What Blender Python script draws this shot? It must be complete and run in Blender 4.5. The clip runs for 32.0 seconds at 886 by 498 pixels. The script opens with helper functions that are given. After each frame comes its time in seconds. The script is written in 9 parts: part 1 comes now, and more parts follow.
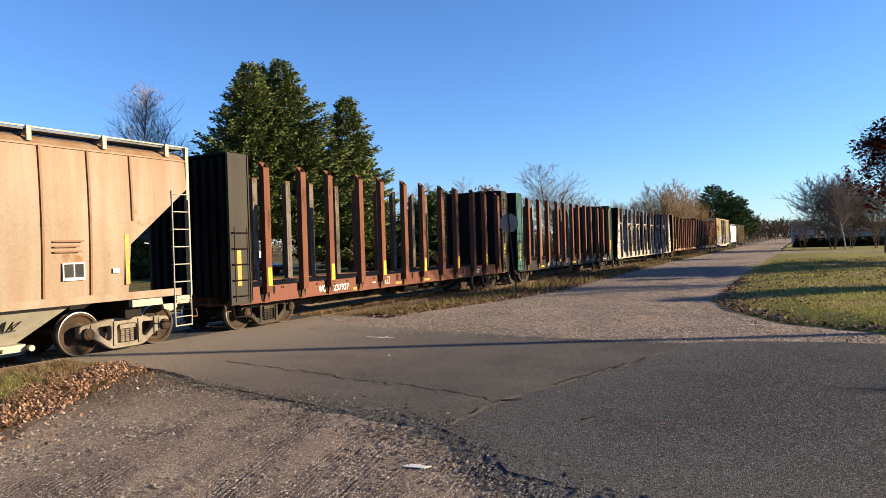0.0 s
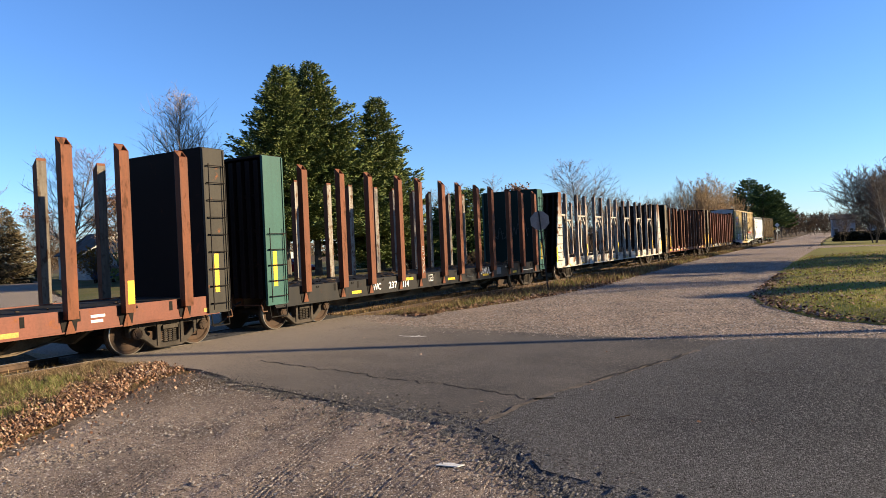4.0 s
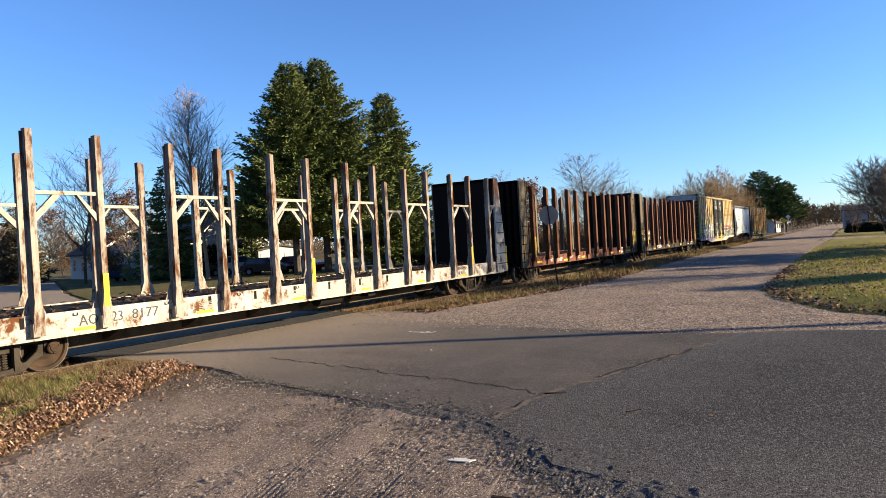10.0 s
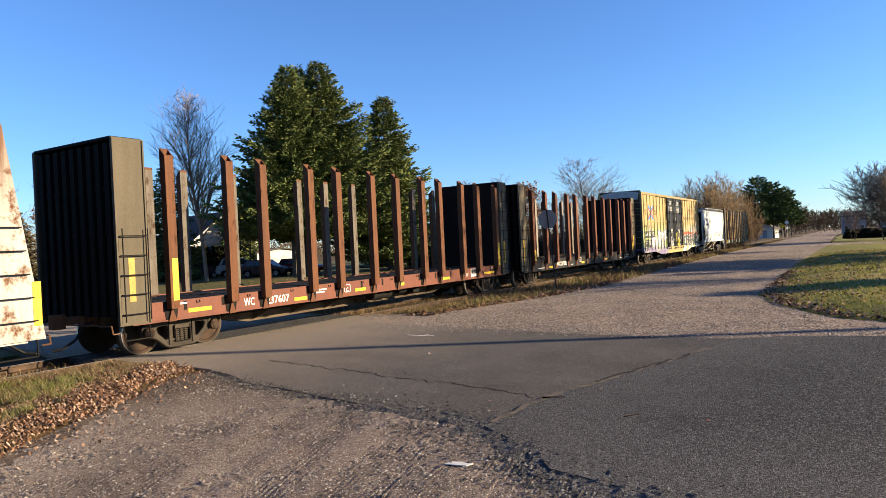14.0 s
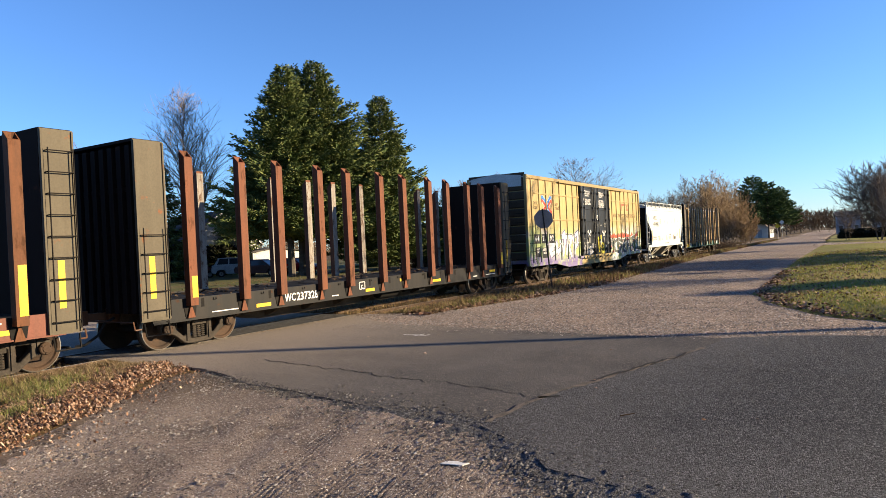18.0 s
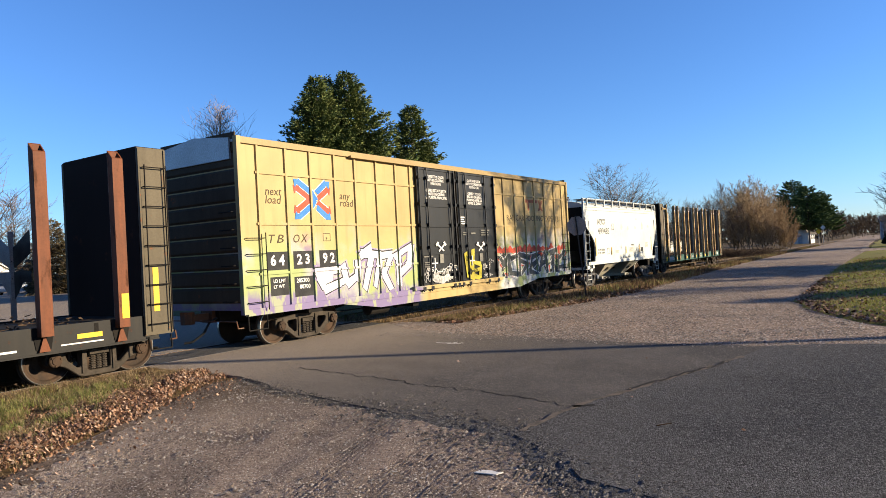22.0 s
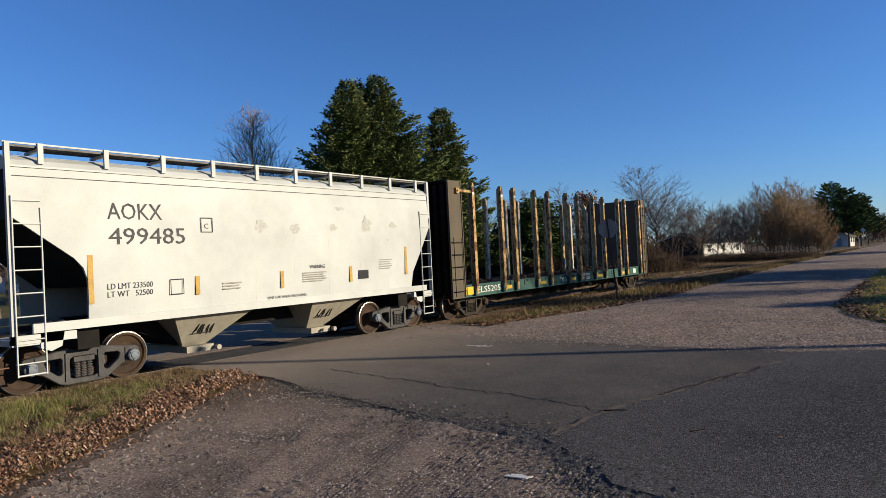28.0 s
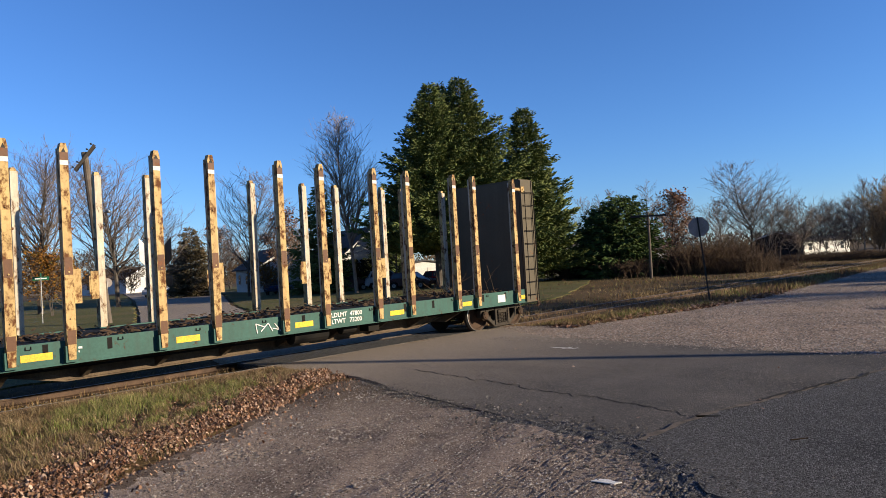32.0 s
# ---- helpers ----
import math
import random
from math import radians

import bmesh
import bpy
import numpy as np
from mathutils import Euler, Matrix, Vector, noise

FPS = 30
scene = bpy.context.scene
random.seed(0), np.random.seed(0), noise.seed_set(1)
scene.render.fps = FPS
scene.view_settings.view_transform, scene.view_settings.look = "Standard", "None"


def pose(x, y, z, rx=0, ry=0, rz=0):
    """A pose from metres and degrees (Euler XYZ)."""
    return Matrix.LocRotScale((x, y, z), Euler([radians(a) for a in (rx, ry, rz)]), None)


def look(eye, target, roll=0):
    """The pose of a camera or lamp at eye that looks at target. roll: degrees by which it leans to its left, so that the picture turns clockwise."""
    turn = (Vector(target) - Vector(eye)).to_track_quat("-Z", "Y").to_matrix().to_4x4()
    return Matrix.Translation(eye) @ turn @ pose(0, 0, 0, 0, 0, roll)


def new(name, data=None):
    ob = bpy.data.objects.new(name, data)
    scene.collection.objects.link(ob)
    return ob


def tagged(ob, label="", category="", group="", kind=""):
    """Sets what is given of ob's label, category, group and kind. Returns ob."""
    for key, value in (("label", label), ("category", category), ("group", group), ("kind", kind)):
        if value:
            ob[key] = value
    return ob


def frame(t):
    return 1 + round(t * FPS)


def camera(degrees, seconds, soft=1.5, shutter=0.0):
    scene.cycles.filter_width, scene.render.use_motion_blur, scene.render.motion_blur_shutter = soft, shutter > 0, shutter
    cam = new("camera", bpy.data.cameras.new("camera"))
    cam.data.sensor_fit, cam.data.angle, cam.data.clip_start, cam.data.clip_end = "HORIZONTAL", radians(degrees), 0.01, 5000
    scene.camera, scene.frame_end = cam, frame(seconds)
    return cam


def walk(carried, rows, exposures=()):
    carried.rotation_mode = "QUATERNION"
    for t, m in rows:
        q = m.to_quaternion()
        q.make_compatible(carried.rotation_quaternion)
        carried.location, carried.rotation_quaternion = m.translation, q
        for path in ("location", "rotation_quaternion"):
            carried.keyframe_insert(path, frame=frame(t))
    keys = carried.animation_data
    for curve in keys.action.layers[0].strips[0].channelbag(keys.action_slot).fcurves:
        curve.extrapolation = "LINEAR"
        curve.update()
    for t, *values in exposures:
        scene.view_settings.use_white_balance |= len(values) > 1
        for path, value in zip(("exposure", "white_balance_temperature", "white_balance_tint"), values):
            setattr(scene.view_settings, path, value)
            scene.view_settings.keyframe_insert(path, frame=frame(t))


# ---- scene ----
cam = camera(66.28, 32.0, 0.8)
TURNS = [
    (0, 89.72, 1.75, 28.36), (0.5, 89.60, 2.03, 28.62), (1, 89.66, 2.50, 28.94), (1.5, 89.66, 2.03, 29.22), (2, 89.55, 2.38, 29.61), (2.5, 89.49, 2.30, 30.19),
    (3, 89.59, 2.42, 30.60), (3.5, 89.67, 2.35, 30.86), (5.5, 89.78, 2.86, 31.20), (6, 89.85, 2.70, 31.12), (6.5, 89.72, 3.03, 31.12), (7, 89.79, 2.63, 31.16),
    (7.5, 89.68, 2.89, 31.10), (8, 89.59, 2.84, 30.93), (8.5, 89.47, 2.86, 30.87), (9, 89.43, 2.96, 30.94), (9.5, 89.36, 2.86, 31.15), (10, 89.38, 3.09, 31.71),
    (10.5, 89.43, 2.59, 32.05), (11, 89.63, 1.81, 32.22), (11.5, 89.71, 1.97, 32.31), (12, 89.77, 2.34, 32.28), (12.5, 89.75, 2.29, 32.03), (13, 89.76, 2.77, 31.72),
    (13.5, 89.62, 2.73, 31.57), (14, 89.66, 2.73, 31.61), (14.5, 89.57, 2.90, 31.53), (16.5, 89.72, 2.57, 31.34), (17, 89.76, 2.49, 31.34), (17.5, 89.58, 2.70, 31.27),
    (18, 89.61, 2.71, 31.27), (18.5, 89.79, 2.62, 31.57), (19, 89.68, 3.15, 31.77), (19.5, 89.80, 3.13, 32.09), (20, 90.01, 3.11, 32.37), (20.5, 90.14, 3.15, 32.89),
    (21, 90.22, 3.12, 33.24), (21.5, 90.23, 3.49, 33.64), (22, 90.42, 3.04, 34.01), (22.5, 90.63, 3.06, 34.55), (23, 90.69, 3.14, 34.99), (23.5, 90.64, 2.81, 35.36),
    (24, 90.68, 2.78, 35.64), (24.5, 90.72, 2.38, 35.81), (25, 90.73, 2.63, 35.92), (25.5, 90.68, 2.71, 35.93), (27.5, 90.70, 2.95, 36.30), (28, 90.77, 2.93, 36.53),
    (28.5, 90.85, 2.71, 36.84), (29, 90.83, 3.29, 37.21), (29.5, 90.91, 3.11, 37.69), (30, 91.07, 3.16, 38.16), (30.5, 91.21, 3.47, 39.03), (31, 91.26, 3.40, 39.85),
    (31.5, 91.37, 3.29, 41.62), (32, 91.27, 3.35, 43.55),
]
EXPOSURE = [(0, 1.68, 6650, 8), (9, 1.73, 6650, 8), (20, 1.7, 6550, 8), (23, 1.42, 6150, 8), (24, 1.34, 6100, 8), (25, 1.21, 6050, 8), (28, 0.83, 5900, 8), (29, 0.8, 5850, 8), (30, 0.87, 5850, 8), (32, 1.18, 6050, 9)]
TRAVEL = [
    (0, 0.00), (1, 4.63), (2, 9.33), (3, 14.08), (4, 18.87), (5, 23.69), (6, 28.52), (7, 33.35), (8, 38.18), (9, 43.00), (10, 47.81), (11, 52.59), (12, 57.34), (13, 62.06), (14, 66.76), (15, 71.42), (16, 76.04), (17, 80.63), (18, 85.19), (19, 89.71), (20, 94.21), (21, 98.67), (22, 103.12), (23, 107.54), (24, 111.95), (25, 116.34), (26, 120.73), (27, 125.11), (28, 129.49), (29, 133.88), (30, 138.28), (31, 142.70), (32, 147.14),
]
EYE = (14.206, 0.0, 2.06)
cam.rotation_mode = "QUATERNION"
walk(cam, [(t, pose(*EYE, rx, ry, rz)) for t, rx, ry, rz in TURNS], EXPOSURE)

# ---- world and sun ----
SUN_EL, SUN_AZ = 15.0, 27.6          # degrees above the ground, and from +x towards +y
world = bpy.data.worlds.new("sky")
scene.world = world
world.use_nodes = True
wn = world.node_tree.nodes
sky = wn.new("ShaderNodeTexSky")
sky.sky_type, sky.sun_disc = "NISHITA", False
sky.sun_elevation, sky.sun_rotation = radians(SUN_EL), radians(90 - SUN_AZ)
sky.air_density, sky.dust_density, sky.ozone_density = 1.0, 0.05, 5.0
clear = wn.new("ShaderNodeMix")              # a very clear, deep blue autumn sky
clear.data_type, clear.blend_type = "RGBA", "MULTIPLY"
clear.inputs[0].default_value = 1.0
clear.inputs[7].default_value = (0.83, 0.935, 1.17, 1)
world.node_tree.links.new(sky.outputs[0], clear.inputs[6])
world.node_tree.links.new(clear.outputs[2], wn["Background"].inputs[0])
wn["Background"].inputs[1].default_value = 0.066
sun = new("sun", bpy.data.lights.new("sun", "SUN"))
sun.data.energy, sun.data.angle, sun.data.color = 5.0, radians(0.42), (1.0, 0.81, 0.56)
sun_way = Vector((math.cos(radians(SUN_AZ)) * math.cos(radians(SUN_EL)), math.sin(radians(SUN_AZ)) * math.cos(radians(SUN_EL)), math.sin(radians(SUN_EL))))
sun.matrix_world = look(sun_way * 60, (0, 0, 0))

# ---- materials ----
MATS = {}


def nodes_of(name, rough=0.8, metal=0.0, gloss=0.15):
    m = bpy.data.materials.new(name)
    m.use_nodes = True
    nt = m.node_tree
    b = nt.nodes["Principled BSDF"]
    b.inputs["Roughness"].default_value, b.inputs["Metallic"].default_value = rough, metal
    b.inputs["Specular IOR Level"].default_value = gloss
    MATS[name] = m
    return m, nt, b


def coords(nt, scale=(1, 1, 1), spread=0.0):
    """Object coordinates, shifted by chance from object to object."""
    tc = nt.nodes.new("ShaderNodeTexCoord")
    mp = nt.nodes.new("ShaderNodeMapping")
    mp.inputs["Scale"].default_value = scale
    nt.links.new(tc.outputs["Object"], mp.inputs["Vector"])
    if spread:
        info = nt.nodes.new("ShaderNodeObjectInfo")
        mul = nt.nodes.new("ShaderNodeMath")
        mul.operation = "MULTIPLY"
        mul.inputs[1].default_value = spread
        nt.links.new(info.outputs["Random"], mul.inputs[0])
        nt.links.new(mul.outputs[0], mp.inputs["Location"])
    return mp.outputs[0]


def noise_tex(nt, vec, scale, detail=6.0, rough=0.6):
    n = nt.nodes.new("ShaderNodeTexNoise")
    n.inputs["Scale"].default_value, n.inputs["Detail"].default_value, n.inputs["Roughness"].default_value = scale, detail, rough
    nt.links.new(vec, n.inputs["Vector"])
    return n.outputs["Fac"]


def ramp(nt, fac, lo, hi):
    r = nt.nodes.new("ShaderNodeMapRange")
    r.inputs["From Min"].default_value, r.inputs["From Max"].default_value = lo, hi
    nt.links.new(fac, r.inputs["Value"])
    return r.outputs[0]


def mix(nt, fac, a, b, kind="MIX"):
    n = nt.nodes.new("ShaderNodeMix")
    n.data_type, n.blend_type = "RGBA", kind
    for slot, v in ((0, fac), (6, a), (7, b)):
        if isinstance(v, (int, float)):
            n.inputs[slot].default_value = v
        elif isinstance(v, tuple):
            n.inputs[slot].default_value = (*v[:3], 1)
        else:
            nt.links.new(v, n.inputs[slot])
    return n.outputs[2]


def bump(nt, b, height, strength, distance=0.01):
    n = nt.nodes.new("ShaderNodeBump")
    n.inputs["Strength"].default_value, n.inputs["Distance"].default_value = strength, distance
    nt.links.new(height, n.inputs["Height"])
    nt.links.new(n.outputs[0], b.inputs["Normal"])


def surface(name, base, other, big=0.6, fine=30.0, rough=0.85, metal=0.0, rel=0.3, dist=0.01, spread=0.0, grit=0.35, lo=0.4, hi=0.62):
    """A matt surface of two tones at a large scale, with a fine grain and relief."""
    m, nt, b = nodes_of(name, rough, metal)
    v = coords(nt, spread=spread)
    large = ramp(nt, noise_tex(nt, v, big, 5), lo, hi)
    c = mix(nt, large, base, other)
    g = noise_tex(nt, v, fine, 4, 0.7)
    dark = tuple(x * (1 - grit) for x in (1, 1, 1))
    c = mix(nt, ramp(nt, g, 0.35, 0.65), mix(nt, 1.0, c, dark, "MULTIPLY"), c)
    nt.links.new(c, b.inputs["Base Color"])
    if rel:
        bump(nt, b, g, rel, dist)
    return m


def painted(name, base, dirt, rust=0.2, rust_col=(0.16, 0.06, 0.025), rough=0.55, metal=0.0, streak=0.45, spread=30.0, scale=1.0, worn=None, tall=1.0, grain=0.8):
    """Weathered paint on steel: streaks running down, faded areas and rust through the paint."""
    m, nt, b = nodes_of(name, rough, metal)
    v = coords(nt, (1, 1, 1), spread)
    down = coords(nt, (3.0, 3.0, 0.22), spread)
    fade = ramp(nt, noise_tex(nt, v, 0.7 * scale, 4), 0.35, 0.7)
    run = ramp(nt, noise_tex(nt, down, 1.5 * scale, 6), 0.42, 0.72)
    fine = noise_tex(nt, v, 22.0, 5, 0.7)
    c = mix(nt, fade, base, tuple(x * 0.78 for x in base))
    mul = nt.nodes.new("ShaderNodeMath")
    mul.operation = "MULTIPLY"
    mul.inputs[1].default_value = streak
    nt.links.new(run, mul.inputs[0])
    c = mix(nt, mul.outputs[0], c, dirt)
    if rust:
        spots = ramp(nt, noise_tex(nt, coords(nt, (1, 1, tall), spread), 2.6 * scale, 9, 0.72), 0.66 - 0.3 * rust, 0.72 - 0.22 * rust)
        if worn:                               # rust that has crept down from the top edge
            tc = nt.nodes.new("ShaderNodeTexCoord")
            sp = nt.nodes.new("ShaderNodeSeparateXYZ")
            nt.links.new(tc.outputs["Object"], sp.inputs[0])
            up = ramp(nt, sp.outputs["Z"], *worn)
            cut = nt.nodes.new("ShaderNodeMath")
            cut.operation = "MULTIPLY"
            nt.links.new(up, cut.inputs[0])
            nt.links.new(noise_tex(nt, down, 1.1, 6), cut.inputs[1])
            c = mix(nt, ramp(nt, cut.outputs[0], 0.18, 0.46), c, rust_col)
        c = mix(nt, spots, c, rust_col)
        rr = nt.nodes.new("ShaderNodeMapRange")
        rr.inputs["To Min"].default_value, rr.inputs["To Max"].default_value = rough, 0.92
        nt.links.new(spots, rr.inputs["Value"])
        nt.links.new(rr.outputs[0], b.inputs["Roughness"])
    c = mix(nt, ramp(nt, fine, 0.3, 0.6), mix(nt, 1.0, c, (grain, grain, grain), "MULTIPLY"), c)
    nt.links.new(c, b.inputs["Base Color"])
    bump(nt, b, fine, 0.15, 0.006)
    return m




def speckled(name, base, other, light, dark, scale, big=0.35, rough=0.9, rel=0.8, dist=0.02, amount=0.5, stretch=None, stony=0.6, wash=()):
    """Broken stone in a binder: single grains of their own tone over slow changes, with a coarse relief."""
    m, nt, b = nodes_of(name, rough)
    v = coords(nt)
    c = mix(nt, ramp(nt, noise_tex(nt, v, big, 5), 0.38, 0.62), base, other)
    if stretch:
        sv = coords(nt, stretch)
        c = mix(nt, ramp(nt, noise_tex(nt, sv, 1.0, 4), 0.45, 0.75), c, mix(nt, 1.0, c, (0.72, 0.70, 0.68), "MULTIPLY"))
    for (ax, ay), lo, hi, colour in wash:      # dust carried over from one side, thinning out unevenly
        dot = nt.nodes.new("ShaderNodeVectorMath")
        dot.operation = "DOT_PRODUCT"
        dot.inputs[1].default_value = (ax, ay, 0)
        nt.links.new(v, dot.inputs[0])
        far = nt.nodes.new("ShaderNodeMath")
        far.operation = "MULTIPLY_ADD"
        far.inputs[1].default_value = 3.0
        nt.links.new(noise_tex(nt, coords(nt, (0.5, 1.0, 1)), 0.9, 5), far.inputs[0])
        nt.links.new(dot.outputs["Value"], far.inputs[2])
        c = mix(nt, ramp(nt, far.outputs[0], lo, hi), c, colour)
    cells = nt.nodes.new("ShaderNodeTexVoronoi")
    cells.inputs["Scale"].default_value = scale
    nt.links.new(v, cells.inputs["Vector"])
    tone = nt.nodes.new("ShaderNodeSeparateColor")
    nt.links.new(cells.outputs["Color"], tone.inputs[0])
    g1, g2 = noise_tex(nt, v, scale * 0.4, 4, 0.75), noise_tex(nt, v, scale * 1.9, 3, 0.75)
    c = mix(nt, ramp(nt, g1, 0.50, 0.36), c, mix(nt, 1.0, c, (0.6, 0.58, 0.56), "MULTIPLY"))
    c = mix(nt, ramp(nt, tone.outputs[0], 0.45 * stony, 0.0), c, dark)
    c = mix(nt, ramp(nt, tone.outputs[1], 1.0 - 0.5 * amount * stony, 1.0), c, light)
    c = mix(nt, ramp(nt, g2, 0.42, 0.30), c, dark)
    nt.links.new(c, b.inputs["Base Color"])
    add = nt.nodes.new("ShaderNodeMath")
    nt.links.new(g1, add.inputs[0])
    neg = nt.nodes.new("ShaderNodeMath")
    neg.operation = "MULTIPLY_ADD"
    neg.inputs[1].default_value, neg.inputs[2].default_value = -0.9, 1.0
    nt.links.new(cells.outputs["Distance"], neg.inputs[0])
    nt.links.new(neg.outputs[0], add.inputs[1])
    bump(nt, b, add.outputs[0], rel, dist)
    return m


ASPH_OLD = speckled("asphalt_worn", (0.092, 0.081, 0.07), (0.043, 0.0395, 0.0365), (0.19, 0.165, 0.14), (0.026, 0.023, 0.021), 85, 0.3, rel=0.8, dist=0.008, amount=0.6, stretch=(0.15, 0.8, 1), stony=0.65, wash=[((1, 0), 9.5, 3.6, (0.265, 0.215, 0.165))])
ASPH = speckled("asphalt_dark", (0.0172, 0.0172, 0.0198), (0.008, 0.008, 0.0094), (0.152, 0.148, 0.15), (0.0018, 0.0017, 0.0018), 80, 0.3, 0.85, 1.0, 0.016, 0.85, (0.12, 0.7, 1), stony=0.85, wash=[((0.35, 1), 14.4, 11.6, (0.068, 0.065, 0.064)), ((1, -0.2), 13.0, 10.7, (0.056, 0.053, 0.051))])
GRAVEL = speckled("gravel", (0.262, 0.19, 0.14), (0.17, 0.128, 0.1), (0.50, 0.42, 0.35), (0.045, 0.034, 0.027), 30, 0.5, 0.95, 1.0, 0.03, 0.85, (0.6, 0.12, 1), stony=0.7)
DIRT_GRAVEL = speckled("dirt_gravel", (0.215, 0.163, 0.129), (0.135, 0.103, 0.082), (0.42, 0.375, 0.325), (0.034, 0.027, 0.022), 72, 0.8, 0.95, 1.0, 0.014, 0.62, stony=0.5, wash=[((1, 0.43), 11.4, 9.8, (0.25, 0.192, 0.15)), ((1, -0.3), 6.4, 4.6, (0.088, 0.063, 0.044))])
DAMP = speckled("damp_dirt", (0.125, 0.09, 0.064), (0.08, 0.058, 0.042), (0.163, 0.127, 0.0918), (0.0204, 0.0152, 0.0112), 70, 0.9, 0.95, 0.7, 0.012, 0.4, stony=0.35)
SOIL = surface("dry_grass_soil", (0.0743, 0.0485, 0.0171), (0.118, 0.0715, 0.0286), 0.16, 9, 0.95, rel=0.9, dist=0.03, grit=0.6)
LAWN = surface("lawn", (0.19, 0.19, 0.03), (0.25, 0.2, 0.06), 0.45, 14, 0.95, rel=1.0, dist=0.03, grit=0.6)
YARD = surface("yard_grass", (0.085, 0.09, 0.025), (0.13, 0.105, 0.042), 0.25, 14, 0.95, rel=1.0, dist=0.03, grit=0.6)
BALLAST = surface("ballast", (0.085, 0.06, 0.037), (0.04, 0.028, 0.018), 0.8, 18, 0.95, rel=1.0, dist=0.03, grit=0.6)
TIMBER = surface("tie_timber", (0.044, 0.0346, 0.0264), (0.0692, 0.0566, 0.0472), 2, 40, 0.9, spread=20)
RAIL = surface("rail_steel", (0.0755, 0.0472, 0.0314), (0.044, 0.0283, 0.0201), 3, 60, 0.6, 0.4)
RAILHEAD = surface("rail_head", (0.27, 0.235, 0.2), (0.19, 0.165, 0.14), 2, 60, 0.5, 0.5, rel=0.05)
WHEEL = surface("wheel_steel", (0.0595, 0.0357, 0.0221), (0.0306, 0.0213, 0.0153), 2.5, 40, 0.8, 0.1, spread=20)
TREAD = surface("wheel_tread", (0.441, 0.417, 0.385), (0.321, 0.296, 0.264), 3, 60, 0.35, 0.9, rel=0.05)
TRUCK = surface("truck_casting", (0.0347, 0.0286, 0.0224), (0.0612, 0.049, 0.0377), 2.2, 30, 0.85, 0.1, spread=20, rel=0.4)
TRUCK_DARK = surface("truck_black", (0.05, 0.049, 0.049), (0.085, 0.08, 0.076), 2.2, 30, 0.7, 0.1, spread=20)
GRIMY = surface("grimy_underframe", (0.125, 0.09, 0.058), (0.07, 0.05, 0.034), 1.5, 30, 0.9, 0.0, spread=20)
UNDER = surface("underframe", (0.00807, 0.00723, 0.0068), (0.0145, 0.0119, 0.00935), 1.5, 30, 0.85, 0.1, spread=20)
BROWN = painted("brown_stake", (0.128, 0.041, 0.0165), (0.062, 0.025, 0.0135), 0.34, (0.055, 0.024, 0.013), rough=0.65, scale=2.2, streak=0.75, tall=0.3)
MAROON = painted("dark_brown_stake", (0.112, 0.042, 0.0165), (0.056, 0.024, 0.0115), 0.36, (0.05, 0.022, 0.011), rough=0.7, scale=2.2, streak=0.75, tall=0.3)
# Ribbed bulkhead ends of the red cars: near-black carries their shade.
SHADE_END_DARK = painted("black_ribbed_face", (0.0062, 0.0046, 0.0036), (0.0035, 0.0027, 0.0022), 0.06, (0.02, 0.009, 0.005), rough=0.9)
OLDLINER = painted("dark_worn_liner", (0.135, 0.115, 0.092), (0.06, 0.045, 0.033), 0.45, (0.05, 0.03, 0.018), 0.85, streak=0.8, scale=2.6, tall=0.5)
LINER = painted("grey_stake_face", (0.243, 0.217, 0.183), (0.0935, 0.0655, 0.0449), 0.5, (0.0842, 0.042, 0.0224), 0.85, streak=0.8, scale=2.6, tall=0.5)
PALELINER = painted("pale_stake_face", (0.46, 0.41, 0.32), (0.25, 0.17, 0.09), 0.42, (0.1, 0.05, 0.026), 0.8, streak=0.7, scale=2.6, tall=0.5)
REDCAR = painted("red_oxide_sill", (0.138, 0.045, 0.027), (0.075, 0.033, 0.021), 0.22)
BLACKCAR = painted("black_sill", (0.0085, 0.0078, 0.0074), (0.024, 0.018, 0.013), 0.2, (0.05, 0.022, 0.011))
OLIVE = painted("dark_bulkhead", (0.092, 0.076, 0.051), (0.055, 0.044, 0.029), 0.15, rough=0.7)
DARKOLIVE = painted("dark_olive_plate", (0.0357, 0.0314, 0.0247), (0.0187, 0.0161, 0.0127), 0.12, rough=0.7)
FADEDINK = surface("faded_stencil", (0.187, 0.178, 0.153), (0.136, 0.128, 0.111), 4, 40, 0.7, rel=0.05)
DUSTY = surface("dusty_truck_casting", (0.24, 0.205, 0.16), (0.15, 0.122, 0.092), 2.2, 30, 0.9, 0.0, spread=20, rel=0.4)
SMUDGE = surface("smudged_paint", (0.375, 0.375, 0.335), (0.415, 0.415, 0.375), 2, 30, 0.6, rel=0.05)
STENCIL = surface("worn_black_stencil", (0.052, 0.052, 0.055), (0.085, 0.084, 0.082), 9, 60, 0.7, rel=0.05)
FAINT = surface("faint_small_print", (0.30, 0.29, 0.26), (0.24, 0.23, 0.20), 6, 60, 0.7, rel=0.05)
BEARING = surface("blue_grey_bearing_cap", (0.15, 0.17, 0.20), (0.10, 0.11, 0.125), 9, 60, 0.6, 0.3, rel=0.1)
# Bulkhead ends facing away from the sun, their shade put into the colour.
SHADE_END = painted("sooty_inner_face", (0.012, 0.0065, 0.0045), (0.007, 0.0045, 0.0032), 0.15, (0.035, 0.013, 0.006), rough=0.9)
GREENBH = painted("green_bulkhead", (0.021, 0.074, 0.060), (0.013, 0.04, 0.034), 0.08)
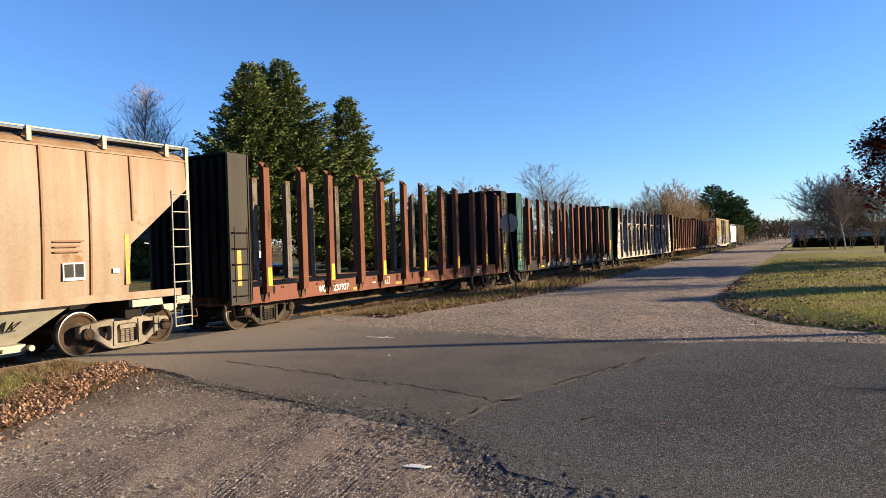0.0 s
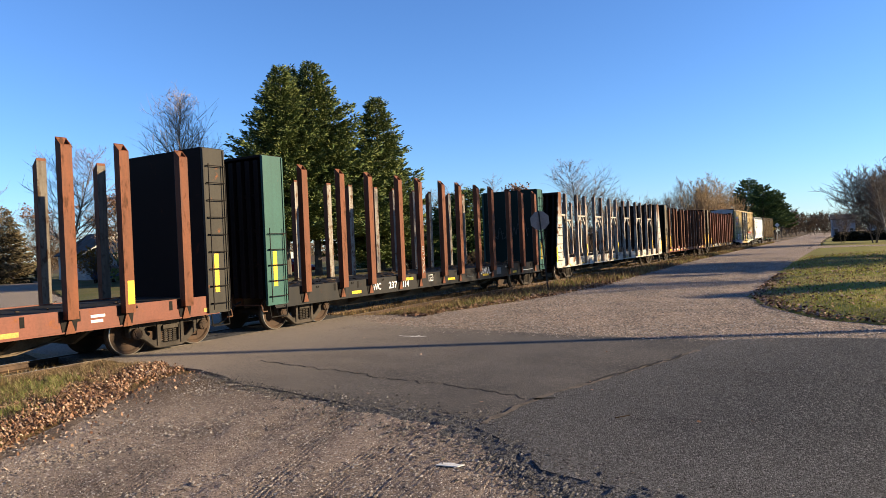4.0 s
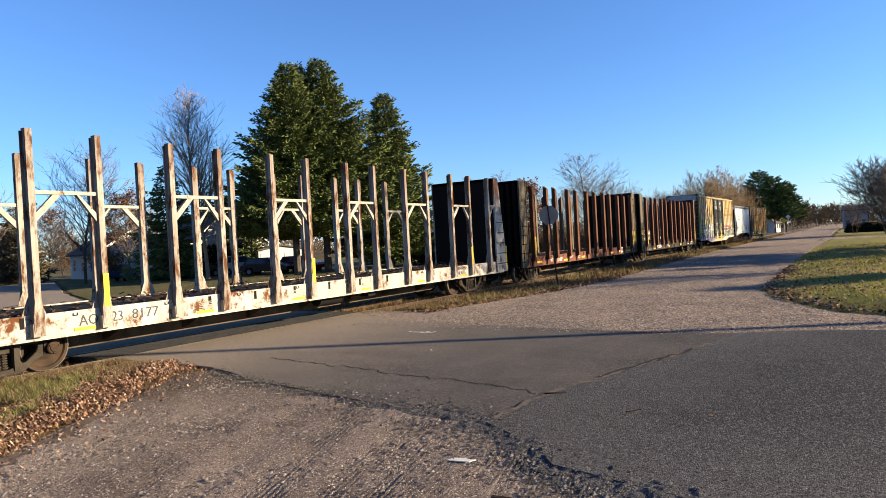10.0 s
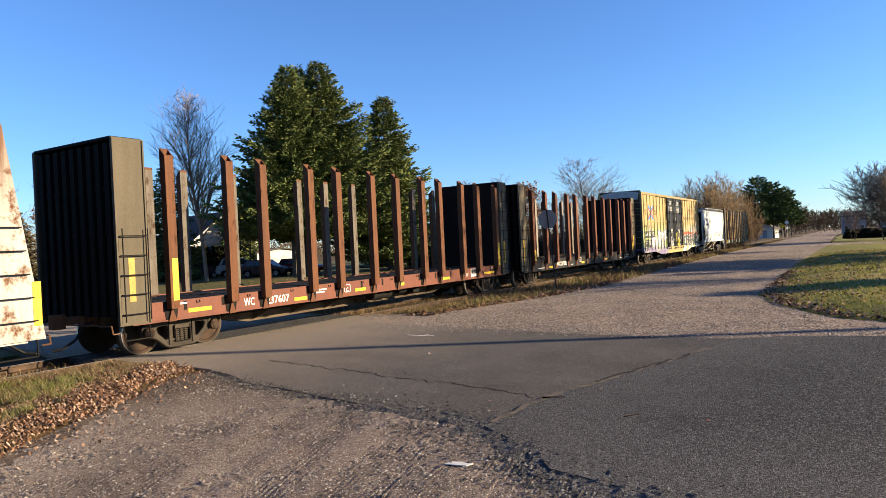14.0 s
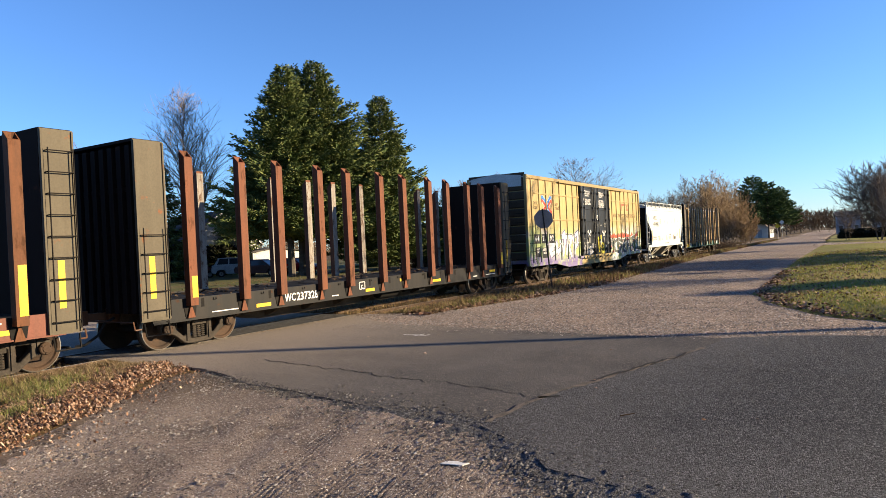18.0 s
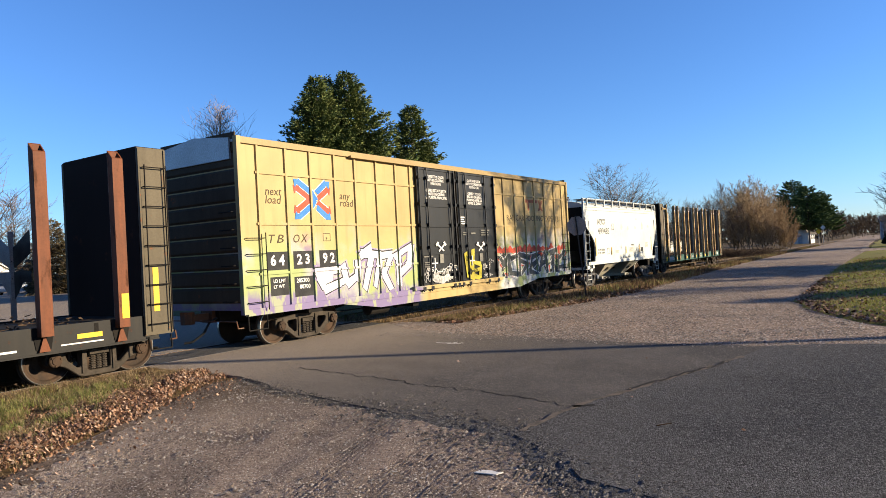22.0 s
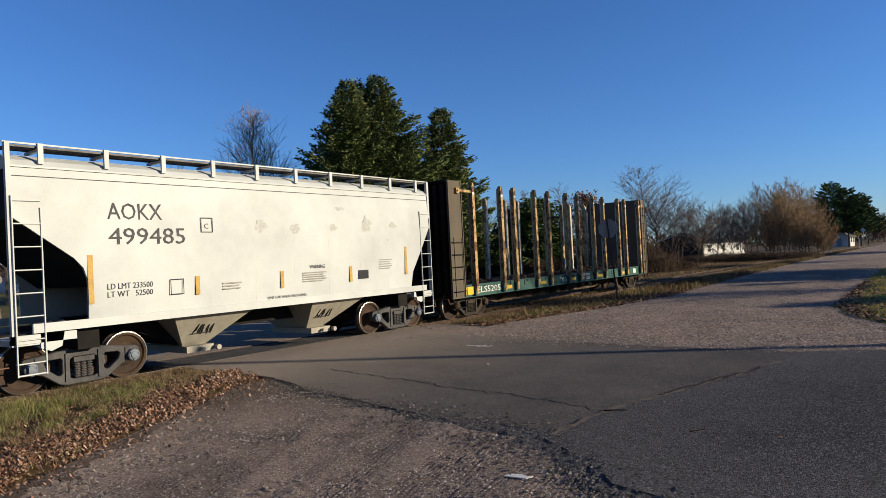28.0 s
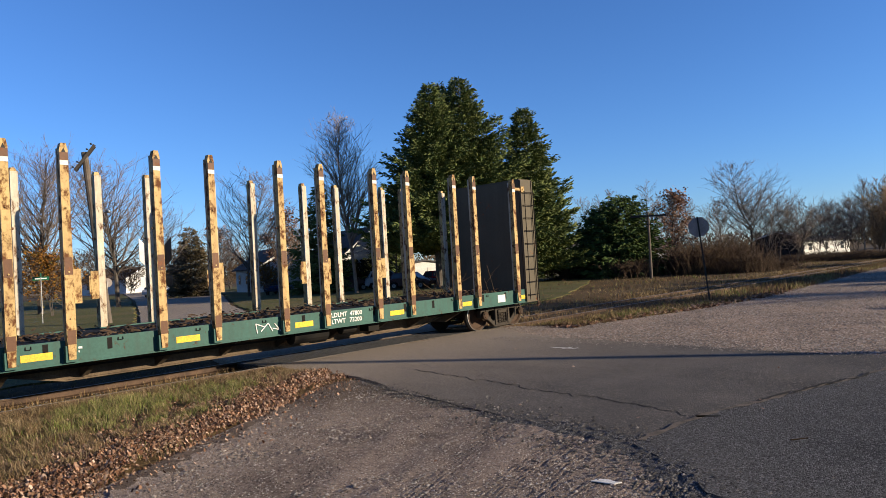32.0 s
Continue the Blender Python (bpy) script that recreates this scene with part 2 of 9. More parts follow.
# The green bulkhead's unlit face, darkened in its colour.
SHADE_GREEN = painted("sooty_green", (0.0085, 0.019, 0.0145), (0.006, 0.012, 0.0095), 0.08, (0.03, 0.014, 0.007), rough=0.85)
WHITECAR = painted("white_rusty_paint", (0.41, 0.39, 0.345), (0.21, 0.15, 0.1), 0.48, (0.0935, 0.0352, 0.0132), scale=0.8, worn=(2.3, 4.2))
WHITESTK = painted("white_rusty_stake", (0.3, 0.275, 0.235), (0.12, 0.07, 0.042), 0.56, (0.08, 0.033, 0.014), scale=1.8, streak=0.75, worn=(2.2, 5.4), tall=0.3)
BRACEWHITE = painted("white_brace", (0.35, 0.32, 0.27), (0.2, 0.12, 0.07), 0.3, (0.09, 0.04, 0.017), scale=3.0)
ELSGREEN = painted("green_sill", (0.031, 0.084, 0.068), (0.03, 0.05, 0.042), 0.22, (0.06, 0.03, 0.017), scale=2.0)
YSTAKE = painted("yellow_peeling_stake", (0.40, 0.275, 0.11), (0.2, 0.11, 0.048), 0.6, (0.085, 0.036, 0.016), scale=2.6, streak=0.5, tall=0.7)
BOXY = painted("yellow_boxcar", (0.272, 0.194, 0.083), (0.19, 0.12, 0.05), 0.0, rough=0.5, streak=0.3)
BLACKDOOR = painted("black_door", (0.0078, 0.009, 0.0108), (0.016, 0.016, 0.017), 0.08, (0.02, 0.013, 0.009), rough=0.42)
BLACKDOOR.node_tree.nodes["Principled BSDF"].inputs["Specular IOR Level"].default_value = 0.2
# The boxcar's ends lie out of the sun; this brown is darkened for it.
BOXEND_SHADE = painted("boxcar_end", (0.066, 0.049, 0.032), (0.034, 0.026, 0.017), 0.1, rough=0.85)
GALV = surface("galvanised_roof", (0.346, 0.359, 0.377), (0.283, 0.289, 0.302), 0.8, 25, 0.45, 0.6, rel=0.1)
CREAM = painted("cream_hopper", (0.42, 0.432, 0.408), (0.378, 0.38, 0.345), 0.0, rough=0.5, streak=0.3, grain=0.95)
TAN = painted("tan_rusty_hopper", (0.238, 0.186, 0.136), (0.175, 0.108, 0.062), 0.05, (0.178, 0.098, 0.05), streak=0.85, scale=0.55, worn=(2.2, 5.2))
TANPOST = painted("rusty_post", (0.176, 0.0884, 0.044), (0.113, 0.0535, 0.0283), 0.3)
DIRTYCREAM = painted("dirty_cream", (0.34, 0.315, 0.25), (0.21, 0.18, 0.135), 0.1, streak=0.6)
WHITE = surface("white_marking", (0.641, 0.625, 0.593), (0.529, 0.497, 0.449), 4, 40, 0.6, rel=0.05)
YELLOW = surface("reflector_yellow", (0.641, 0.417, 0.024), (0.529, 0.336, 0.0321), 4, 40, 0.5, rel=0.05)
AMBER = surface("reflector_amber", (0.43, 0.27, 0.055), (0.35, 0.21, 0.05), 4, 40, 0.5, rel=0.05)
INK = surface("black_marking", (0.0189, 0.0189, 0.0207), (0.0314, 0.0314, 0.0314), 4, 40, 0.7, rel=0.05)
GRATING = surface("walkway_grating", (0.11, 0.105, 0.098), (0.07, 0.066, 0.06), 3, 40, 0.6, 0.3, rel=0.1)
HOSE = surface("rubber_hose", (0.0126, 0.0126, 0.0126), (0.022, 0.0207, 0.0189), 4, 40, 0.7)
RUSTY = painted("rusty_iron", (0.107, 0.0503, 0.0252), (0.0566, 0.0314, 0.0189), 0.3)

# ---- mesh helpers ----


def part(name, bm, material, parent=None, label="", smooth=False, recalc=True):
    """Link a bmesh as one mesh object under a thing or a part."""
    me = bpy.data.meshes.new(name)
    if recalc:
        bmesh.ops.recalc_face_normals(bm, faces=bm.faces)
    if smooth:
        for f in bm.faces:
            f.smooth = True
    bm.to_mesh(me)
    bm.free()
    for m in material if isinstance(material, (list, tuple)) else [material]:
        me.materials.append(m)
    ob = new(name, me)
    ob.parent = parent
    if label:
        ob["label"] = label
    return ob


def again(ob, m, parent):
    """Another object on the same mesh (and the same for what hangs on it)."""
    o = new(ob.name.split(".")[0], ob.data)
    o.parent, o.matrix_basis = parent, m
    for k in ("label",):
        if k in ob:
            o[k] = ob[k]
    for c in ob.children:
        again(c, c.matrix_basis.copy(), o)
    return o


def thing(name, label, category, group="", m=None, kind=""):
    ob = tagged(new(name), label, category, group, kind)
    if m is not None:
        ob.matrix_basis = m
    return ob


def box(bm, x0, x1, y0, y1, z0, z1, mi=0):
    vs = [bm.verts.new((x, y, z)) for x in (x0, x1) for y in (y0, y1) for z in (z0, z1)]
    for a in ((0, 1, 3, 2), (4, 6, 7, 5), (0, 4, 5, 1), (2, 3, 7, 6), (0, 2, 6, 4), (1, 5, 7, 3)):
        bm.faces.new([vs[i] for i in a]).material_index = mi
    return vs


def prism(bm, pts, x0, x1, axis="x", mi=0):
    """A polygon pushed along one axis; for x the points are (y, z), for y (x, z), for z (x, y)."""
    put = {"x": lambda a, b, c: (c, a, b), "y": lambda a, b, c: (a, c, b), "z": lambda a, b, c: (a, b, c)}[axis]
    lo = [bm.verts.new(put(a, b, x0)) for a, b in pts]
    hi = [bm.verts.new(put(a, b, x1)) for a, b in pts]
    n = len(pts)
    bm.faces.new(lo).material_index = mi
    bm.faces.new(hi[::-1]).material_index = mi
    for i in range(n):
        bm.faces.new((lo[i], hi[i], hi[(i + 1) % n], lo[(i + 1) % n])).material_index = mi


def tube(bm, p, q, r0, r1=None, seg=6, cap=True, mi=0):
    p, q = Vector(p), Vector(q)
    r1 = r0 if r1 is None else r1
    d = (q - p).normalized()
    a = d.orthogonal().normalized()
    b = d.cross(a)
    rings = [[bm.verts.new(c + (a * math.cos(k * math.tau / seg) + b * math.sin(k * math.tau / seg)) * r) for k in range(seg)] for c, r in ((p, r0), (q, r1))]
    for k in range(seg):
        bm.faces.new((rings[0][k], rings[0][(k + 1) % seg], rings[1][(k + 1) % seg], rings[1][k])).material_index = mi
    if cap:
        bm.faces.new(rings[0][::-1]).material_index = mi
        bm.faces.new(rings[1]).material_index = mi


def pipe(bm, pts, r, seg=5):
    for p, q in zip(pts, pts[1:]):
        tube(bm, p, q, r, r, seg)


def lathe(bm, profile, centre, axis="x", seg=28, mats=None):
    """A profile of (along, radius) turned round an axis."""
    rings = []
    for a, r in profile:
        ring = []
        for k in range(seg):
            c, s = math.cos(k * math.tau / seg) * r, math.sin(k * math.tau / seg) * r
            ring.append(bm.verts.new(Vector(centre) + Vector({"x": (a, c, s), "y": (c, a, s), "z": (c, s, a)}[axis])))
        rings.append(ring)
    for i in range(len(rings) - 1):
        for k in range(seg):
            f = bm.faces.new((rings[i][k], rings[i][(k + 1) % seg], rings[i + 1][(k + 1) % seg], rings[i + 1][k]))
            if mats:
                f.material_index = mats[i]
    bm.faces.new(rings[0][::-1])
    bm.faces.new(rings[-1])


def lettering(text, size, x, y, z, parent, mat, shear=0.0, name="lettering", width=None, face=1, bold=0.018):
    """Stencilled words on a side that faces +x (face 1) or -y (face 0); (y, z) is the lower start of the words."""
    cu = bpy.data.curves.new(name, "FONT")
    cu.body, cu.size, cu.extrude, cu.shear, cu.resolution_u, cu.offset = text, size, 0.0015, shear, 2, size * bold
    tmp = new(name, cu)
    bpy.context.view_layer.update()
    me = bpy.data.meshes.new_from_object(tmp.evaluated_get(bpy.context.evaluated_depsgraph_get()))
    bpy.data.objects.remove(tmp)
    me.materials.clear()
    me.materials.append(mat)
    ob = new(name, me)
    ob.parent = parent
    w = max((v.co.x for v in me.vertices), default=1)
    if width:
        for v in me.vertices:
            v.co.x *= width / w
    ob.matrix_basis = pose(x, y, z, 90, 0, 90 if face else 0)
    return ob


def bars(x, y, z, w, h, rows, parent, mat, name="small_print", gap=0.45):
    """Writing too small to read: plain bars."""
    bm = bmesh.new()
    step = h / rows
    for i in range(rows):
        ww = w * (1.0 - 0.22 * ((i * 37 % 10) / 10))
        box(bm, x, x + 0.002, y, y + ww, z + h - (i + 1) * step, z + h - (i + gap) * step)
    return part(name, bm, mat, parent)


def plate(name, x, y0, y1, z0, z1, mat, parent, label=""):
    bm = bmesh.new()
    box(bm, x, x + 0.003, y0, y1, z0, z1)
    return part(name, bm, mat, parent, label)


# ---- the train: local y runs back from the car's leading end, z up from the rail head ----
CARS = []
R_WHEEL = 0.457


def build_wheelset(parent):
    bm = bmesh.new()
    for s in (-1, 1):
        prof = [(0.70, 0.495), (0.73, 0.49), (0.745, R_WHEEL + 0.006), (0.835, R_WHEEL), (0.84, 0.44), (0.836, 0.39), (0.80, 0.365), (0.765, 0.24), (0.80, 0.15), (0.86, 0.12), (0.86, 0.08)]
        lathe(bm, [(a * s, r) for a, r in prof], (0, 0, 0), "x", 32, [0, 0, 1, 1, 0, 0, 0, 0, 0, 0])
        lathe(bm, [(a * s, r) for a, r in ((0.86, 0.08), (0.98, 0.08), (0.98, 0.115), (1.13, 0.115), (1.135, 0.075), (1.15, 0.07))], (0, 0, 0), "x", 14, [0] * 5)
        for k in range(3):
            a = k * math.tau / 3
            tube(bm, (1.13 * s, math.cos(a) * 0.06, math.sin(a) * 0.06), (1.165 * s, math.cos(a) * 0.06, math.sin(a) * 0.06), 0.018, seg=6)
    tube(bm, (-0.7, 0, 0), (0.7, 0, 0), 0.085, seg=10)
    return part("wheelset", bm, [WHEEL, TREAD], parent, "rusty steel wheels with bright worn treads on one axle", smooth=False)


def casting(bm, loops, x0, x1, chamfer=0.014):
    """A cast plate with windows: the first loop is its outline, the others are holes; the outer face is chamfered."""
    deep = x1 - math.copysign(0.016, x1)
    rims = []
    for n, pts in enumerate(loops):
        area = sum(p[0] * q[1] - q[0] * p[1] for p, q in zip(pts, pts[1:] + pts[:1]))
        if (area > 0) != (n == 0):
            pts = pts[::-1]
        inner = []
        for p, c, q in zip(pts[-1:] + pts[:-1], pts, pts[1:] + pts[:1]):
            d = (Vector((c[0] - p[0], c[1] - p[1])).normalized() + Vector((q[0] - c[0], q[1] - c[1])).normalized()).normalized()
            inner.append((c[0] - d.y * chamfer, c[1] + d.x * chamfer))
        rings = [[bm.verts.new((x, y, z)) for y, z in pp] for x, pp in ((x0, pts), (deep, pts), (x1, inner))]
        for u, v in zip(rings, rings[1:]):
            for k in range(len(u)):
                bm.faces.new((u[k], v[k], v[(k + 1) % len(u)], u[(k + 1) % len(u)]))
        rims.append((rings[0], rings[-1]))
    for side in (0, 1):
        edges = [bm.edges.get((r[side][k], r[side][(k + 1) % len(r[side])])) for r in rims for k in range(len(r[side]))]
        bmesh.ops.triangle_fill(bm, use_beauty=True, use_dissolve=False, edges=edges)


def build_truck(mat, cap=None, k=1.0):
    """A four-wheel truck; k shortens its wheelbase."""
    h = 0.945 * k
    bm = bmesh.new()
    box(bm, -0.98, 0.98, -0.17, 0.17, 0.42, 0.62)
    lathe(bm, [(0.62, 0.2), (0.70, 0.2)], (0, 0, 0), "z", 14)
    for s in (-1, 1):
        tube(bm, (-0.8, s * 0.36, 0.38), (0.8, s * 0.36, 0.38), 0.05, seg=6)
        for w in (-0.74, 0.74):
            box(bm, w - 0.07, w + 0.07, s * 0.36 - 0.04, s * 0.36 + 0.1 * s, 0.3, 0.52)
    truck = part("truck", bm, mat)
    for s in (-1, 1):
        f = bmesh.new()
        half = [(0.0, 0.72), (-0.25, 0.72), (-0.46, 0.705), (-0.76, 0.665), (-1.02, 0.64), (-1.09, 0.60), (-1.11, 0.50), (-1.10, 0.40), (-1.06, 0.37), (-1.045, 0.44), (-1.03, 0.555), (-0.86, 0.555), (-0.845, 0.40), (-0.82, 0.33), (-0.74, 0.31), (-0.66, 0.26), (-0.44, 0.10), (-0.32, 0.07)]
        outline = half + [(-y, z) for y, z in half[:0:-1]]
        pocket = [(0.385, 0.30), (0.385, 0.54), (0.41, 0.575), (0.66, 0.565), (0.70, 0.52), (0.66, 0.42), (0.47, 0.265), (0.42, 0.26)]
        window = [(-0.25, 0.20), (-0.25, 0.53), (-0.19, 0.575), (0.19, 0.575), (0.25, 0.53), (0.25, 0.20), (0.19, 0.175), (-0.19, 0.175)]
        casting(f, [[(y * k, z) for y, z in loop] for loop in (outline, pocket, [(-y, z) for y, z in pocket[::-1]], window)], s * 0.93, s * 1.075)
        for e in (-1, 1):
            prism(f, [(e * 0.265, 0.66), (e * 0.335, 0.66), (e * 0.345, 0.14), (e * 0.265, 0.14)], s * 1.06, s * 1.10)
            prism(f, [(e * 0.80 * k, 0.63), (e * 0.86 * k, 0.635), (e * 0.855 * k, 0.36), (e * 0.80 * k, 0.35)], s * 1.06, s * 1.095)
        part("side_frame", f, mat, truck)
        g = bmesh.new()
        for yy in (-0.115, 0.0, 0.115):
            prof = []
            for i in range(6):
                prof += [(0.19 + i * 0.046, 0.03), (0.20 + i * 0.046, 0.06), (0.22 + i * 0.046, 0.06), (0.23 + i * 0.046, 0.03)]
            lathe(g, prof, (s * 1.035, yy, 0), "z", 8)
        box(g, s * 0.94, s * 1.10, -0.19, 0.19, 0.48, 0.57)
        tagged(part("spring_pack", g, mat, truck, "stacked coil springs under the bolster end"), kind="stuff")
    for e in (-1, 1):
        w = build_wheelset(truck)
        w.matrix_basis = pose(0, e * h, R_WHEEL)
        for s in (-1, 1):
            c = bmesh.new()
            lathe(c, [(s * 1.06, 0.122), (s * 1.155, 0.122), (s * 1.17, 0.105), (s * 1.172, 0.075), (s * 1.185, 0.07)], (0, 0, 0), "x", 16)
            for k in range(3):
                a = k * math.tau / 3 + 0.4
                tube(c, (1.165 * s, math.cos(a) * 0.09, math.sin(a) * 0.09), (1.19 * s, math.cos(a) * 0.09, math.sin(a) * 0.09), 0.016, seg=6)
            part("bearing_cap", c, cap or WHEEL, truck).matrix_basis = pose(0, e * h, R_WHEEL)
    return truck


TRUCK_A = build_truck(TRUCK)
TRUCK_B = build_truck(TRUCK_DARK, BEARING)
TRUCK_C = build_truck(DUSTY)
TRUCK_D = build_truck(TRUCK, None, 0.91)
FIRST_USE = [TRUCK_A, TRUCK_B, TRUCK_C, TRUCK_D]


def put_truck(car, y, dark=False):
    t = {False: TRUCK_A, True: TRUCK_B, "dusty": TRUCK_C, "short": TRUCK_D}[dark]
    if t in FIRST_USE:
        FIRST_USE.remove(t)
        t.parent, t.matrix_basis = car, pose(0, y, 0)
        return t
    return again(t, pose(0, y, 0), car)


def build_coupler(car, y, way):
    """Coupler, striker and brake hose at an end; way is -1 at the leading end."""
    bm = bmesh.new()
    box(bm, -0.2, 0.2, min(y, y - way * 0.3), max(y, y - way * 0.3), 0.68, 1.0)
    a, b = sorted((y, y + way * 0.48))
    box(bm, -0.08, 0.08, a, b, 0.76, 0.92)
    a, b = sorted((y + way * 0.42, y + way * 0.66))
    prism(bm, [(-0.12, a), (0.05, a), (0.14, (a + b) / 2), (0.1, b), (-0.04, b), (-0.14, (a + b) / 2)], 0.69, 0.99, "z")
    part("coupler", bm, RUSTY, car, "rusty knuckle coupler")
    bm = bmesh.new()
    pipe(bm, [(0.38 * -way, y, 0.80), (0.36 * -way, y + way * 0.2, 0.72), (0.30 * -way, y + way * 0.34, 0.46), (0.15 * -way, y + way * 0.55, 0.28), (0.02, y + way * 0.68, 0.26)], 0.028, 6)
    part("brake_hose", bm, HOSE, car)
    bm = bmesh.new()
    pipe(bm, [(-1.3, y + way * 0.06, 0.80), (-1.3, y + way * 0.22, 0.74), (1.38, y + way * 0.22, 0.74), (1.42, y + way * 0.22, 0.58), (1.42, y + way * 0.06, 0.58)], 0.016, 5)
    part("uncoupling_lever", bm, RUSTY, car)


def rung(bm, y0, y1, z, x, out=0.07, r=0.012):
    pipe(bm, [(x, y0, z), (x + out, y0, z), (x + out, y1, z), (x, y1, z)], r, 5)


def shared_parts(builder, car, places):
    """Build a part once and set the others beside it on the same mesh."""
    first = builder()
    first.parent, first.matrix_basis = car, places[0]
    for m in places[1:]:
        again(first, m, car)
    return first


def angled_stake(brown=None, liner=None):
    """A hollow steel stake, its top cut off on a slant, over a peaked gusset on the sill; a near-black plate behind it
    stands for shade.
    """
    bm = bmesh.new()
    w, d, lo, hi = 0.108, 0.17, 0.965, 4.26
    out = [(-w, 0), (-w, d), (w, d), (w, 0)]
    inn = [(-w + 0.02, 0.02), (-w + 0.02, d - 0.02), (w - 0.02, d - 0.02), (w - 0.02, 0.02)]
    top = lambda dd: hi + 0.17 * (1 - dd / d)
    rings = []
    for pts, zz in ((out, None), (out, "t"), (inn, "t"), (inn, 3.9)):
        rings.append([bm.verts.new((dd, yy, lo if zz is None else (top(dd) if zz == "t" else zz))) for yy, dd in pts])
    for a, b in zip(rings, rings[1:]):
        for k in range(4):
            bm.faces.new((a[k], a[(k + 1) % 4], b[(k + 1) % 4], b[k]))
    bm.faces.new(rings[0])
    bm.faces.new(rings[-1])
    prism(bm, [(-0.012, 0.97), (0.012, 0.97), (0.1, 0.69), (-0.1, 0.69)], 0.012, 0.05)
    # Near-black plate on the sill: the shade at the stake's foot, as colour.
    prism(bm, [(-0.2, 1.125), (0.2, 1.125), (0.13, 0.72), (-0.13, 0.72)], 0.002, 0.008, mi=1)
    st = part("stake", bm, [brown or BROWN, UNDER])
    bm = bmesh.new()
    box(bm, -0.006, -0.001, -w, w, 1.12, 4.37)
    part("wear_strip", bm, liner or LINER, st, "weathered grey inner face")
    return st


def channel_stake():
    """White-painted stake with a flared foot."""
    bm = bmesh.new()
    box(bm, 0.0, 0.13, -0.06, 0.06, 0.82, 4.5)
    box(bm, -0.03, 0.0, -0.085, 0.085, 1.05, 4.46)
    prism(bm, [(-0.06, 1.4), (0.06, 1.4), (0.095, 1.12), (0.09, 0.8), (-0.09, 0.8), (-0.095, 1.12)], 0.133, 0.145)
    box(bm, 0.0, 0.133, -0.11, 0.11, 0.74, 0.98)
    prism(bm, [(-0.22, 1.12), (0.22, 1.12), (0.09, 1.46), (-0.09, 1.46)], -0.045, -0.032)
    for z in (1.9, 3.1):
        box(bm, 0.13, 0.138, -0.06, 0.06, z, z + 0.05)
    return part("stake", bm, WHITESTK)


def yellow_stake():
    """Tapered yellow stake with a bolt hole near the rounded top and a hinge pin half-way up."""
    bm = bmesh.new()
    prism(bm, [(-0.055, 0.80), (0.055, 0.80), (0.078, 1.25), (0.066, 4.2), (0.07, 4.4), (0.042, 4.52), (-0.042, 4.52), (-0.07, 4.4), (-0.066, 4.2), (-0.078, 1.25)], 0.0, 0.13)
    box(bm, -0.05, -0.001, -0.07, 0.07, 1.1, 4.44, 4)
    box(bm, 0.13, 0.136, -0.067, 0.067, 4.225, 4.36, 5)
    box(bm, 0.13, 0.135, -0.066, 0.066, 1.06, 1.3, 5)
    box(bm, 0.13, 0.135, -0.064, 0.064, 2.25, 2.55, 5)
    prism(bm, [(-0.035, 4.36), (0.035, 4.36), (0.0, 4.44)], 0.131, 0.134, mi=1)
    box(bm, 0.131, 0.134, -0.067, 0.067, 4.14, 4.22, 2)
    for z in (1.5, 2.3, 3.4):
        tube(bm, (0.13, 0, z), (0.15, 0, z), 0.016, seg=6)
    tube(bm, (0.05, -0.12, 3.05), (0.05, 0.12, 3.05), 0.022, seg=6, mi=5)
    box(bm, -0.02, 0.11, -0.1, 0.1, 0.76, 1.04, 3)
    return part("stake", bm, [YSTAKE, INK, WHITE, ELSGREEN, PALELINER, RUSTY])


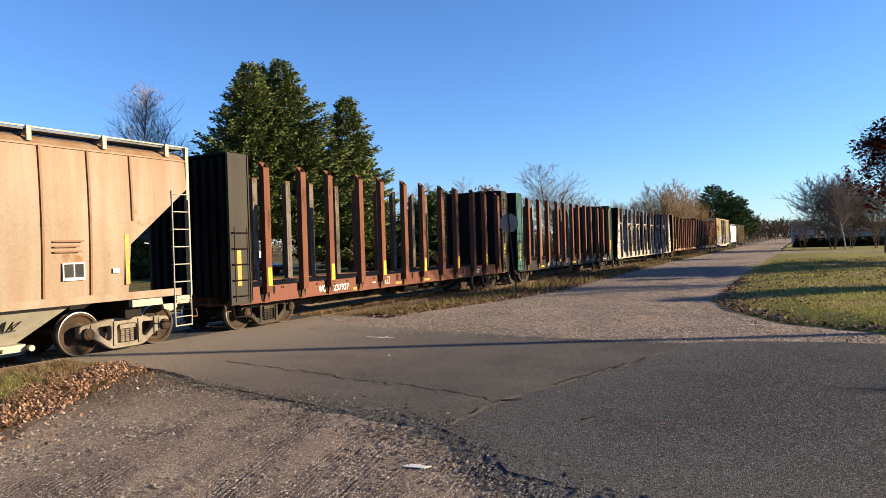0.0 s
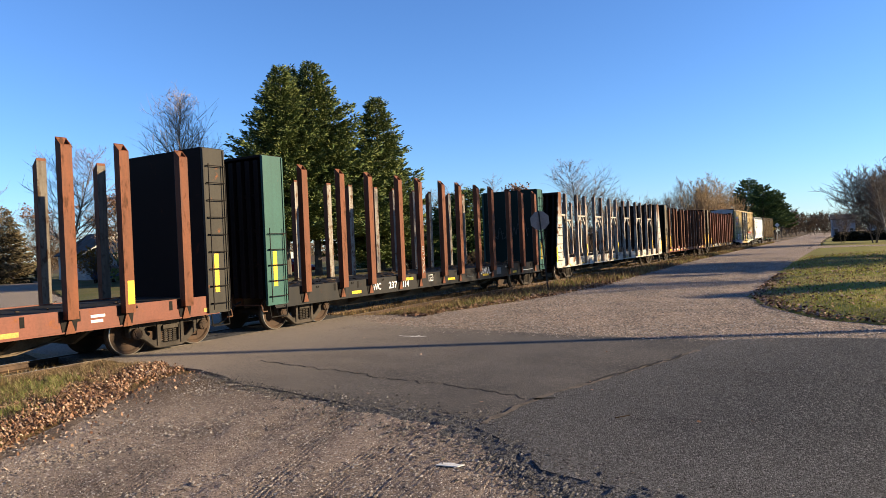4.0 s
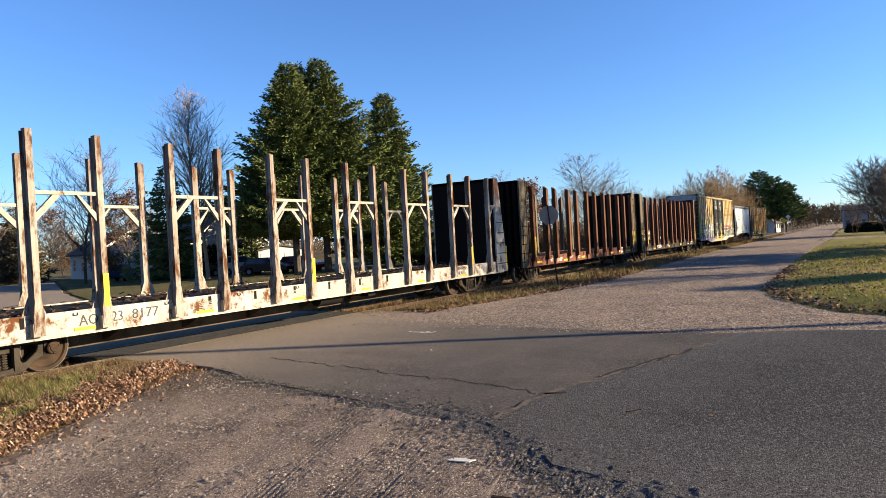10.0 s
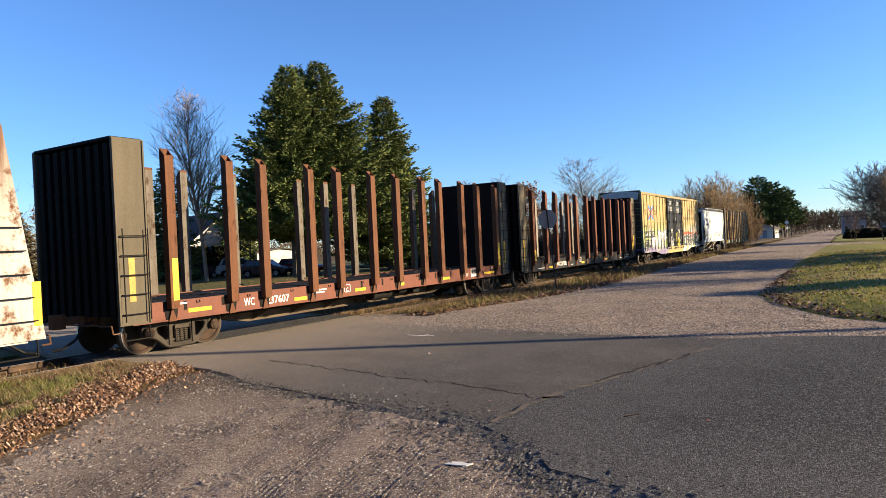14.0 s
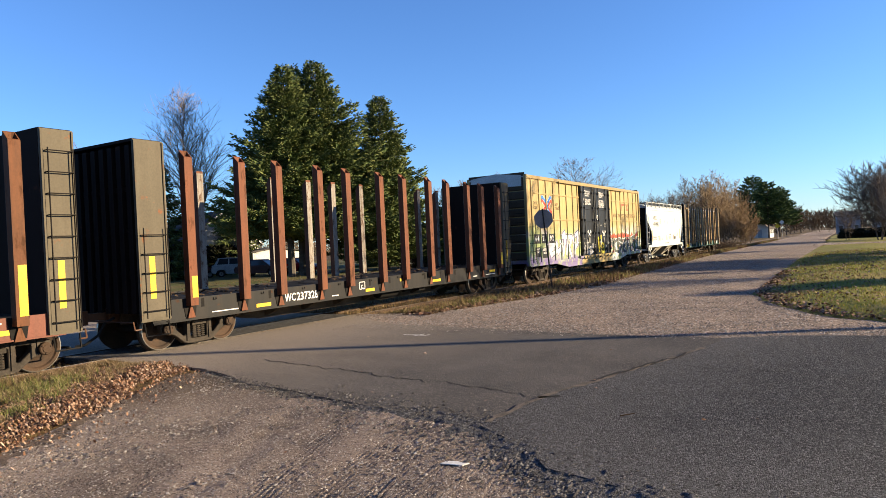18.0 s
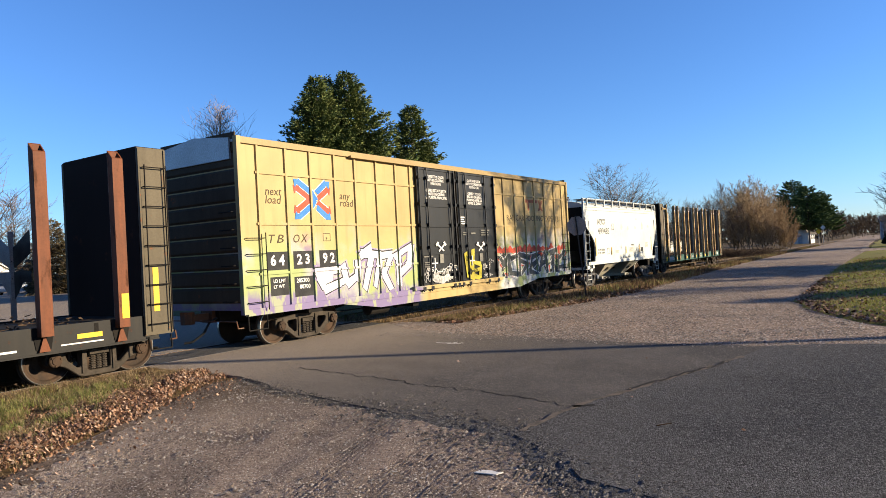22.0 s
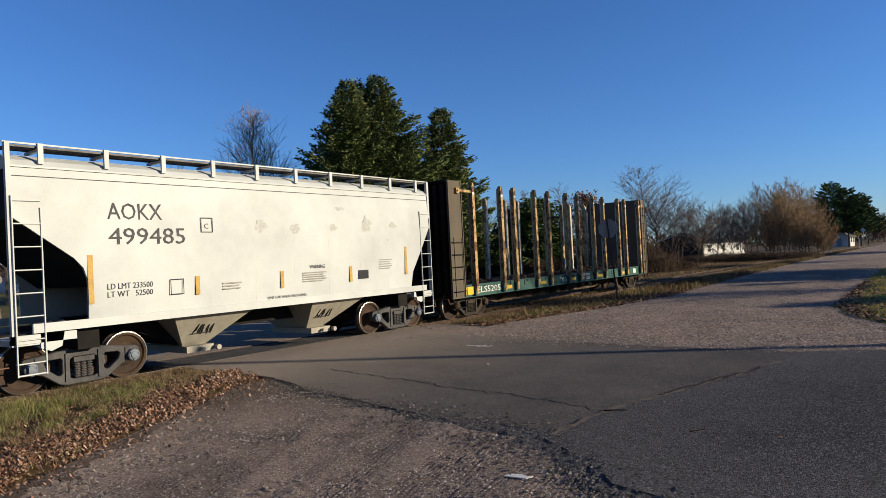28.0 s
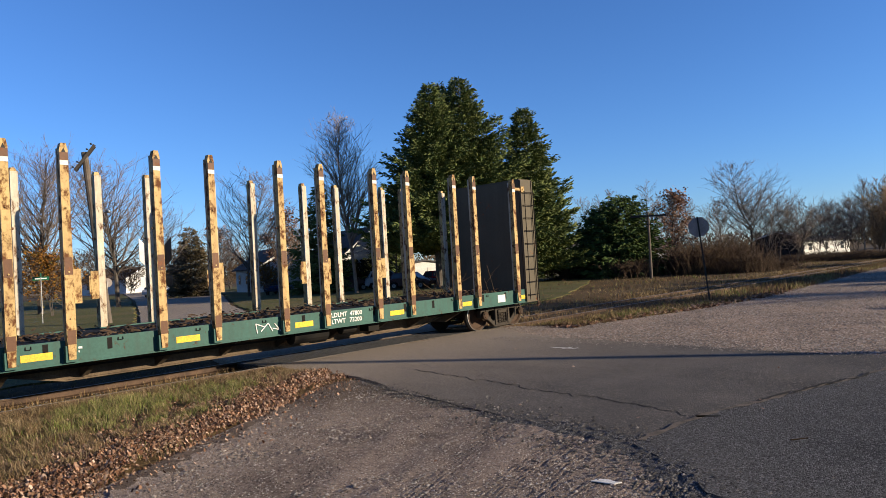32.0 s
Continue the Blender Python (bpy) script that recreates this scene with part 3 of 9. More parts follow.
def corrugated_bulkhead(car, y0, y1, facing, mat, side_mat, label):
    """A box-like end bulkhead, ribbed on its outer face, with a ladder up one side. facing: -1 for the leading end."""
    bm = bmesh.new()
    t = 0.05
    inner = y1 if facing < 0 else y0
    a, b = (inner - 0.10, inner) if facing < 0 else (inner, inner + 0.10)
    box(bm, -1.40, 1.40, a, b, 0.98, 4.52)
    oy = y0 if facing < 0 else y1
    bh = part("bulkhead", bm, mat, car, label)
    bm = bmesh.new()
    box(bm, -1.42, 1.42, y0 + 0.01, y1 - 0.01, 4.52, 4.58)
    part("cap", bm, mat, bh)
    c, d = (y0 + 0.08, a) if facing < 0 else (b, y1 - 0.08)
    for z in (1.7, 2.6, 3.5):
        bm = bmesh.new()
        box(bm, -1.38, 1.38, c, d, z, z + 0.1)
        part("cross_beam", bm, mat, bh)

    def rib():
        r = bmesh.new()
        c, d = sorted((oy - facing * 0.02, a if facing < 0 else b))
        prism(r, [(-0.08, c), (0.08, c), (0.05, d), (-0.05, d)] if facing < 0 else [(-0.05, c), (0.05, c), (0.08, d), (-0.08, d)], 0.9, 4.46, "z")
        return part("rib", r, mat)

    shared_parts(rib, bh, [pose(-1.22 + i * 0.305, 0, 0) for i in range(9)])
    for s in (-1, 1):
        bm = bmesh.new()
        c, d = sorted((s * 1.42, s * (1.42 + t)))
        prism(bm, [(y0, 0.72), (y1, 0.72), (y1, 4.56), (y0, 4.56)], c, d)
        part("side_plate", bm, side_mat, bh)
        for yy in (y0, y1 - 0.035):
            e, f = sorted((s * 1.47, s * 1.495))
            bm = bmesh.new()
            box(bm, e, f, yy, yy + 0.035, 0.74, 4.54)
            part("flange", bm, side_mat, bh)
    ly = (y0 + 0.09, y1 - 0.05)

    def iron():
        r = bmesh.new()
        rung(r, ly[0], ly[1], 0, 1.47, 0.09)
        return part("grab_iron", r, UNDER)

    shared_parts(iron, bh, [pose(0, 0, 0.95 + i * 0.4) for i in range(9 if facing > 0 else 5)])

    def rail():
        r = bmesh.new()
        pipe(r, [(1.56, 0, 0.8), (1.56, 0, 4.2 if facing > 0 else 2.7)], 0.013)
        return part("ladder_rail", r, UNDER)

    shared_parts(rail, bh, [pose(0, yy, 0) for yy in ly])
    bm = bmesh.new()
    pipe(bm, [(1.47, ly[0] - 0.02, 0.7), (1.5, ly[0], 0.42), (1.5, ly[1], 0.42), (1.47, ly[1], 0.7)], 0.016)
    part("step", bm, UNDER, bh, "bent steel stirrup step")
    return bh


def tapered_bulkhead(car, y0, y1, facing):
    """White bulkhead, broad at the foot and narrow at the top."""
    bm = bmesh.new()
    f = facing
    inner, outer = (y1, y0) if f < 0 else (y0, y1)
    topo = outer - f * 0.58
    a, b = sorted((inner, inner + f * 0.09))
    box(bm, -1.42, 1.42, a, b, 0.95, 4.52)
    a, b = sorted((topo, inner))
    box(bm, -1.44, 1.44, a, b, 4.42, 4.54)
    # Plate and ribs take the colour darkened for shade, side plates the white paint.
    bh = part("bulkhead", bm, SHADE_END, car, "ribbed steel bulkhead, coloured dark for its shaded side")

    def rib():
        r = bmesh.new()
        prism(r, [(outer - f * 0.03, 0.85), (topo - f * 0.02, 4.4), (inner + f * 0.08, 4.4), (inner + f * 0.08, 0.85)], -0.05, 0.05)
        return part("rib", r, SHADE_END)

    shared_parts(rib, bh, [pose(-1.22 + i * 0.349, 0, 0) for i in range(8)])
    for s in (-1, 1):
        bm = bmesh.new()
        c, d = sorted((s * 1.44, s * 1.50))
        prism(bm, [(outer, 0.70), (topo, 4.54), (inner, 4.54), (inner, 0.70)], c, d)
        part("side_plate", bm, WHITECAR, bh, "white-painted side plate streaked with rust")
    a, b = sorted((outer - f * 0.16, inner + f * 0.1))
    for i in range(5):
        bm = bmesh.new()
        rung(bm, a + 0.05 * i * (f < 0), b - 0.05 * i * (f > 0), 1.05 + i * 0.42, 1.5, 0.07)
        part("grab_iron", bm, UNDER, bh)
    bm = bmesh.new()
    pipe(bm, [(1.5, a, 0.7), (1.52, a, 0.4), (1.52, b, 0.4), (1.5, b, 0.7)], 0.016)
    part("step", bm, UNDER, bh, "bent steel stirrup step")
    plate("reflector", 1.502, *sorted((outer - f * 0.05, outer - f * 0.2)), 0.95, 1.75, YELLOW, bh, "yellow painted stripe")


def bark(car, L, seed, n=900):
    """Bark and broken sticks left on the deck."""
    rnd = random.Random(seed)
    bm = bmesh.new()
    for i in range(n):
        x, y = rnd.uniform(-1.25, 1.25), rnd.uniform(1.2, L - 1.2)
        if noise.noise((x * 0.7, y * 0.5, seed)) < -0.12:
            continue
        z = 1.115 + rnd.random() ** 3 * 0.12
        l, w, a = rnd.uniform(0.06, 0.24), rnd.uniform(0.015, 0.045), rnd.uniform(0, 3.14)
        c, s = math.cos(a) * l / 2, math.sin(a) * l / 2
        nx, ny = -math.sin(a) * w / 2, math.cos(a) * w / 2
        t = rnd.uniform(-0.05, 0.05)
        vs = [bm.verts.new(p) for p in ((x - c - nx, y - s - ny, z), (x + c - nx, y + s - ny, z + t), (x + c + nx, y + s + ny, z + t + 0.01), (x - c + nx, y - s + ny, z + 0.02), (x, y, z + 0.025))]
        for k in range(4):
            bm.faces.new((vs[k], vs[(k + 1) % 4], vs[4]))
        bm.faces.new(vs[3::-1])
    tagged(part("bark_litter", bm, BARKCHIP, car, "scattered bark and wood chips on the deck", recalc=False), kind="stuff")


GREYTAG = surface("faded_grey_spray", (0.085, 0.0892, 0.085), (0.051, 0.0553, 0.051), 4, 40, 0.7, rel=0.05)
BARKCHIP = surface("bark_chip", (0.034, 0.022, 0.014), (0.078, 0.05, 0.031), 3, 30, 0.95)


def flat_body(car, L, sill, deep=0.34, ends=(1.66, 1.38), clear=()):
    """Deck, side sills with near-black plates as stake slots, centre sill, cross bearers, brake gear."""
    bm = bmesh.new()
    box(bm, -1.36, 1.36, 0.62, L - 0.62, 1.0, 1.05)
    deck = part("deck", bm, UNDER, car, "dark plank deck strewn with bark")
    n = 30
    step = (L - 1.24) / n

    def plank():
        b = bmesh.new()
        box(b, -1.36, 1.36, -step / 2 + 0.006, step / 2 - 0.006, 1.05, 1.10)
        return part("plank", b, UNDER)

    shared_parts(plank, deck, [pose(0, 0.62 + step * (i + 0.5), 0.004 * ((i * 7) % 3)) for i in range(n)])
    for s in (-1, 1):
        bm = bmesh.new()
        a, b = sorted((s * 1.37, s * 1.43))
        box(bm, a, b, 0.3, L - 0.3, 1.09 - deep, 1.13)
        a, b = sorted((s * 1.37, s * 1.46))
        box(bm, a, b, 0.3, L - 0.3, 1.06 - deep, 1.09 - deep)
        sl = part("side_sill", bm, sill, car)
        if s > 0:

            def pocket():
                # A flat near-black plate stands for the shaded hole of a stake slot.
                p = bmesh.new()
                box(p, 1.43, 1.4335, -0.042, 0.042, 0.9, 1.1)
                return part("stake_pocket", p, UNDER)

            def tie_hook():
                p = bmesh.new()
                pipe(p, [(1.434, -0.3, 1.09), (1.45, -0.3, 1.04), (1.45, -0.22, 1.04), (1.434, -0.22, 1.09)], 0.008, 4)
                return part("tie_hook", p, UNDER)

            shared_parts(tie_hook, sl, [pose(0, 2.2 + k * (L - 4.4) / 9, 0) for k in range(10)])
            shared_parts(pocket, sl, [pose(0, 1.6 + k * (L - 3.2) / 14, 0) for k in range(15) if not any(a - 0.2 < 1.6 + k * (L - 3.2) / 14 < b + 0.15 for a, b in clear)])
    bm = bmesh.new()
    box(bm, -0.33, -0.27, 0.3, L - 0.3, 0.62, 1.05)
    box(bm, 0.27, 0.33, 0.3, L - 0.3, 0.62, 1.05)
    prism(bm, [(2.8, 1.0), (L - 2.8, 1.0), (L - 2.9, 0.62), (L - 4.3, 0.32), (4.3, 0.32), (2.9, 0.62)], -0.3, 0.3)
    for a, b, c, d in ((2.9, 0.62, 4.3, 0.32), (4.3, 0.32, L - 4.3, 0.32), (L - 4.3, 0.32, L - 2.9, 0.62)):
        prism(bm, [(a, b), (c, d), (c, d - 0.025), (a, b - 0.025)], -0.36, 0.36)
    part("centre_sill", bm, GRIMY, car, "dusty brown fish-belly centre sill")
    for i in range(9):
        bm = bmesh.new()
        y = 3.2 + i * (L - 6.4) / 8
        prism(bm, [(-1.37, 1.04), (1.37, 1.04), (1.37, 0.74), (1.1, 0.68), (0.4, 0.36), (-0.4, 0.36), (-1.1, 0.68), (-1.37, 0.74)], y - 0.05, y + 0.05, "y")
        box(bm, -1.37, 1.37, y - 0.12, y + 0.12, 1.02, 1.05)
        part("cross_bearer", bm, GRIMY, car)
    for e in (ends[0], L - ends[1]):
        bm = bmesh.new()
        box(bm, -1.36, 1.36, e - 0.22, e + 0.22, 0.72, 1.04)
        part("bolster", bm, UNDER, car)
    bm = bmesh.new()
    mid = L * 0.5
    lathe(bm, [(mid - 0.1, 0.12), (mid - 0.05, 0.2), (mid + 0.9, 0.2), (mid + 0.95, 0.12)], (0.95, 0, 0.62), "y", 14)
    lathe(bm, [(mid + 1.3, 0.1), (mid + 1.33, 0.15), (mid + 1.75, 0.15), (mid + 1.78, 0.1)], (1.0, 0, 0.66), "y", 12)
    box(bm, 0.8, 1.15, mid + 2.1, mid + 2.45, 0.5, 0.86)
    pipe(bm, [(1.0, 2.9, 0.62), (1.0, mid - 0.1, 0.60)], 0.02)
    pipe(bm, [(0.7, mid + 2.4, 0.66), (0.7, L - 2.9, 0.6)], 0.02)
    part("brake_gear", bm, UNDER, car, "air reservoir and brake rods under the deck")
    build_coupler(car, 0.1, -1)
    build_coupler(car, L - 0.1, 1)


def new_car(name, u, label, group="freight cars in the train"):
    car = thing(name, label, "freight car", group, pose(0, u, 0))
    CARS.append((car, u))
    return car


PAIRS = [1.25, 2.75, 4.0, 5.6, 6.85, 8.35, 9.65, 11.15, 12.4, 14.0, 15.2, 16.65]


def log_flat(u, L, sill, bulk, side, label, marks, refl, tape, panel, rows=None, prints=None, stripe=1.62):
    car = new_car("bulkhead_flatcar", u, label)
    flat_body(car, L, sill, 0.43 if sill is BLACKCAR else 0.36, clear=[(y, y + w) for _, _, y, _, w in marks])
    k = L / 17.75
    at = rows or [p * k for p in PAIRS]
    worn = sill is REDCAR
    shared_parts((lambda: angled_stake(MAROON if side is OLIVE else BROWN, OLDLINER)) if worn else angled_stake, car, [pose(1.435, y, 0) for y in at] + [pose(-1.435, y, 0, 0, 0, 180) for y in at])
    # End faces get colours darkened for shade, side plates their own paint.
    corrugated_bulkhead(car, 0.0, 0.71, -1, SHADE_END_DARK if worn else SHADE_END, side, bulk)
    corrugated_bulkhead(car, L - 0.62, L, 1, SHADE_GREEN if side is GREENBH else SHADE_END, side, bulk)
    for y in (1.74, L - 1.38):
        put_truck(car, y, "short")
    bark(car, L, int(u), 110 if worn else 420)
    for y0, y1, z in refl:
        plate("reflector", 1.434, y0, y1, z - 0.03, z + 0.06, AMBER if side is DARKOLIVE else YELLOW, car)
    for i in tape:
        plate("stake_stripe", 1.606, at[i] - 0.05, at[i] + 0.10, 1.14, stripe, YELLOW, car, "yellow tape on a stake")
    plate("reflector", 1.472, 0.25, 0.39, 1.2, 2.1, YELLOW if sill is BLACKCAR else AMBER, car, "yellow tape stripe on the bulkhead side")
    plate("reflector", 1.472, L - 0.40, L - 0.27, 1.2, 2.1, YELLOW, car, "yellow tape stripe on the bulkhead side")
    for text, size, y, z, w in marks:
        lettering(text, size, 1.434, y, z, car, WHITE, width=w)
    for y, z, w, h, n in prints or [(panel + 1.6, 0.92, 0.42, 0.13, 1), (panel + 4.3, 0.84, 0.3, 0.2, 2)]:
        bars(1.434, y, z, w, h, n, car, WHITE)
    for i in range(4):
        bm = bmesh.new()
        z0, z1, y0, y1 = ((0.82, 1.05, panel, panel + 0.025), (0.82, 1.05, panel + 0.265, panel + 0.29), (0.82, 0.843, panel, panel + 0.29), (1.03, 1.053, panel, panel + 0.29))[i]
        box(bm, 1.434, 1.437, y0, y1, z0, z1)
        part("placard_edge", bm, WHITE, car)
    lettering("C", 0.15, 1.436, panel + 0.09, 0.85, car, WHITE)
    return car


log_flat(12.37, 17.73, REDCAR, "dark olive steel bulkhead", DARKOLIVE, "rust-red bulkhead flatcar with brown steel stakes, empty", [("WC", 0.27, 3.5, 0.80, 0.3), ("237937", 0.27, 4.2, 0.79, 0.79)], [(5.2, 5.42, 0.77), (7.72, 8.2, 0.79), (9.72, 10.15, 0.79), (12.5, 12.95, 0.78), (17.0, 17.4, 0.8)], [0, 2, 4, 6, 8, 10], 7.06, [p * 0.989 + 0.02 for p in PAIRS], [(6.28, 0.9, 0.2, 0.06, 1), (14.3, 0.84, 0.3, 0.2, 2)])
second = log_flat(31.33, 18.30, BLACKCAR, "green steel bulkhead", GREENBH, "black bulkhead flatcar with brown stakes and green bulkheads", [("WC", 0.29, 4.5, 0.76, 0.42), ("237", 0.29, 5.34, 0.76, 0.47), ("314", 0.29, 6.08, 0.74, 0.42)], [(3.45, 3.9, 0.76), (6.28, 6.77, 0.98), (9.09, 9.6, 0.8), (11.86, 12.37, 0.79), (14.7, 15.1, 0.76)], [], 7.76, [1.42, 3.0, 4.36, 5.98, 7.19, 8.74, 9.97, 11.42, 12.68, 14.34, 15.66, 17.14], [(15.8, 0.79, 1.1, 0.045, 1), (13.97, 1.01, 0.26, 0.07, 2)])


def scrawl(car, x, y0, y1, z0, z1, n, seed, mat, label, face=1, w=0.012):
    """A quick hand-sprayed tag of jagged joined strokes."""
    rnd = random.Random(seed)
    bm = bmesh.new()
    pts = [(y0 + (y1 - y0) * i / n, rnd.choice((z0, z1)) + rnd.uniform(-0.15, 0.15) * (z1 - z0)) for i in range(n + 1)]
    for (a, b), (c, d) in zip(pts, pts[1:]):
        tube(bm, (x, a, b) if face else (a, x, b), (x, c, d) if face else (c, x, d), w, seg=4)
        if rnd.random() < 0.5:
            e = ((a + c) / 2, (b + d) / 2)
            tube(bm, (x, *e) if face else (e[0], x, e[1]), (x, e[0] + 0.5 * (y1 - y0) / n, e[1] + 0.02) if face else (e[0] + 0.12, x, e[1] + 0.05), w, seg=4)
    return part("graffiti", bm, mat, car, label)


def stake_tag(car, x, y, z0, z1):
    """Loops and bars sprayed one above the other up a stake."""
    bm = bmesh.new()
    rnd = random.Random(12)
    n = 6
    for i in range(n):
        a, b = z0 + (z1 - z0) * i / n, z0 + (z1 - z0) * (i + 0.82) / n
        ring = [(y + 0.07 * math.cos(k * math.tau / 7 + i) * rnd.uniform(0.6, 1.1), (a + b) / 2 + (b - a) * 0.5 * math.sin(k * math.tau / 7 + i)) for k in range(5 + i % 3)]
        for (p, q), (r, v) in zip(ring, ring[1:]):
            tube(bm, (x, p, q), (x, r, v), 0.011, seg=4)
    part("graffiti", bm, SMUDGE, car, "pale scrawled tag up a stake")


scrawl(second, 1.436, 11.7, 12.58, 0.86, 1.08, 13, 3, WHITE, "white scrawl on the black sill", w=0.02)
scrawl(second, 1.436, 10.5, 11.05, 0.8, 0.9, 6, 8, GREYTAG, "faint grey scrawl on the black sill", w=0.014)
stake_tag(second, 1.61, 7.19, 1.1, 2.1)
plate("placard", 1.434, 13.12, 13.55, 0.76, 1.04, FADEDINK, second, "white notice panel")
scrawl(second, 18.30 - 0.63, -0.95, -0.25, 2.3, 2.75, 8, 5, GREYTAG, "faint grey scrawl on the bulkhead", 0, 0.014)
scrawl(second, 18.30 - 0.63, 0.1, 0.9, 2.4, 2.9, 8, 6, GREYTAG, "faint grey scrawl on the bulkhead", 0, 0.014)
third = log_flat(74.93, 17.75, REDCAR, "dark olive steel bulkhead", OLIVE, "faded red bulkhead flatcar with brown steel stakes", [("WC", 0.27, 3.27, 0.81, 0.33), ("237607", 0.27, 4.0, 0.79, 0.8)], [(1.67, 2.3, 0.86), (4.98, 5.46, 0.80), (7.52, 8.02, 0.84), (9.55, 10.05, 0.84), (12.45, 12.95, 0.84), (15.6, 16.5, 0.85)], [0, 11], 7.01, [1.23, 2.87, 3.93, 5.65, 6.8, 8.4, 9.7, 11.2, 12.3, 13.87, 15.1, 16.62], [(5.74, 0.9, 0.52, 0.14, 2), (1.44, 1.03, 0.2, 0.07, 1), (14.14, 0.83, 0.18, 0.12, 3), (16.18, 1.02, 0.16, 0.06, 1)], 2.05)
for y0, y1, z0, z1, m in ((14.52, 15.0, 0.79, 1.09, WHITE), (14.56, 14.74, 0.9, 1.07, INK), (14.78, 14.96, 0.9, 1.07, INK)):
    plate("stencil_panel", 1.434 if m is WHITE else 1.4385, y0, y1, z0, z1, m, third)
log_flat(93.95, 17.77, BLACKCAR, "dark olive steel bulkhead", OLIVE, "black bulkhead flatcar with brown stakes and bark litter", [("WC", 0.29, 4.2, 0.76, 0.40), ("237328", 0.29, 4.64, 0.76, 0.84)], [(3.21, 3.7, 0.74), (7.62, 8.06, 0.76), (9.45, 9.55, 0.95), (11.4, 12.0, 0.78), (15.8, 16.28, 0.87)], [0, 11], 7.31, [1.25, 2.79, 4.03, 5.6, 6.82, 8.45, 9.72, 11.3, 12.5, 14.05, 15.2, 16.65], [(1.85, 0.74, 0.78, 0.045, 1), (6.06, 0.73, 0.3, 0.05, 1), (14.4, 0.74, 0.35, 0.07, 1), (15.5, 0.75, 0.8, 0.045, 1)])


def white_flat(u, L):
    car = new_car("bulkhead_flatcar", u, "long white bulkhead flatcar, rust-streaked, with braced stakes")
    flat_body(car, L, WHITECAR, 0.40, (2.7, 2.45), [(3.3, 6.2), (L - 4.1, L - 2.7)])
    at = [1.5] + [3.2 + 2.95 * i + d for i in range(6) for d in (0, 1.3)] + [L - 1.55]
    shared_parts(channel_stake, car, [pose(1.435, y, 0) for y in at] + [pose(-1.435, y, 0, 0, 0, 180) for y in at])

    def brace():
        bm = bmesh.new()
        box(bm, -0.04, 0.06, 0.0, 1.3, 3.32, 3.39)
        for a, b in ((0.08, 0.5), (1.22, 0.8)):
            prism(bm, [(a, 2.82), (a, 2.98), (b - 0.1 * (1 if b > a else -1), 3.32), (b + 0.05, 3.32)], -0.02, 0.05)
        return part("brace", bm, BRACEWHITE)

    places = [3.2 + 2.95 * i for i in range(6)]
    shared_parts(brace, car, [pose(1.47, y, 0) for y in places] + [pose(-1.47, y + 1.3, 0, 0, 0, 180) for y in places])
    for s in (-1.47, 1.47):
        for y0, y1 in ((0.85, 1.5), (L - 1.55, L - 0.9)):
            bm = bmesh.new()
            a, b = sorted((s - 0.03, s + 0.05))
            box(bm, a, b, y0, y1, 3.34, 3.42)
            yy = y1 if y0 < 5 else y0
            prism(bm, [(yy, 2.75), (yy, 2.92), ((y0 + y1) / 2, 3.34), ((y0 + y1) / 2 + 0.1, 3.34)], a, b)
            part("end_brace", bm, BRACEWHITE, car)
    tapered_bulkhead(car, 0.0, 0.95, -1)
    tapered_bulkhead(car, L - 0.95, L, 1)
    for y in (2.7, L - 2.45):
        put_truck(car, y)
    bark(car, L, 5)
    for text, y, w in (("AO", 4.0, 0.38), ("23", 4.66, 0.24), ("8177", 5.1, 0.62)):
        lettering(text, 0.29, 1.434, y, 0.83, car, STENCIL, width=w, bold=0.0)
    lettering("66-0 BETWEEN", 0.16, 1.434, L - 4.45, 0.98, car, INK, width=1.0)
    lettering("BULK HEADS", 0.16, 1.434, L - 4.45, 0.81, car, INK, width=0.9)
    for y in (1.75, 3.9, 6.7, 9.7, 12.6, 15.6, 18.5):
        plate("reflector", 1.434, y, y + 0.45, 0.735, 0.80, YELLOW, car)
    for y in (4.5, 10.42, 19.2):
        plate("stake_stripe", 1.579, y - 0.06, y + 0.06, 1.15, 1.8, YELLOW, car)
    for i in range(5):
        bars(1.434, 6.75 + i * 2.95, 0.82, 0.5, 0.2, 5, car, FAINT, gap=0.6)


white_flat(51.13, 22.33)


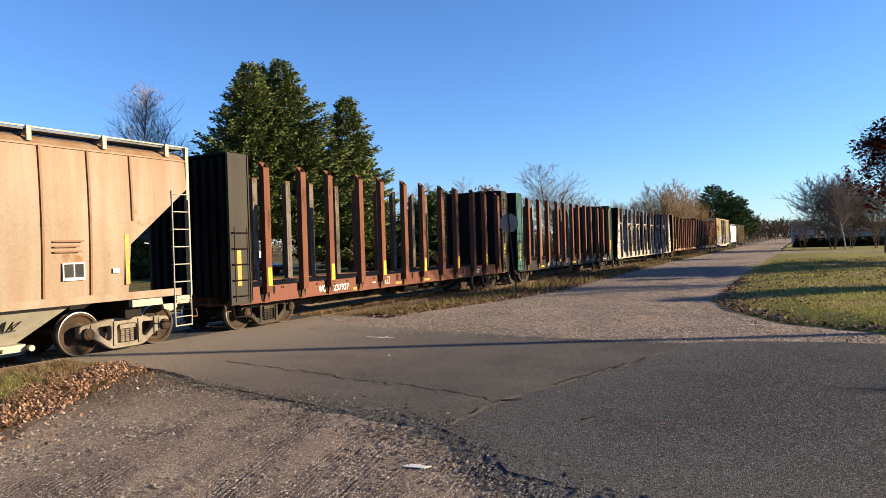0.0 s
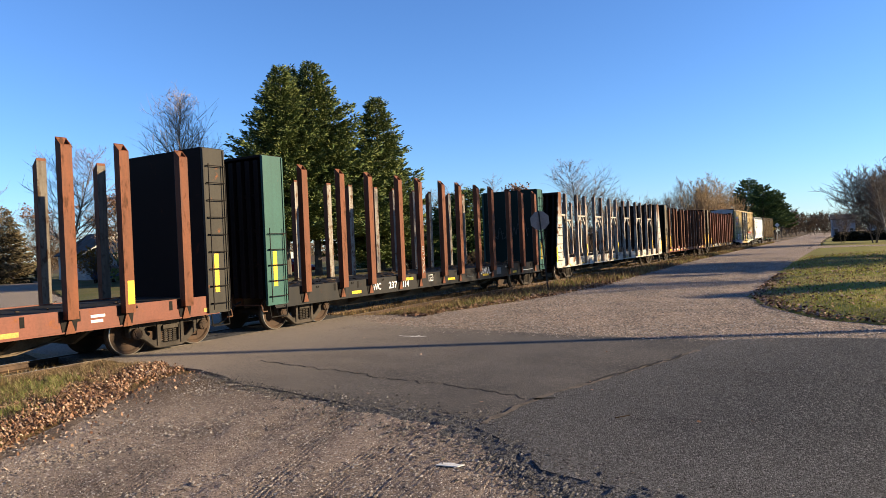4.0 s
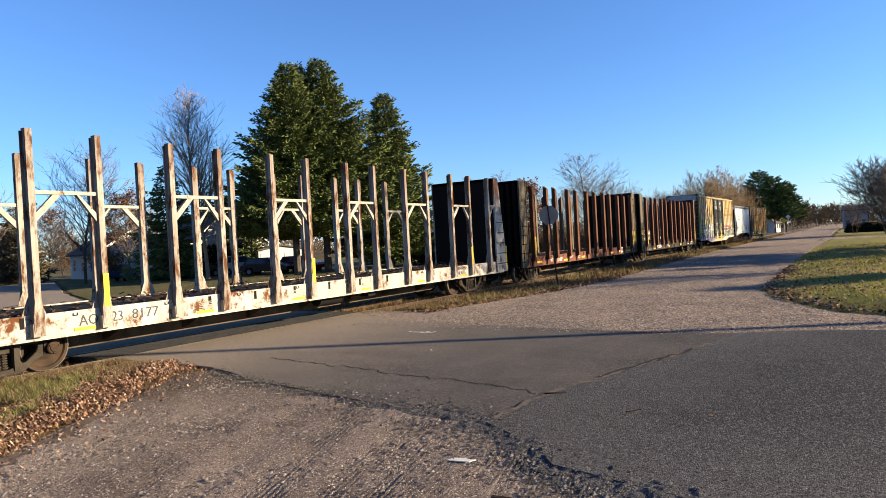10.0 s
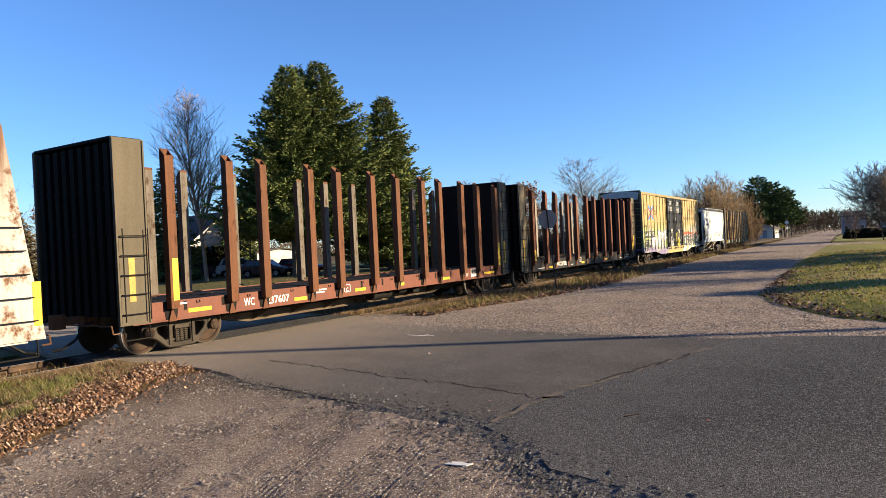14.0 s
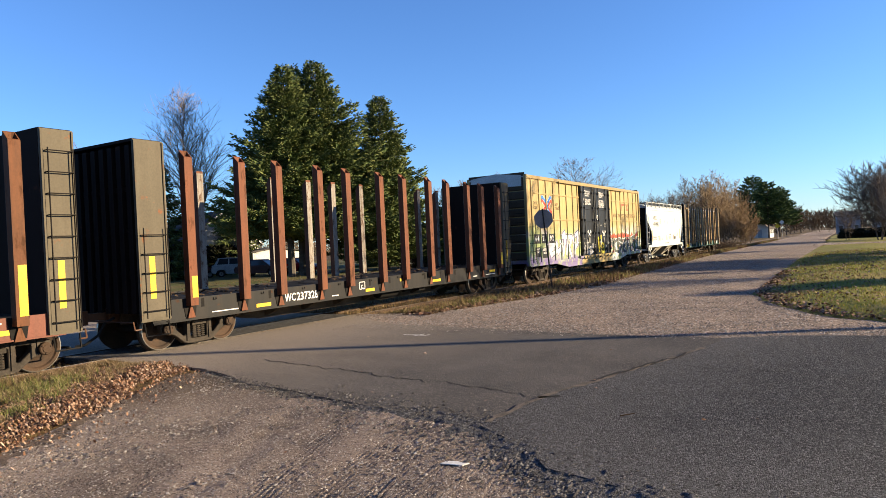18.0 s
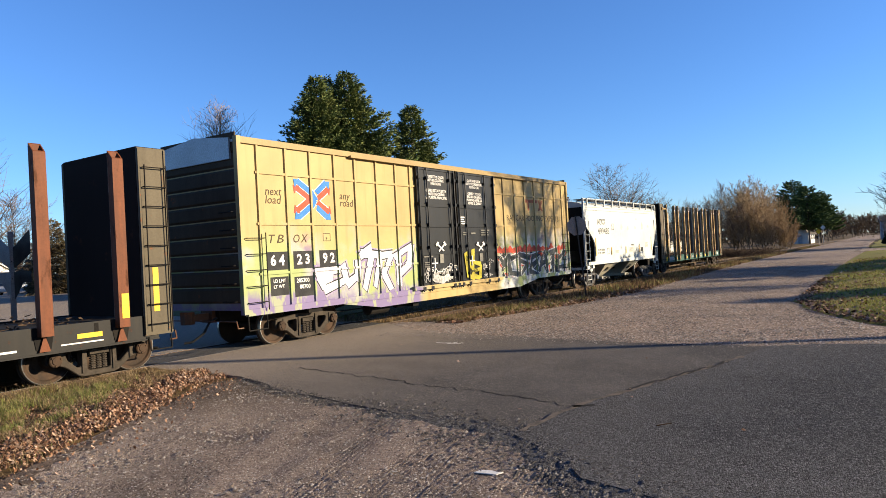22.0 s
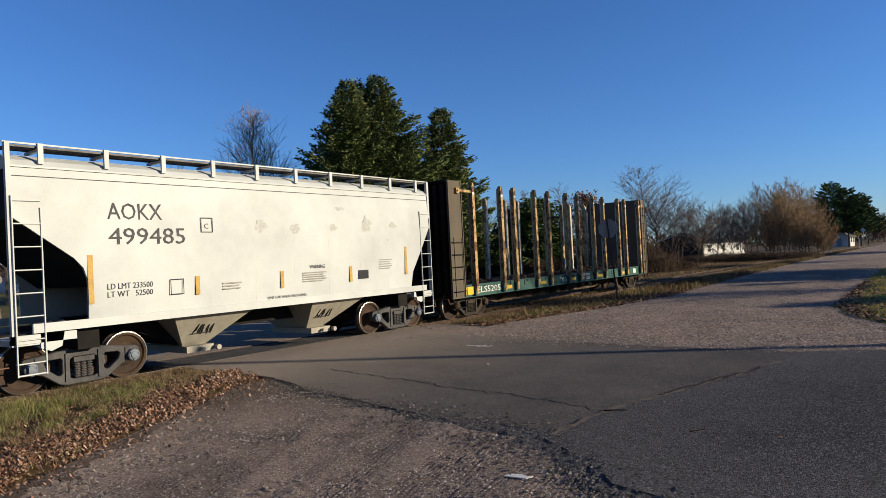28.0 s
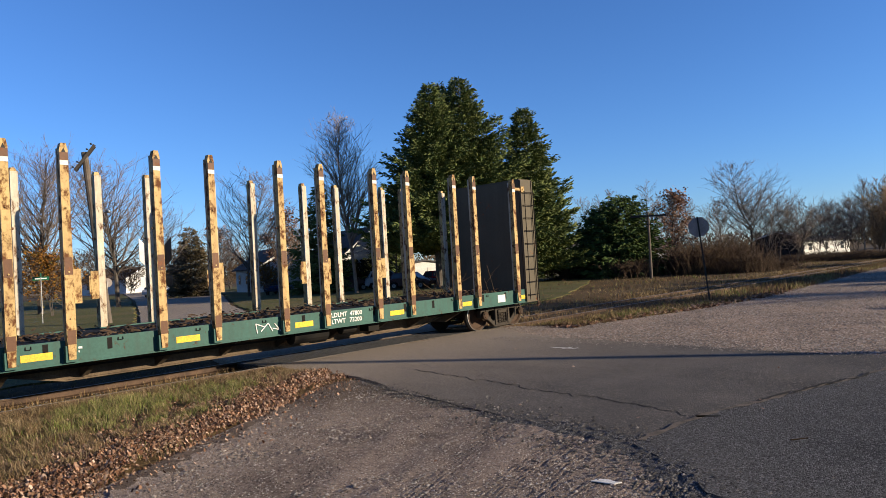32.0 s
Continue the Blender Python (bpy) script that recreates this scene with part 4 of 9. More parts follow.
def green_flat(u, L):
    car = new_car("bulkhead_flatcar", u, "green bulkhead flatcar with peeling yellow stakes, last in the train")
    flat_body(car, L, ELSGREEN, clear=[(1.4, 2.9), (9.5, 10.6), (7.6, 8.3)])
    at = [1.33, 3.15, 4.05, 5.65, 6.75, 8.35, 9.45, 11.05, 12.17, 13.95, 14.8, 16.65]
    shared_parts(yellow_stake, car, [pose(1.44, y, 0) for y in at] + [pose(-1.44, y, 0, 0, 0, 180) for y in at])
    for y0, y1, yy in ((0.42, 1.33, 0.47), (16.65, 17.2, 17.15)):
        bm = bmesh.new()
        box(bm, 1.46, 1.53, y0, y1, 4.2, 4.28)
        box(bm, 1.45, 1.545, yy - 0.08, yy + 0.08, 4.15, 4.33)
        tube(bm, (1.545, yy, 4.24), (1.57, yy, 4.24), 0.03, seg=8)
        part("end_brace", bm, YSTAKE, car)
    plate("reflector", 1.475, 0.74, 1.2, 0.80, 1.06, YELLOW, car, "broad yellow plate at the sill's end")

    def pad():
        bm = bmesh.new()
        box(bm, 0, 0.06, -0.08, 0.08, 1.75, 2.35)
        box(bm, 0.02, 0.05, -0.11, -0.08, 1.85, 2.25)
        return part("stake_pad", bm, YSTAKE)

    shared_parts(pad, car, [pose(1.37, at[i] + 0.16, 0) for i in (2, 4, 6, 8, 10, 11)] + [pose(-1.43, at[i] - 0.16, 0) for i in (1, 3, 5, 7, 9)])
    bm = bmesh.new()
    box(bm, -1.54, -1.48, 3.18, 4.02, 4.06, 4.13)
    part("tie_bar", bm, LINER, car, "grey bar joining two stakes")
    corrugated_bulkhead(car, 0.0, 0.75, -1, SHADE_END, OLIVE, "dark brown steel bulkhead")
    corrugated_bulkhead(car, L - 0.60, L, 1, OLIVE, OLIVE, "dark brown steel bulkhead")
    for y in (1.58, L - 1.38):
        put_truck(car, y, "short")
    bark(car, L, 9, 1400)
    lettering("ELS5205", 0.3, 1.434, 1.47, 0.83, car, WHITE, width=1.5, bold=0.004)
    for y in (3.3, 5.93, 8.63, 11.45, 14.1, 16.9):
        plate("reflector", 1.434, y, y + 0.48, 0.84, 0.96, YELLOW, car)
    lettering("LDLMT  47800", 0.15, 1.434, 9.62, 0.97, car, WHITE)
    lettering("LTWT   73200", 0.15, 1.434, 9.62, 0.82, car, WHITE)
    bars(1.434, 3.95, 0.9, 0.3, 0.13, 2, car, WHITE)
    bm = bmesh.new()
    for i, (a, b) in enumerate((((7.65, 1.03), (7.68, 0.83)), ((7.65, 1.03), (7.85, 0.95)), ((7.77, 0.86), (7.95, 1.02)), ((7.95, 1.02), (8.05, 0.84)), ((8.05, 0.9), (8.2, 0.86)), ((8.1, 1.0), (8.27, 0.8)))):
        pipe(bm, [(1.435, *a), (1.435, *b)], 0.014, 4)
    part("graffiti", bm, WHITE, car, "white scrawl on the sill")
    plate("placard", 1.434, 15.75, 16.1, 0.82, 1.04, WHITE, car)
    bm = bmesh.new()
    rnd = random.Random(4)
    for i in range(14):
        p = Vector((rnd.uniform(0.2, 1.2), rnd.uniform(13.8, 16.3), 1.15))
        d = Vector((rnd.uniform(-0.4, 0.6), rnd.uniform(-1, 1), rnd.uniform(0.2, 0.7))).normalized() * rnd.uniform(0.5, 1.3)
        tube(bm, p, p + d, 0.014, 0.006, 4)
        tube(bm, p + d * 0.6, p + d * 0.6 + Vector((rnd.uniform(-0.3, 0.3), rnd.uniform(-0.3, 0.3), 0.3)), 0.007, 0.003, 4)
    part("branches", bm, BARKCHIP, car, "broken branches left by the bulkhead")


green_flat(147.10, 17.72)


def boxcar(u, L):
    car = new_car("boxcar", u, "yellow high-cube boxcar with black doors, covered in graffiti")
    zt, zb = 4.98, 0.98
    bm = bmesh.new()
    box(bm, -1.46, 1.46, 0.06, L - 0.06, zb, zt)
    body = part("body", bm, SPRAYED, car, "yellow steel side sheets with sprayed paint along the foot")
    D0, D1 = 6.97, 11.97

    def rib():
        b = bmesh.new()
        prism(b, [(-0.045, 0), (-0.03, 0.045), (0.03, 0.045), (0.045, 0)], zb, zt - 0.05, "z")
        for v in b.verts:
            v.co.x, v.co.y = v.co.y, v.co.x
        return part("side_post", b, SPRAYED)

    shared_parts(rib, car, [pose(1.46, y, 0) for y in RIBS])
    for z in (4.26, 3.02, 1.81):
        for a, b in ((0.55, D0), (D1, L - 0.5)):
            bm = bmesh.new()
            box(bm, 1.46, 1.495, a, b, z - 0.03, z + 0.03)
            part("side_rail", bm, SPRAYED, car)
    for y in (0.0, L - 0.12):
        for x in (-1.53, 1.40):
            bm = bmesh.new()
            box(bm, x, x + 0.13, y, y + 0.12, zb - 0.1, zt + 0.1)
            part("corner_post", bm, SPRAYED, car)
    bm = bmesh.new()
    box(bm, 1.42, 1.52, 0.12, L - 0.12, zt - 0.06, zt + 0.09)
    box(bm, -1.52, -1.42, 0.12, L - 0.12, zt - 0.06, zt + 0.09)
    box(bm, 1.50, 1.60, 3.9, L - 3.9, zt - 0.09, zt - 0.03)
    part("top_rail", bm, BOXY, car)
    bm = bmesh.new()
    box(bm, 1.42, 1.53, 0.12, L - 0.12, zb - 0.14, zb + 0.02)
    prism(bm, [(3.2, zb - 0.12), (L - 3.2, zb - 0.12), (L - 5.0, zb - 0.38), (5.0, zb - 0.38)], 1.44, 1.5)
    box(bm, 1.5, 1.62, D0 - 0.4, D1 + 0.4, zb - 0.02, zb + 0.10)
    part("side_sill", bm, SPRAYED, car)
    bm = bmesh.new()
    prism(bm, [(-1.42, zt - 0.03), (1.42, zt - 0.03), (1.42, zt + 0.02), (0, zt + 0.2), (-1.42, zt + 0.02)], 0.0, L, "y")
    for i in range(17):
        y = 0.4 + i * (L - 0.8) / 16
        prism(bm, [(-1.4, zt + 0.02), (0, zt + 0.2), (1.4, zt + 0.02), (1.4, zt + 0.06), (0, zt + 0.24), (-1.4, zt + 0.06)], y - 0.04, y + 0.04, "y")
    part("roof", bm, GALV, car, "galvanised ribbed roof")
    for y, f in ((0.06, -1), (L - 0.06, 1)):
        bm = bmesh.new()
        prism(bm, [(y, 4.72), (y + f * 0.04, 4.74), (y + f * 0.04, zt + 0.2), (y, zt + 0.2)], -1.44, 1.44)
        end = part("end_wall", bm, BOXEND_SHADE, car, "corrugated steel end, brown darkened for its unlit side")
        for i in range(9):
            bm = bmesh.new()
            z = 1.15 + i * 0.40
            prism(bm, [(y, z), (y + f * 0.05, z + 0.05), (y + f * 0.05, z + 0.32), (y, z + 0.37)], -1.40, 1.40)
            part("corrugation", bm, BOXEND_SHADE, end)

        def end_rung():
            r = bmesh.new()
            pipe(r, [(0.95, y + f * 0.1, 0), (0.95, y + f * 0.2, 0), (1.38, y + f * 0.2, 0), (1.38, y + f * 0.1, 0)], 0.013)
            return part("ladder_rung", r, UNDER)

        shared_parts(end_rung, end, [pose(0, 0, 1.2 + i * 0.42) for i in range(6)])
        bm = bmesh.new()
        prism(bm, [(-1.3, 4.55), (1.3, 4.55), (1.3, 5.05), (0, 5.2), (-1.3, 5.05)], *sorted((y + f * 0.05, y + f * 0.1)), "y")
        part("end_panel", bm, GALV, end, "white upper end panel")
    for a, b in ((D0, 9.25), (9.3, D1)):
        bm = bmesh.new()
        box(bm, 1.47, 1.53, a + 0.03, b - 0.02, zb + 0.06, zt - 0.06)
        door = part("door", bm, BLACKDOOR, car, "black plug door")
        for z in (zb + 0.06, 2.05, 2.95, 3.62, zt - 0.16):
            bm = bmesh.new()
            box(bm, 1.53, 1.56, a + 0.03, b - 0.02, z, z + 0.09)
            part("door_rail", bm, BLACKDOOR, door)
        for y in (a + 0.03, b - 0.1):
            bm = bmesh.new()
            box(bm, 1.53, 1.563, y, y + 0.08, zb + 0.06, zt - 0.06)
            part("door_stile", bm, BLACKDOOR, door)
        bm = bmesh.new()
        bm.free()
        for y in (a + 0.1, a + 0.55, a + 1.88, b - 0.12):
            bm = bmesh.new()
            tube(bm, (1.6, y, zb - 0.1), (1.6, y, zt - 0.1), 0.024, seg=8)
            for z in (1.3, 2.25, 2.98, 3.66, 4.5):
                box(bm, 1.55, 1.635, y - 0.05, y + 0.05, z, z + 0.1)
            box(bm, 1.55, 1.64, y - 0.07, y + 0.07, zb - 0.06, zb + 0.06)
            part("locking_bar", bm, BLACKDOOR, door)
        words = ("CLOSE THIS DOOR", "BEFORE CLOSING", "MAIN DOOR", "", "CIERRE ESTA PUERTA", "ANTES DE CERRAR", "LA PUERTA PRINCIPAL") if a == D0 else ("CLOSE AND LOCK", "BOTH DOORS BEFORE", "MOVING CAR", "", "CIERRE Y PONGA", "SEGURO EN AMBAS", "PUERTAS ANTES DE", "MOVER EL CARRO")
        for k, line in enumerate(words):
            if line:
                wide = 0.066 * len(line)
                lettering(line, 0.125, 1.5325, a + (1.15 if a == D0 else 1.25) - wide / 2, 4.58 - 0.115 * k, door, WHITE, width=wide)
        bm = bmesh.new()
        box(bm, 1.57, 1.6, a + 0.6, a + 0.95, 1.75, 1.79)
        box(bm, 1.57, 1.61, a + 0.75, a + 0.79, 1.6, 1.95)
        part("door_handle", bm, WHITE, door)
    bars(1.565, 9.5, 3.06, 0.26, 0.3, 4, car, WHITE)
    for y, z, w, h, n in ((9.6, 2.68, 0.32, 0.15, 2), (10.12, 2.72, 0.32, 0.12, 1), (10.82, 2.66, 0.6, 0.26, 3), (7.2, 1.98, 0.5, 0.1, 1), (7.22, 1.66, 0.34, 0.2, 3)):
        bars(1.565, y, z, w, h, n, car, FADEDINK, gap=0.6)
    for y, z in ((8.2, 2.28), (10.76, 2.24)):
        bm = bmesh.new()
        for k in (-1, 1):
            stroke(bm, (y - 0.2 * k, z + 0.1), (y + 0.14 * k, z - 0.12), 0.03, 0.03, 1.566 + 0.002 * (k > 0))
            blob(bm, [(y - 0.26 * k, z + 0.04), (y - 0.12 * k, z + 0.16), (y - 0.2 * k, z + 0.2), (y - 0.32 * k, z + 0.1)], 1.5705 + 0.002 * (k > 0))
        part("emblem", bm, WHITE, car, "white crossed tools stencilled on the door")
        plate("placard", 1.566, y - 0.1, y + 0.12, z - 0.52, z - 0.22, FADEDINK, car, "small pale notice on the door")
    # ladder and steps at both ends of the side
    for y0 in (0.12, L - 0.72):
        for i in range(5):
            bm = bmesh.new()
            rung(bm, y0, y0 + 0.56, 1.15 + i * 0.38, 1.47, 0.13)
            part("grab_iron", bm, UNDER, car)
        bm = bmesh.new()
        pipe(bm, [(1.5, y0, 0.95), (1.52, y0, 0.5), (1.52, y0 + 0.56, 0.5), (1.5, y0 + 0.56, 0.95)], 0.018)
        part("step", bm, UNDER, car, "bent steel stirrup step")
        bm = bmesh.new()
        pipe(bm, [(1.6, y0 + 0.56, 0.95), (1.6, y0 + 0.56, 2.8)], 0.014)
        part("ladder_rail", bm, UNDER, car)
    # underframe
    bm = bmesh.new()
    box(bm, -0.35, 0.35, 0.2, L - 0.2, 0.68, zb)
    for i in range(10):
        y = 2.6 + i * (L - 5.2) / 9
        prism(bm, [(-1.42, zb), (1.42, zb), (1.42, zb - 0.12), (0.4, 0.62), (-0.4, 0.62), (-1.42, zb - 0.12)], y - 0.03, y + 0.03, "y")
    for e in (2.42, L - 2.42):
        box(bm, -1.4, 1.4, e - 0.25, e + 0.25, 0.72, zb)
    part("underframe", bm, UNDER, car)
    bm = bmesh.new()
    lathe(bm, [(4.9, 0.1), (4.95, 0.19), (5.8, 0.19), (5.85, 0.1)], (1.0, 0, 0.55), "y", 12)
    lathe(bm, [(6.2, 0.1), (6.22, 0.14), (6.6, 0.14), (6.62, 0.1)], (1.05, 0, 0.6), "y", 12)
    box(bm, 0.9, 1.25, 6.9, 7.2, 0.45, 0.8)
    pipe(bm, [(1.0, 3.4, 0.6), (1.0, 4.9, 0.6)], 0.02)
    pipe(bm, [(1.0, 7.2, 0.62), (1.0, L - 3.4, 0.62)], 0.02)
    part("brake_gear", bm, UNDER, car)
    for y in (2.42, L - 2.42):
        put_truck(car, y)
    build_coupler(car, 0.1, -1)
    build_coupler(car, L - 0.1, 1)
    # words, numbers and the emblem
    X = 1.4625
    for text, y, z, w in (("next", 0.83, 3.73, 0.55), ("load", 0.82, 3.52, 0.54), ("any", 3.48, 3.72, 0.44), ("road", 3.47, 3.52, 0.58)):
        lettering(text, 0.29, X, y, z, car, BROWNINK, 0.2, width=w, bold=0.004)
    for ch, y in zip("TBOX", (0.84, 1.12, 1.66, 1.95)):
        lettering(ch, 0.3, X, y, 2.55, car, BROWNINK, 0.25, width=0.26, bold=0.004)
    for ch, y, w in (("64", 0.79, 0.69), ("23", 1.67, 0.67), ("92", 2.6, 0.64)):
        plate("number_patch", 1.4602, y, y + w, 1.88, 2.33, INK, car, "black patch under the number")
        lettering(ch[0], 0.36, X, y + 0.12, 2.0, car, WHITE, bold=0.03)
        lettering(ch[1], 0.36, X, y + 0.4, 2.0, car, WHITE, bold=0.03)
    plate("number_patch", 1.4602, 1.67, 2.33, 1.17, 1.68, INK, car)
    lettering("205300", 0.15, X, 1.74, 1.53, car, WHITE)
    lettering("80700", 0.15, X, 1.84, 1.37, car, WHITE)
    plate("number_patch", 1.4602, 0.88, 1.47, 1.25, 1.71, INK, car)
    lettering("LD LMT", 0.12, X, 0.97, 1.57, car, WHITE)
    lettering("LT WT", 0.12, X, 0.97, 1.43, car, WHITE)
    for p in ((2.77, 3.05, 2.57, 2.585), (2.77, 3.05, 2.765, 2.78), (2.77, 2.785, 2.585, 2.765), (3.035, 3.05, 2.585, 2.765)):
        plate("placard_edge", 1.4602, *p, BROWNINK, car)
    lettering("F", 0.12, X, 2.87, 2.6, car, BROWNINK)
    cy, cz = 2.45, 3.66
    bands = {"white": [], "red": [], "blue": []}
    for sz in (-1, 1):
        bands["blue"] += [((-0.5, 0.45 * sz), (-0.02, 0.16 * sz), 0.075), ((-0.02, 0.16 * sz), (0.1, 0.0), 0.075), ((0.16, 0.2 * sz), (0.5, 0.45 * sz), 0.075)]
        bands["red"] += [((-0.56, 0.29 * sz), (-0.08, 0.0), 0.075), ((0.56, 0.29 * sz), (0.2, 0.06 * sz), 0.075)]
    bands["white"] = [(a, b, w + 0.025) for a, b, w in bands["blue"] + bands["red"]]
    tips = {"blue": [(-0.6, 0.46), (0.6, 0.46)], "red": [(-0.62, 0.3), (0.62, 0.3)]}
    for n, (kind, m) in enumerate((("white", WHITE), ("red", LOGORED), ("blue", LOGOBLUE))):
        bm = bmesh.new()
        for k, (a, b, w) in enumerate(bands[kind]):
            stroke(bm, (cy + a[0], cz + a[1]), (cy + b[0], cz + b[1]), w, w * 1.2, 1.4605 + 0.003 * n + 0.0003 * k)
        for y, z in tips.get(kind, ()):
            d = 1 if y > 0 else -1
            for sz in (-1, 1):
                blob(bm, [(cy + y + 0.06 * d, cz + (z + 0.06) * sz), (cy + y - 0.16 * d, cz + (z + 0.05) * sz), (cy + y + 0.02 * d, cz + (z - 0.16) * sz)], 1.4627 + 0.003 * n + 0.0002 * (sz > 0) + 0.0001 * (d > 0))
        part("emblem", bm, m, car, f"{kind} crossed arrow bands")
    lettering("RAILCAR POOLING EXPERTS", 0.33, X, 13.01, 3.24, car, BROWNINK, width=4.86, bold=0.0)
    bm = bmesh.new()
    for y in (14.69, 15.26):
        box(bm, 1.4612, 1.4637, y, y + 0.52, 4.0, 4.13)
        box(bm, 1.4612, 1.4637, y + 0.19, y + 0.33, 3.67, 4.0)
    for k in (-1, 1):
        prism(bm, [(16.07 - k * 0.25, 3.67), (16.07 - k * 0.10, 3.67), (16.07 + k * 0.25, 4.13), (16.07 + k * 0.10, 4.13)], 1.4612 + 0.001 * k, 1.4637 + 0.001 * k)
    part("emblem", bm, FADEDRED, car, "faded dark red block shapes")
    graffiti(car)
    return car


def blob(bm, pts, x, mi=0, thick=0.002):
    prism(bm, pts, x, x + thick, mi=mi)


def stroke(bm, a, b, w0, w1, x, mi=0):
    """A broad slab-like brush stroke with angular ends."""
    ay, az = a
    by, bz = b
    d = Vector((by - ay, bz - az)).normalized()
    n = Vector((-d.y, d.x))
    e = d * 0.5
    blob(bm, [(ay + n.x * w0 - e.x * w0, az + n.y * w0 - e.y * w0), (by + n.x * w1 + e.x * w1, bz + n.y * w1 + e.y * w1), (by - n.x * w1 * 0.7, bz - n.y * w1 * 0.7), (ay - n.x * w0, az - n.y * w0)], x, mi)


RIBS = [0.62, 1.53, 2.38, 3.3, 4.14, 5.08, 6.0, 6.74, 12.78, 13.68, 14.57, 15.47, 16.41, 17.43, 18.25]


def follow(bm):
    """Lay flat paint over the side: on the sheets, and again on the posts and the low rail that stand proud of them."""
    def strip(axis, lo, hi, out):
        c = bm.copy()
        for at_, side in ((lo, 1), (hi, -1)):
            bmesh.ops.bisect_plane(c, geom=c.verts[:] + c.edges[:] + c.faces[:], plane_co=Vector((0, at_, 0) if axis else (0, 0, at_)), plane_no=Vector((0, 1, 0) if axis else (0, 0, 1)), clear_inner=side > 0, clear_outer=side < 0)
        for v in c.verts:
            v.co.x += out
        me = bpy.data.meshes.new("strip")
        c.to_mesh(me)
        c.free()
        return me

    span = [v.co.y for v in bm.verts]
    lo, hi = min(span), max(span)
    more = [strip(1, y - 0.03, y + 0.03, 0.0) for y in RIBS if lo < y < hi] + [strip(0, 1.78, 1.84, -0.0095)]
    for v in bm.verts:
        v.co.x -= 0.0455
    for me in more:
        bm.from_mesh(me)
        bpy.data.meshes.remove(me)
    return bm


def graffiti(car):
    """Two sprayed pieces: angular outlined letters, built of strokes laid over one another."""
    rnd = random.Random(11)

    def piece(y0, strokes, fills, base, k, h, z0, n, shake=0.04, words=("dark outline of a sprayed letter", "white sprayed fill")):
        # every letter is outline strokes, with narrower fill strokes on top
        for i in range(n):
            out, fil = bmesh.new(), bmesh.new()
            yy = y0 + i * k
            kind = strokes[i % len(strokes)]
            for a, b in kind:
                pa = (yy + a[0] * k * 1.1 + rnd.uniform(-shake, shake), z0 + a[1] * h + rnd.uniform(-shake, shake) * 1.3)
                pb = (yy + b[0] * k * 1.1 + rnd.uniform(-shake, shake), z0 + b[1] * h + rnd.uniform(-shake, shake) * 1.3)
                w = rnd.uniform(0.09, 0.13)
                stroke(out, pa, pb, w + 0.045, w + 0.03, 1.5085 + rnd.random() * 0.001)
                stroke(fil, pa, pb, w, w * 0.85, 1.5125 + rnd.random() * 0.001)
            letter = part("graffiti_letter", follow(out), base, car, words[0], recalc=False)
            part("graffiti_fill", follow(fil), fills, letter, words[1], recalc=False)

    first = [[((2.46, 1.76), (2.72, 1.3)), ((2.4, 1.74), (3.3, 1.77)), ((2.6, 1.52), (3.05, 1.58)), ((2.72, 1.27), (3.5, 1.45))],
             [((3.48, 1.9), (3.62, 1.38)), ((3.62, 1.36), (4.05, 1.55)), ((4.1, 2.0), (4.02, 1.45))],
             [((4.22, 2.12), (4.72, 2.36)), ((4.3, 2.2), (5.25, 2.1)), ((4.75, 2.2), (4.35, 1.2))],
             [((5.08, 2.08), (4.82, 1.22)), ((5.1, 2.1), (5.66, 2.14)), ((5.66, 2.12), (5.3, 1.66)), ((5.18, 1.66), (5.55, 1.1))],
             [((5.98, 2.05), (5.95, 1.2)), ((5.78, 2.05), (6.66, 2.36)), ((6.62, 2.36), (6.5, 1.82)), ((6.52, 1.82), (6.05, 1.56))]]
    for i, kind in enumerate(first):
        halo, out, fil = bmesh.new(), bmesh.new(), bmesh.new()
        for k, (a, b) in enumerate(kind):
            w = rnd.uniform(0.10, 0.14)
            lift = 0.0003 * k + 0.0012 * (i % 2)
            stroke(halo, a, b, w + 0.09, w + 0.06, 1.5062 + lift * 0.5)
            stroke(out, a, b, w + 0.032, w + 0.028, 1.5095 + lift)
            stroke(fil, a, b, w, w * 0.9, 1.5125 + lift)
        letter = part("graffiti_letter", follow(out), INK, car, "dark outline of a sprayed letter", recalc=False)
        part("graffiti_fill", follow(fil), SPRAYWHITE, letter, "white sprayed fill", recalc=False)
        part("graffiti_halo", follow(halo), LILAC, letter, "pale lilac mist sprayed behind the letter", recalc=False)
    E_ = [((0, 0), (0.1, 1)), ((0.1, 1), (0.8, 1.1)), ((0.05, 0.5), (0.7, 0.55)), ((0, 0), (0.85, 0.05))]
    T_ = [((0, 1.1), (0.95, 1.25)), ((0.5, 1.2), (0.4, -0.1)), ((0.1, 0.4), (0.4, 0.6))]
    M_ = [((0, 0), (0.1, 1)), ((0.1, 1), (0.45, 0.4)), ((0.45, 0.4), (0.8, 1)), ((0.8, 1), (0.85, 0))]
    O_ = [((0.1, 0.1), (0.1, 0.9)), ((0.1, 0.9), (0.75, 0.95)), ((0.75, 0.95), (0.8, 0.1)), ((0.8, 0.1), (0.1, 0.1))]
    S_ = [((0.8, 1), (0.1, 0.85)), ((0.1, 0.85), (0.75, 0.45)), ((0.75, 0.45), (0.1, 0.05))]
    A_ = [((0, 0), (0.4, 1.05)), ((0.4, 1.05), (0.85, 0)), ((0.2, 0.4), (0.7, 0.4))]
